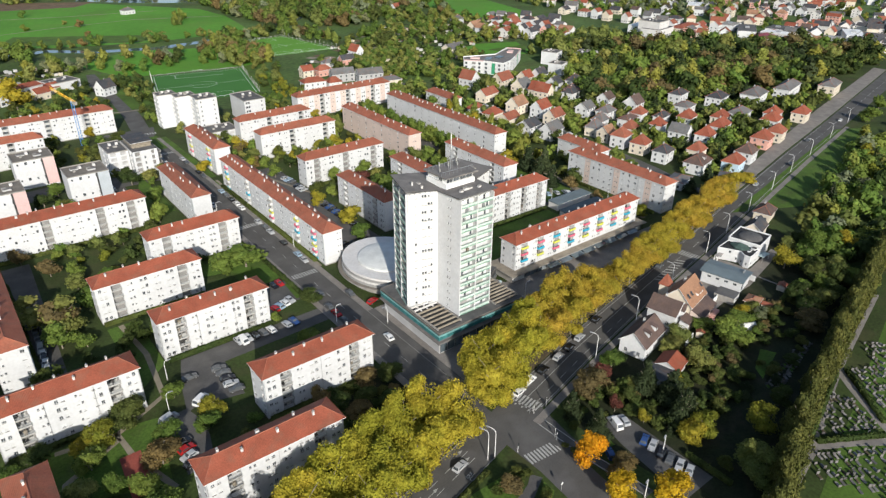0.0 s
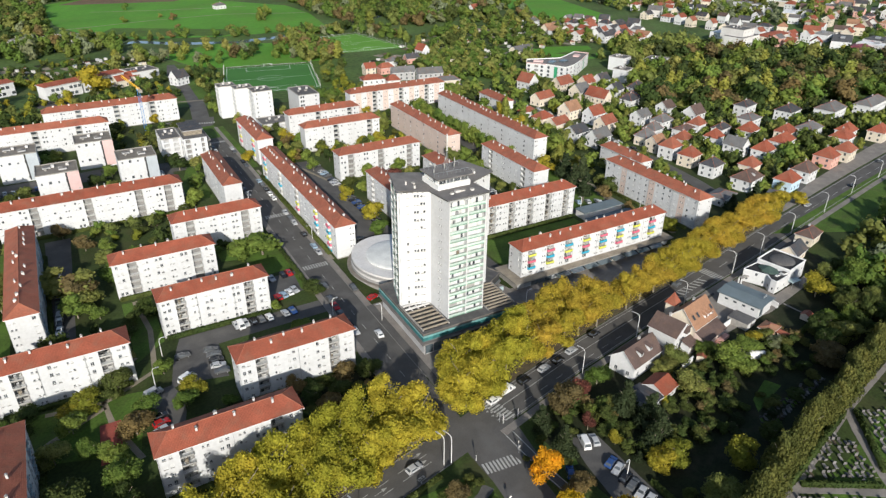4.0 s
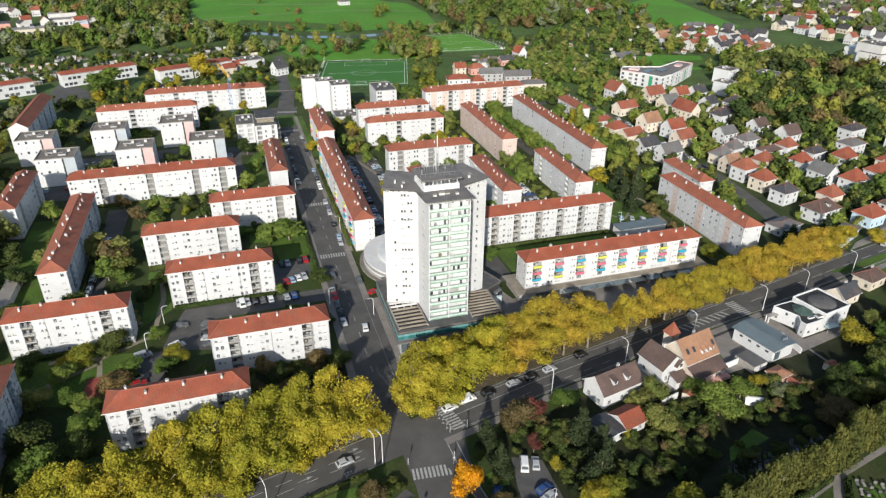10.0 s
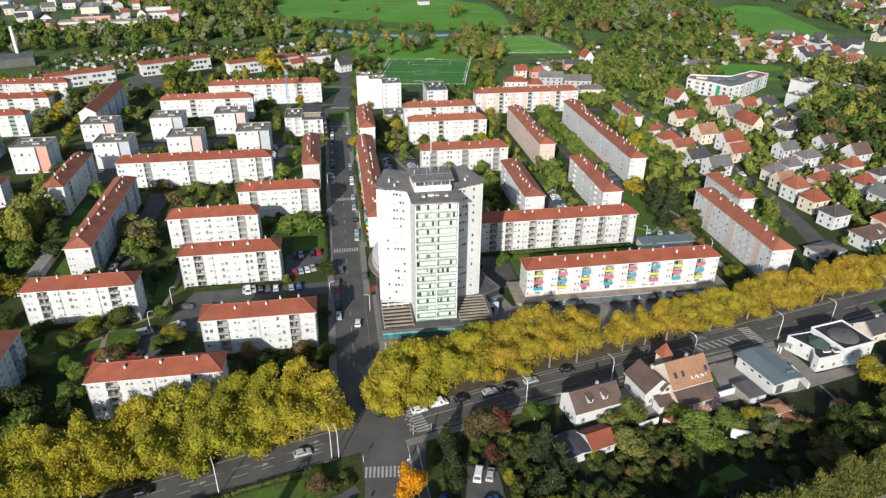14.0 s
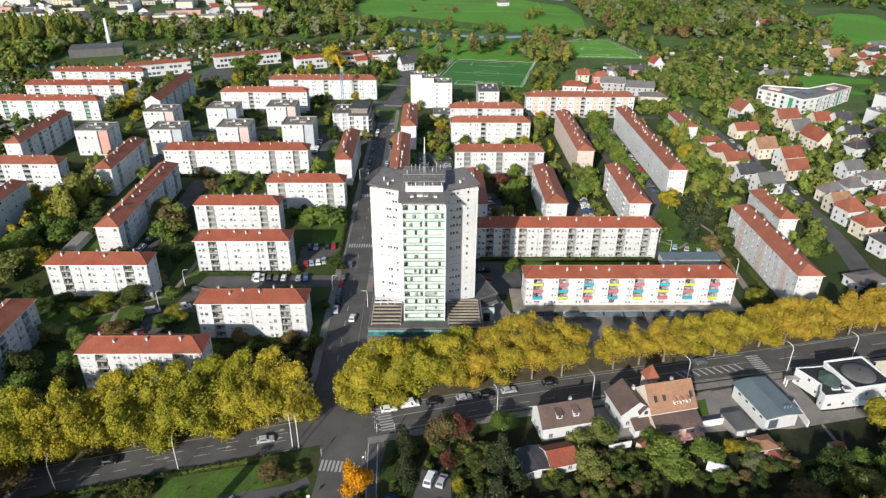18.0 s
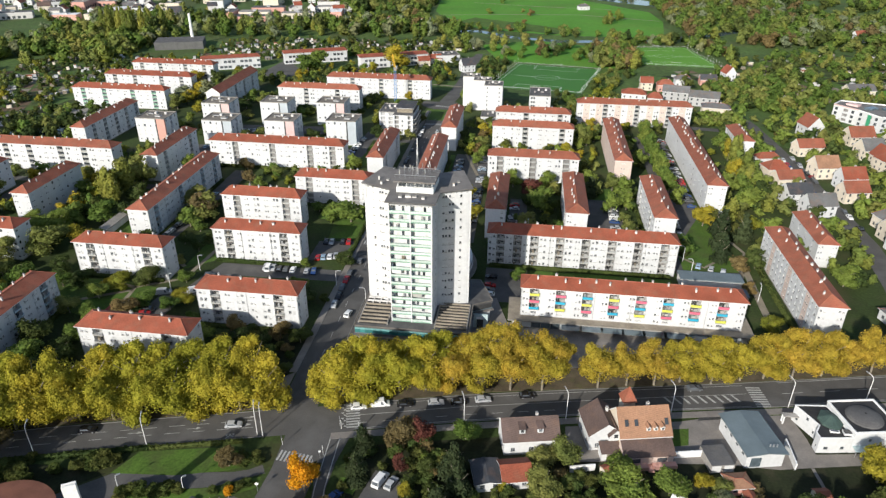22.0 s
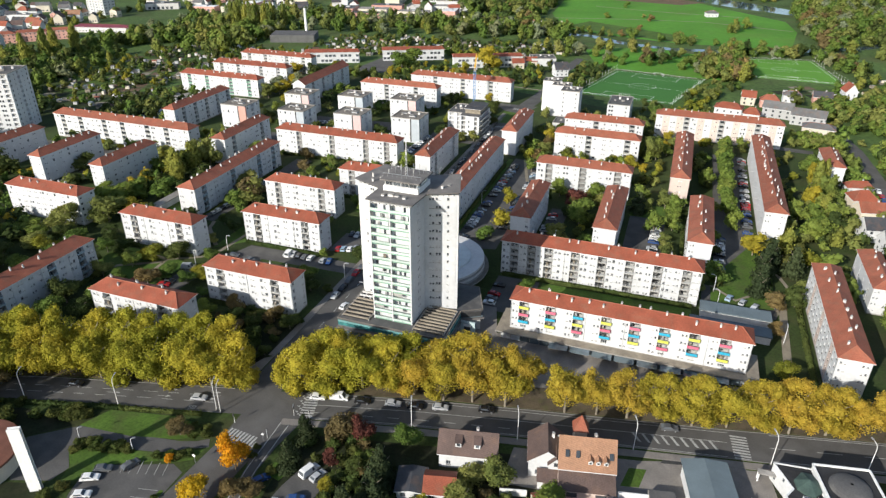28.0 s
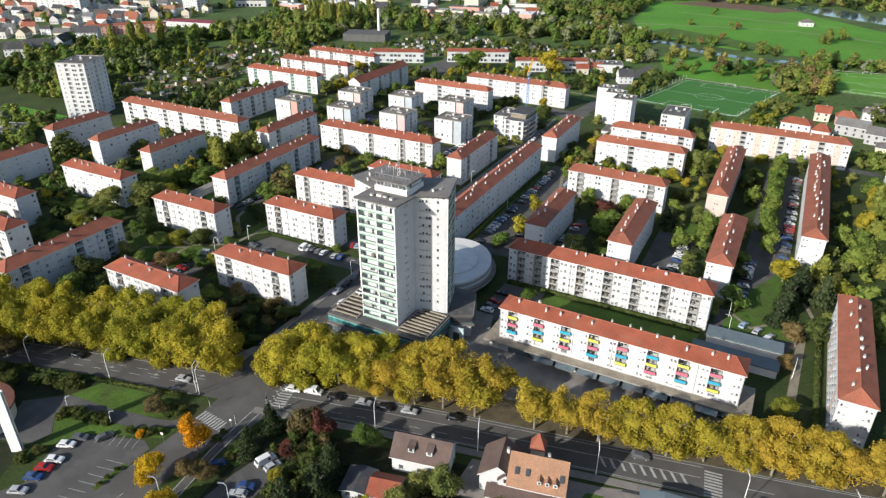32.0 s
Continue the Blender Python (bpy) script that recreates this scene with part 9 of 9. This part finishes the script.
car(306, 192, 100, 0), car(301, 178, 100, 1)


def gravestone(k):
    key = ("grave", k)
    if key not in KEPT:
        s = Shape()
        s.box(-0.36, -0.75, 0, 0.36, 0.75, 0.18, STONE)
        h = 0.8 + 0.15 * (k % 3)
        s.prism([(-0.38, 0.7), (0.38, 0.7), (0.38, 0.85), (-0.38, 0.85)], 0.22, h, STONE)
        if k % 2:
            s.box(-0.32, -0.75, 0.22, 0.32, 0.55, 0.30, (GRAVEL, LAWN, LEAFFALL)[k % 3])
        KEPT[key] = s.mesh("gravestone")
    return KEPT[key]


def cemetery():
    ground_piece("lawn", [(112, -20), (128, 30), (262, 62), (330, 40), (280, -40), (140, -60)], 0.03, LAWN, "cemetery lawn", "lawn")
    ground_piece("path", strip([(148, 40), (186.7, 50.6), (240, 62)], 1.4), 0.05, PAVING, "grey cemetery path", "path")
    ground_piece("path", strip([(186.7, 50.6), (181.2, 44.7), (172, 32.5), (160, 12)], 2.6), 0.055, PAVING, "grey cemetery path", "path")
    ground_piece("path", strip([(126, 34), (133, 37.2), (149.9, 40.3), (159.3, 34.9), (176, 23)], 2.6), 0.06, PAVING, "grey cemetery path", "path")
    r = random.Random(9)
    ux, uy = math.cos(radians(14)), math.sin(radians(14))
    spots = [(162 + 1.45 * k, 56.6 + 0.27 * k) for k in range(22)] + [(163 + 1.6 * k, 59.2 + 0.25 * k) for k in range(14)]
    fields = ([(154.5, 42.3), (173.9, 47.6), (177, 44), (170.4, 33.6), (164.3, 33.0)], [(140, 36), (150, 38.4), (164.5, 29.2), (158, 18), (146, 20)], [(188.5, 48), (198, 43), (186, 34), (176, 30), (174.5, 31.5), (182, 40)], [(207.2, 52.2), (214, 48), (202, 42), (199, 44), (197, 47.5)])
    vx, vy = math.cos(radians(-30)), math.sin(radians(-30))
    for field in fields:
        for i in range(-16, 17):
            for j in range(-28, 29):
                x, y = 168 + 1.35 * j * vx - 2.7 * i * vy, 38 + 1.35 * j * vy + 2.7 * i * vx
                if inside(x, y, field) and r.random() < 0.74:
                    spots.append((x, y))
    lanes = (strip([(186.7, 50.6), (181.2, 44.7), (172, 32.5), (160, 12)], 3.4), strip([(133, 37.2), (149.9, 40.3), (159.3, 34.9), (176, 23)], 3.4))
    for x, y in spots:
            if any(inside(x, y, q) for q in lanes):
                continue
            ob = new("gravestone", gravestone(r.randrange(6)))
            ob.matrix_basis = pose(x + r.uniform(-0.2, 0.2), y + r.uniform(-0.2, 0.2), 0.03, 0, 0, -30 + r.choice((0, 0, 180)) + r.uniform(-3, 3))
            tagged(ob, "grey granite grave on the cemetery lawn", "grave", "graves of the cemetery")


cemetery()


# low pale halls and sheds among the western blocks
for x, y, w, d, h, t, words in ((-126, 336, 26, 12, 3.0, 4, "long pale flat hall behind the blocks"), (-19.5, 192.5, 4.0, 32, 2.6, 0, "long pale flat-roofed garage row beside the block"), (-25, 320, 5, 12, 2.6, 0, "low grey flat-roofed garage row")):
    root = thing("garage_row", words, "garage", pose(x, y, 0, 0, 0, t))
    TAKEN.append((x - w / 2, y - d / 2, x + w / 2, y + d / 2))
    s = Shape()
    s.box(-w / 2, -d / 2, 0, w / 2, d / 2, h, RENDER_AGED)
    part("wall", s, root)
    s = Shape()
    s.box(-w / 2 - 0.2, -d / 2 - 0.2, h, w / 2 + 0.2, d / 2 + 0.2, h + 0.25, GRAVEL)
    part("roof", s, root)
    for k in range(int(max(w, d) / 3)):
        g = Shape()
        g.box(-1.15, -0.05, 0.1, 1.15, 0.05, 2.2, SHUTTER)
        u = -max(w, d) / 2 + 1.5 + 3 * k
        part("garage_door", g, root, at=pose(u, -d / 2, 0) if w > d else pose(w / 2, u, 0, 0, 0, 90))


def far_houses(n, poly, seed):
    """Houses of the distant town, too many to count: walls and pitched roofs in one mesh."""
    r = random.Random(seed)
    xs, ys = [p[0] for p in poly], [p[1] for p in poly]
    s = Shape()
    tries = 0
    while n and tries < 9000:
        tries += 1
        x, y = r.uniform(min(xs), max(xs)), r.uniform(min(ys), max(ys))
        if not inside(x, y, poly) or not free(x, y, 8):
            continue
        n -= 1
        w, d, h, rise, a = r.uniform(8, 15), r.uniform(8, 10), r.uniform(4.5, 8), r.uniform(2.5, 4.5), radians(r.choice((12, 30, 100, 120)))
        TAKEN.append((x - w / 2, y - d / 2, x + w / 2, y + d / 2))
        ca, sa = math.cos(a), math.sin(a)
        at = lambda u, v, z: (x + u * ca - v * sa, y + u * sa + v * ca, z)
        wall, tiles = r.choice((RENDER, RENDER_AGED, CREAM, RENDER_AGED)), r.choice((TILE, TILE_OLD, TILE_SLATE, TILE_SLATE, TILE_DARK, TILE_GREY, TILE_SAND))
        X, Y = w / 2, d / 2
        for p, q in (((-X, -Y), (X, -Y)), ((X, -Y), (X, Y)), ((X, Y), (-X, Y)), ((-X, Y), (-X, -Y))):
            s.face((at(*p, 0), at(*q, 0), at(*q, h), at(*p, h)), wall)
            for k in range(3):
                f0, f1 = 0.12 + 0.3 * k, 0.25 + 0.3 * k
                e = 1.006
                g0, g1 = ((p[0] + (q[0] - p[0]) * f0) * e, (p[1] + (q[1] - p[1]) * f0) * e), ((p[0] + (q[0] - p[0]) * f1) * e, (p[1] + (q[1] - p[1]) * f1) * e)
                s.face((at(*g0, 1.2), at(*g1, 1.2), at(*g1, 2.6), at(*g0, 2.6)), GLASS)
        for q in (-X, X):
            s.face((at(q, -Y, h), at(q, Y, h), at(q, 0, h + rise)), wall)
        o = 0.5
        for v in (-1, 1):
            s.face((at(-X - o, v * (Y + o), h - 0.3), at(X + o, v * (Y + o), h - 0.3), at(X + o, 0, h + rise + 0.1), at(-X - o, 0, h + rise + 0.1)), tiles)
    tagged(new("far_town", s.mesh("far_town")), "crowded white houses of the distant town", "houses", kind="stuff")


far_houses(170, [(600, 560), (640, 420), (700, 330), (820, 290), (1300, 400), (1200, 700), (800, 860)], 51)
far_houses(40, [(640, 300), (690, 235), (900, 300), (820, 310), (700, 340)], 52)
far_houses(60, [(-420, 660), (-180, 690), (-60, 750), (-100, 860), (-300, 900), (-700, 860)], 53)
far_houses(60, [(-400, 420), (-400, 600), (-640, 640), (-760, 400), (-520, 330)], 54)
far_houses(26, [(440, 520), (500, 440), (560, 520), (520, 580)], 55)


def greenhouse():
    root = thing("polytunnel", "small white plastic polytunnel in a garden", "greenhouse", pose(185.3, 78.4, 0, 0, 0, 60))
    s = Shape()
    arc = [(1.5 * math.cos(math.pi * i / 12), 1.9 * math.sin(math.pi * i / 12)) for i in range(13)]
    for (u0, z0), (u1, z1) in zip(arc, arc[1:]):
        s.face(((u0, -2.4, z0), (u0, 2.4, z0), (u1, 2.4, z1), (u1, -2.4, z1)), WHITE)
    s.face([(u, -2.4, z) for u, z in arc], WHITE), s.face([(u, 2.4, z) for u, z in arc[::-1]], WHITE)
    part("cover", s, root)
    for k in range(4):
        h = Shape()
        for (u0, z0), (u1, z1) in zip(arc, arc[1:]):
            h.tube((u0 * 1.02, -2.3 + 1.53 * k, z0 * 1.02), (u1 * 1.02, -2.3 + 1.53 * k, z1 * 1.02), 0.04, METAL, 4)
        part("hoop", h, root)


greenhouse()
for x, y, t in ((169.5, 85.2, 30), (216.8, 84.0, 12), (200.5, 80.5, 100)):
    ob = new("garden_shed", shed_mesh(1))
    ob.matrix_basis = pose(x, y, 0, 0, 0, t)
    tagged(ob, "small garden shed behind the houses", "shed", "garden sheds")


def far_sheds(n, poly, seed):
    """Huts and greenhouses of the allotments, too many and too small to count."""
    r = random.Random(seed)
    xs, ys = [p[0] for p in poly], [p[1] for p in poly]
    s = Shape()
    while n:
        x, y = r.uniform(min(xs), max(xs)), r.uniform(min(ys), max(ys))
        if not inside(x, y, poly) or not free(x, y, 3):
            continue
        n -= 1
        w, d, h = r.uniform(0.8, 1.7), r.uniform(0.7, 1.4), r.uniform(1.6, 2.3)
        wall, top = r.choice((RENDER_AGED, CREAM, GREYWALL, BARK)), r.choice((RENDER_AGED, GRAVEL, FELT, ZINC, TILE_OLD, GRAVEL))
        a = radians(r.choice((20, 25, 110, 115)))
        pts = [(x + u * w * math.cos(a) - v * d * math.sin(a), y + u * w * math.sin(a) + v * d * math.cos(a)) for u, v in ((-1, -1), (1, -1), (1, 1), (-1, 1))]
        s.prism(pts, 0, h, wall, top)
    tagged(new("allotment_huts", s.mesh("allotment_huts")), "many small huts and greenhouses among allotments", "sheds", kind="stuff")


far_sheds(260, ALLOTMENTS, 61)
far_sheds(130, [(-140, 672), (60, 662), (74, 735), (-40, 755), (-200, 740)], 62)
far_sheds(90, [(240, 500), (330, 430), (480, 480), (500, 620), (380, 600)], 63)
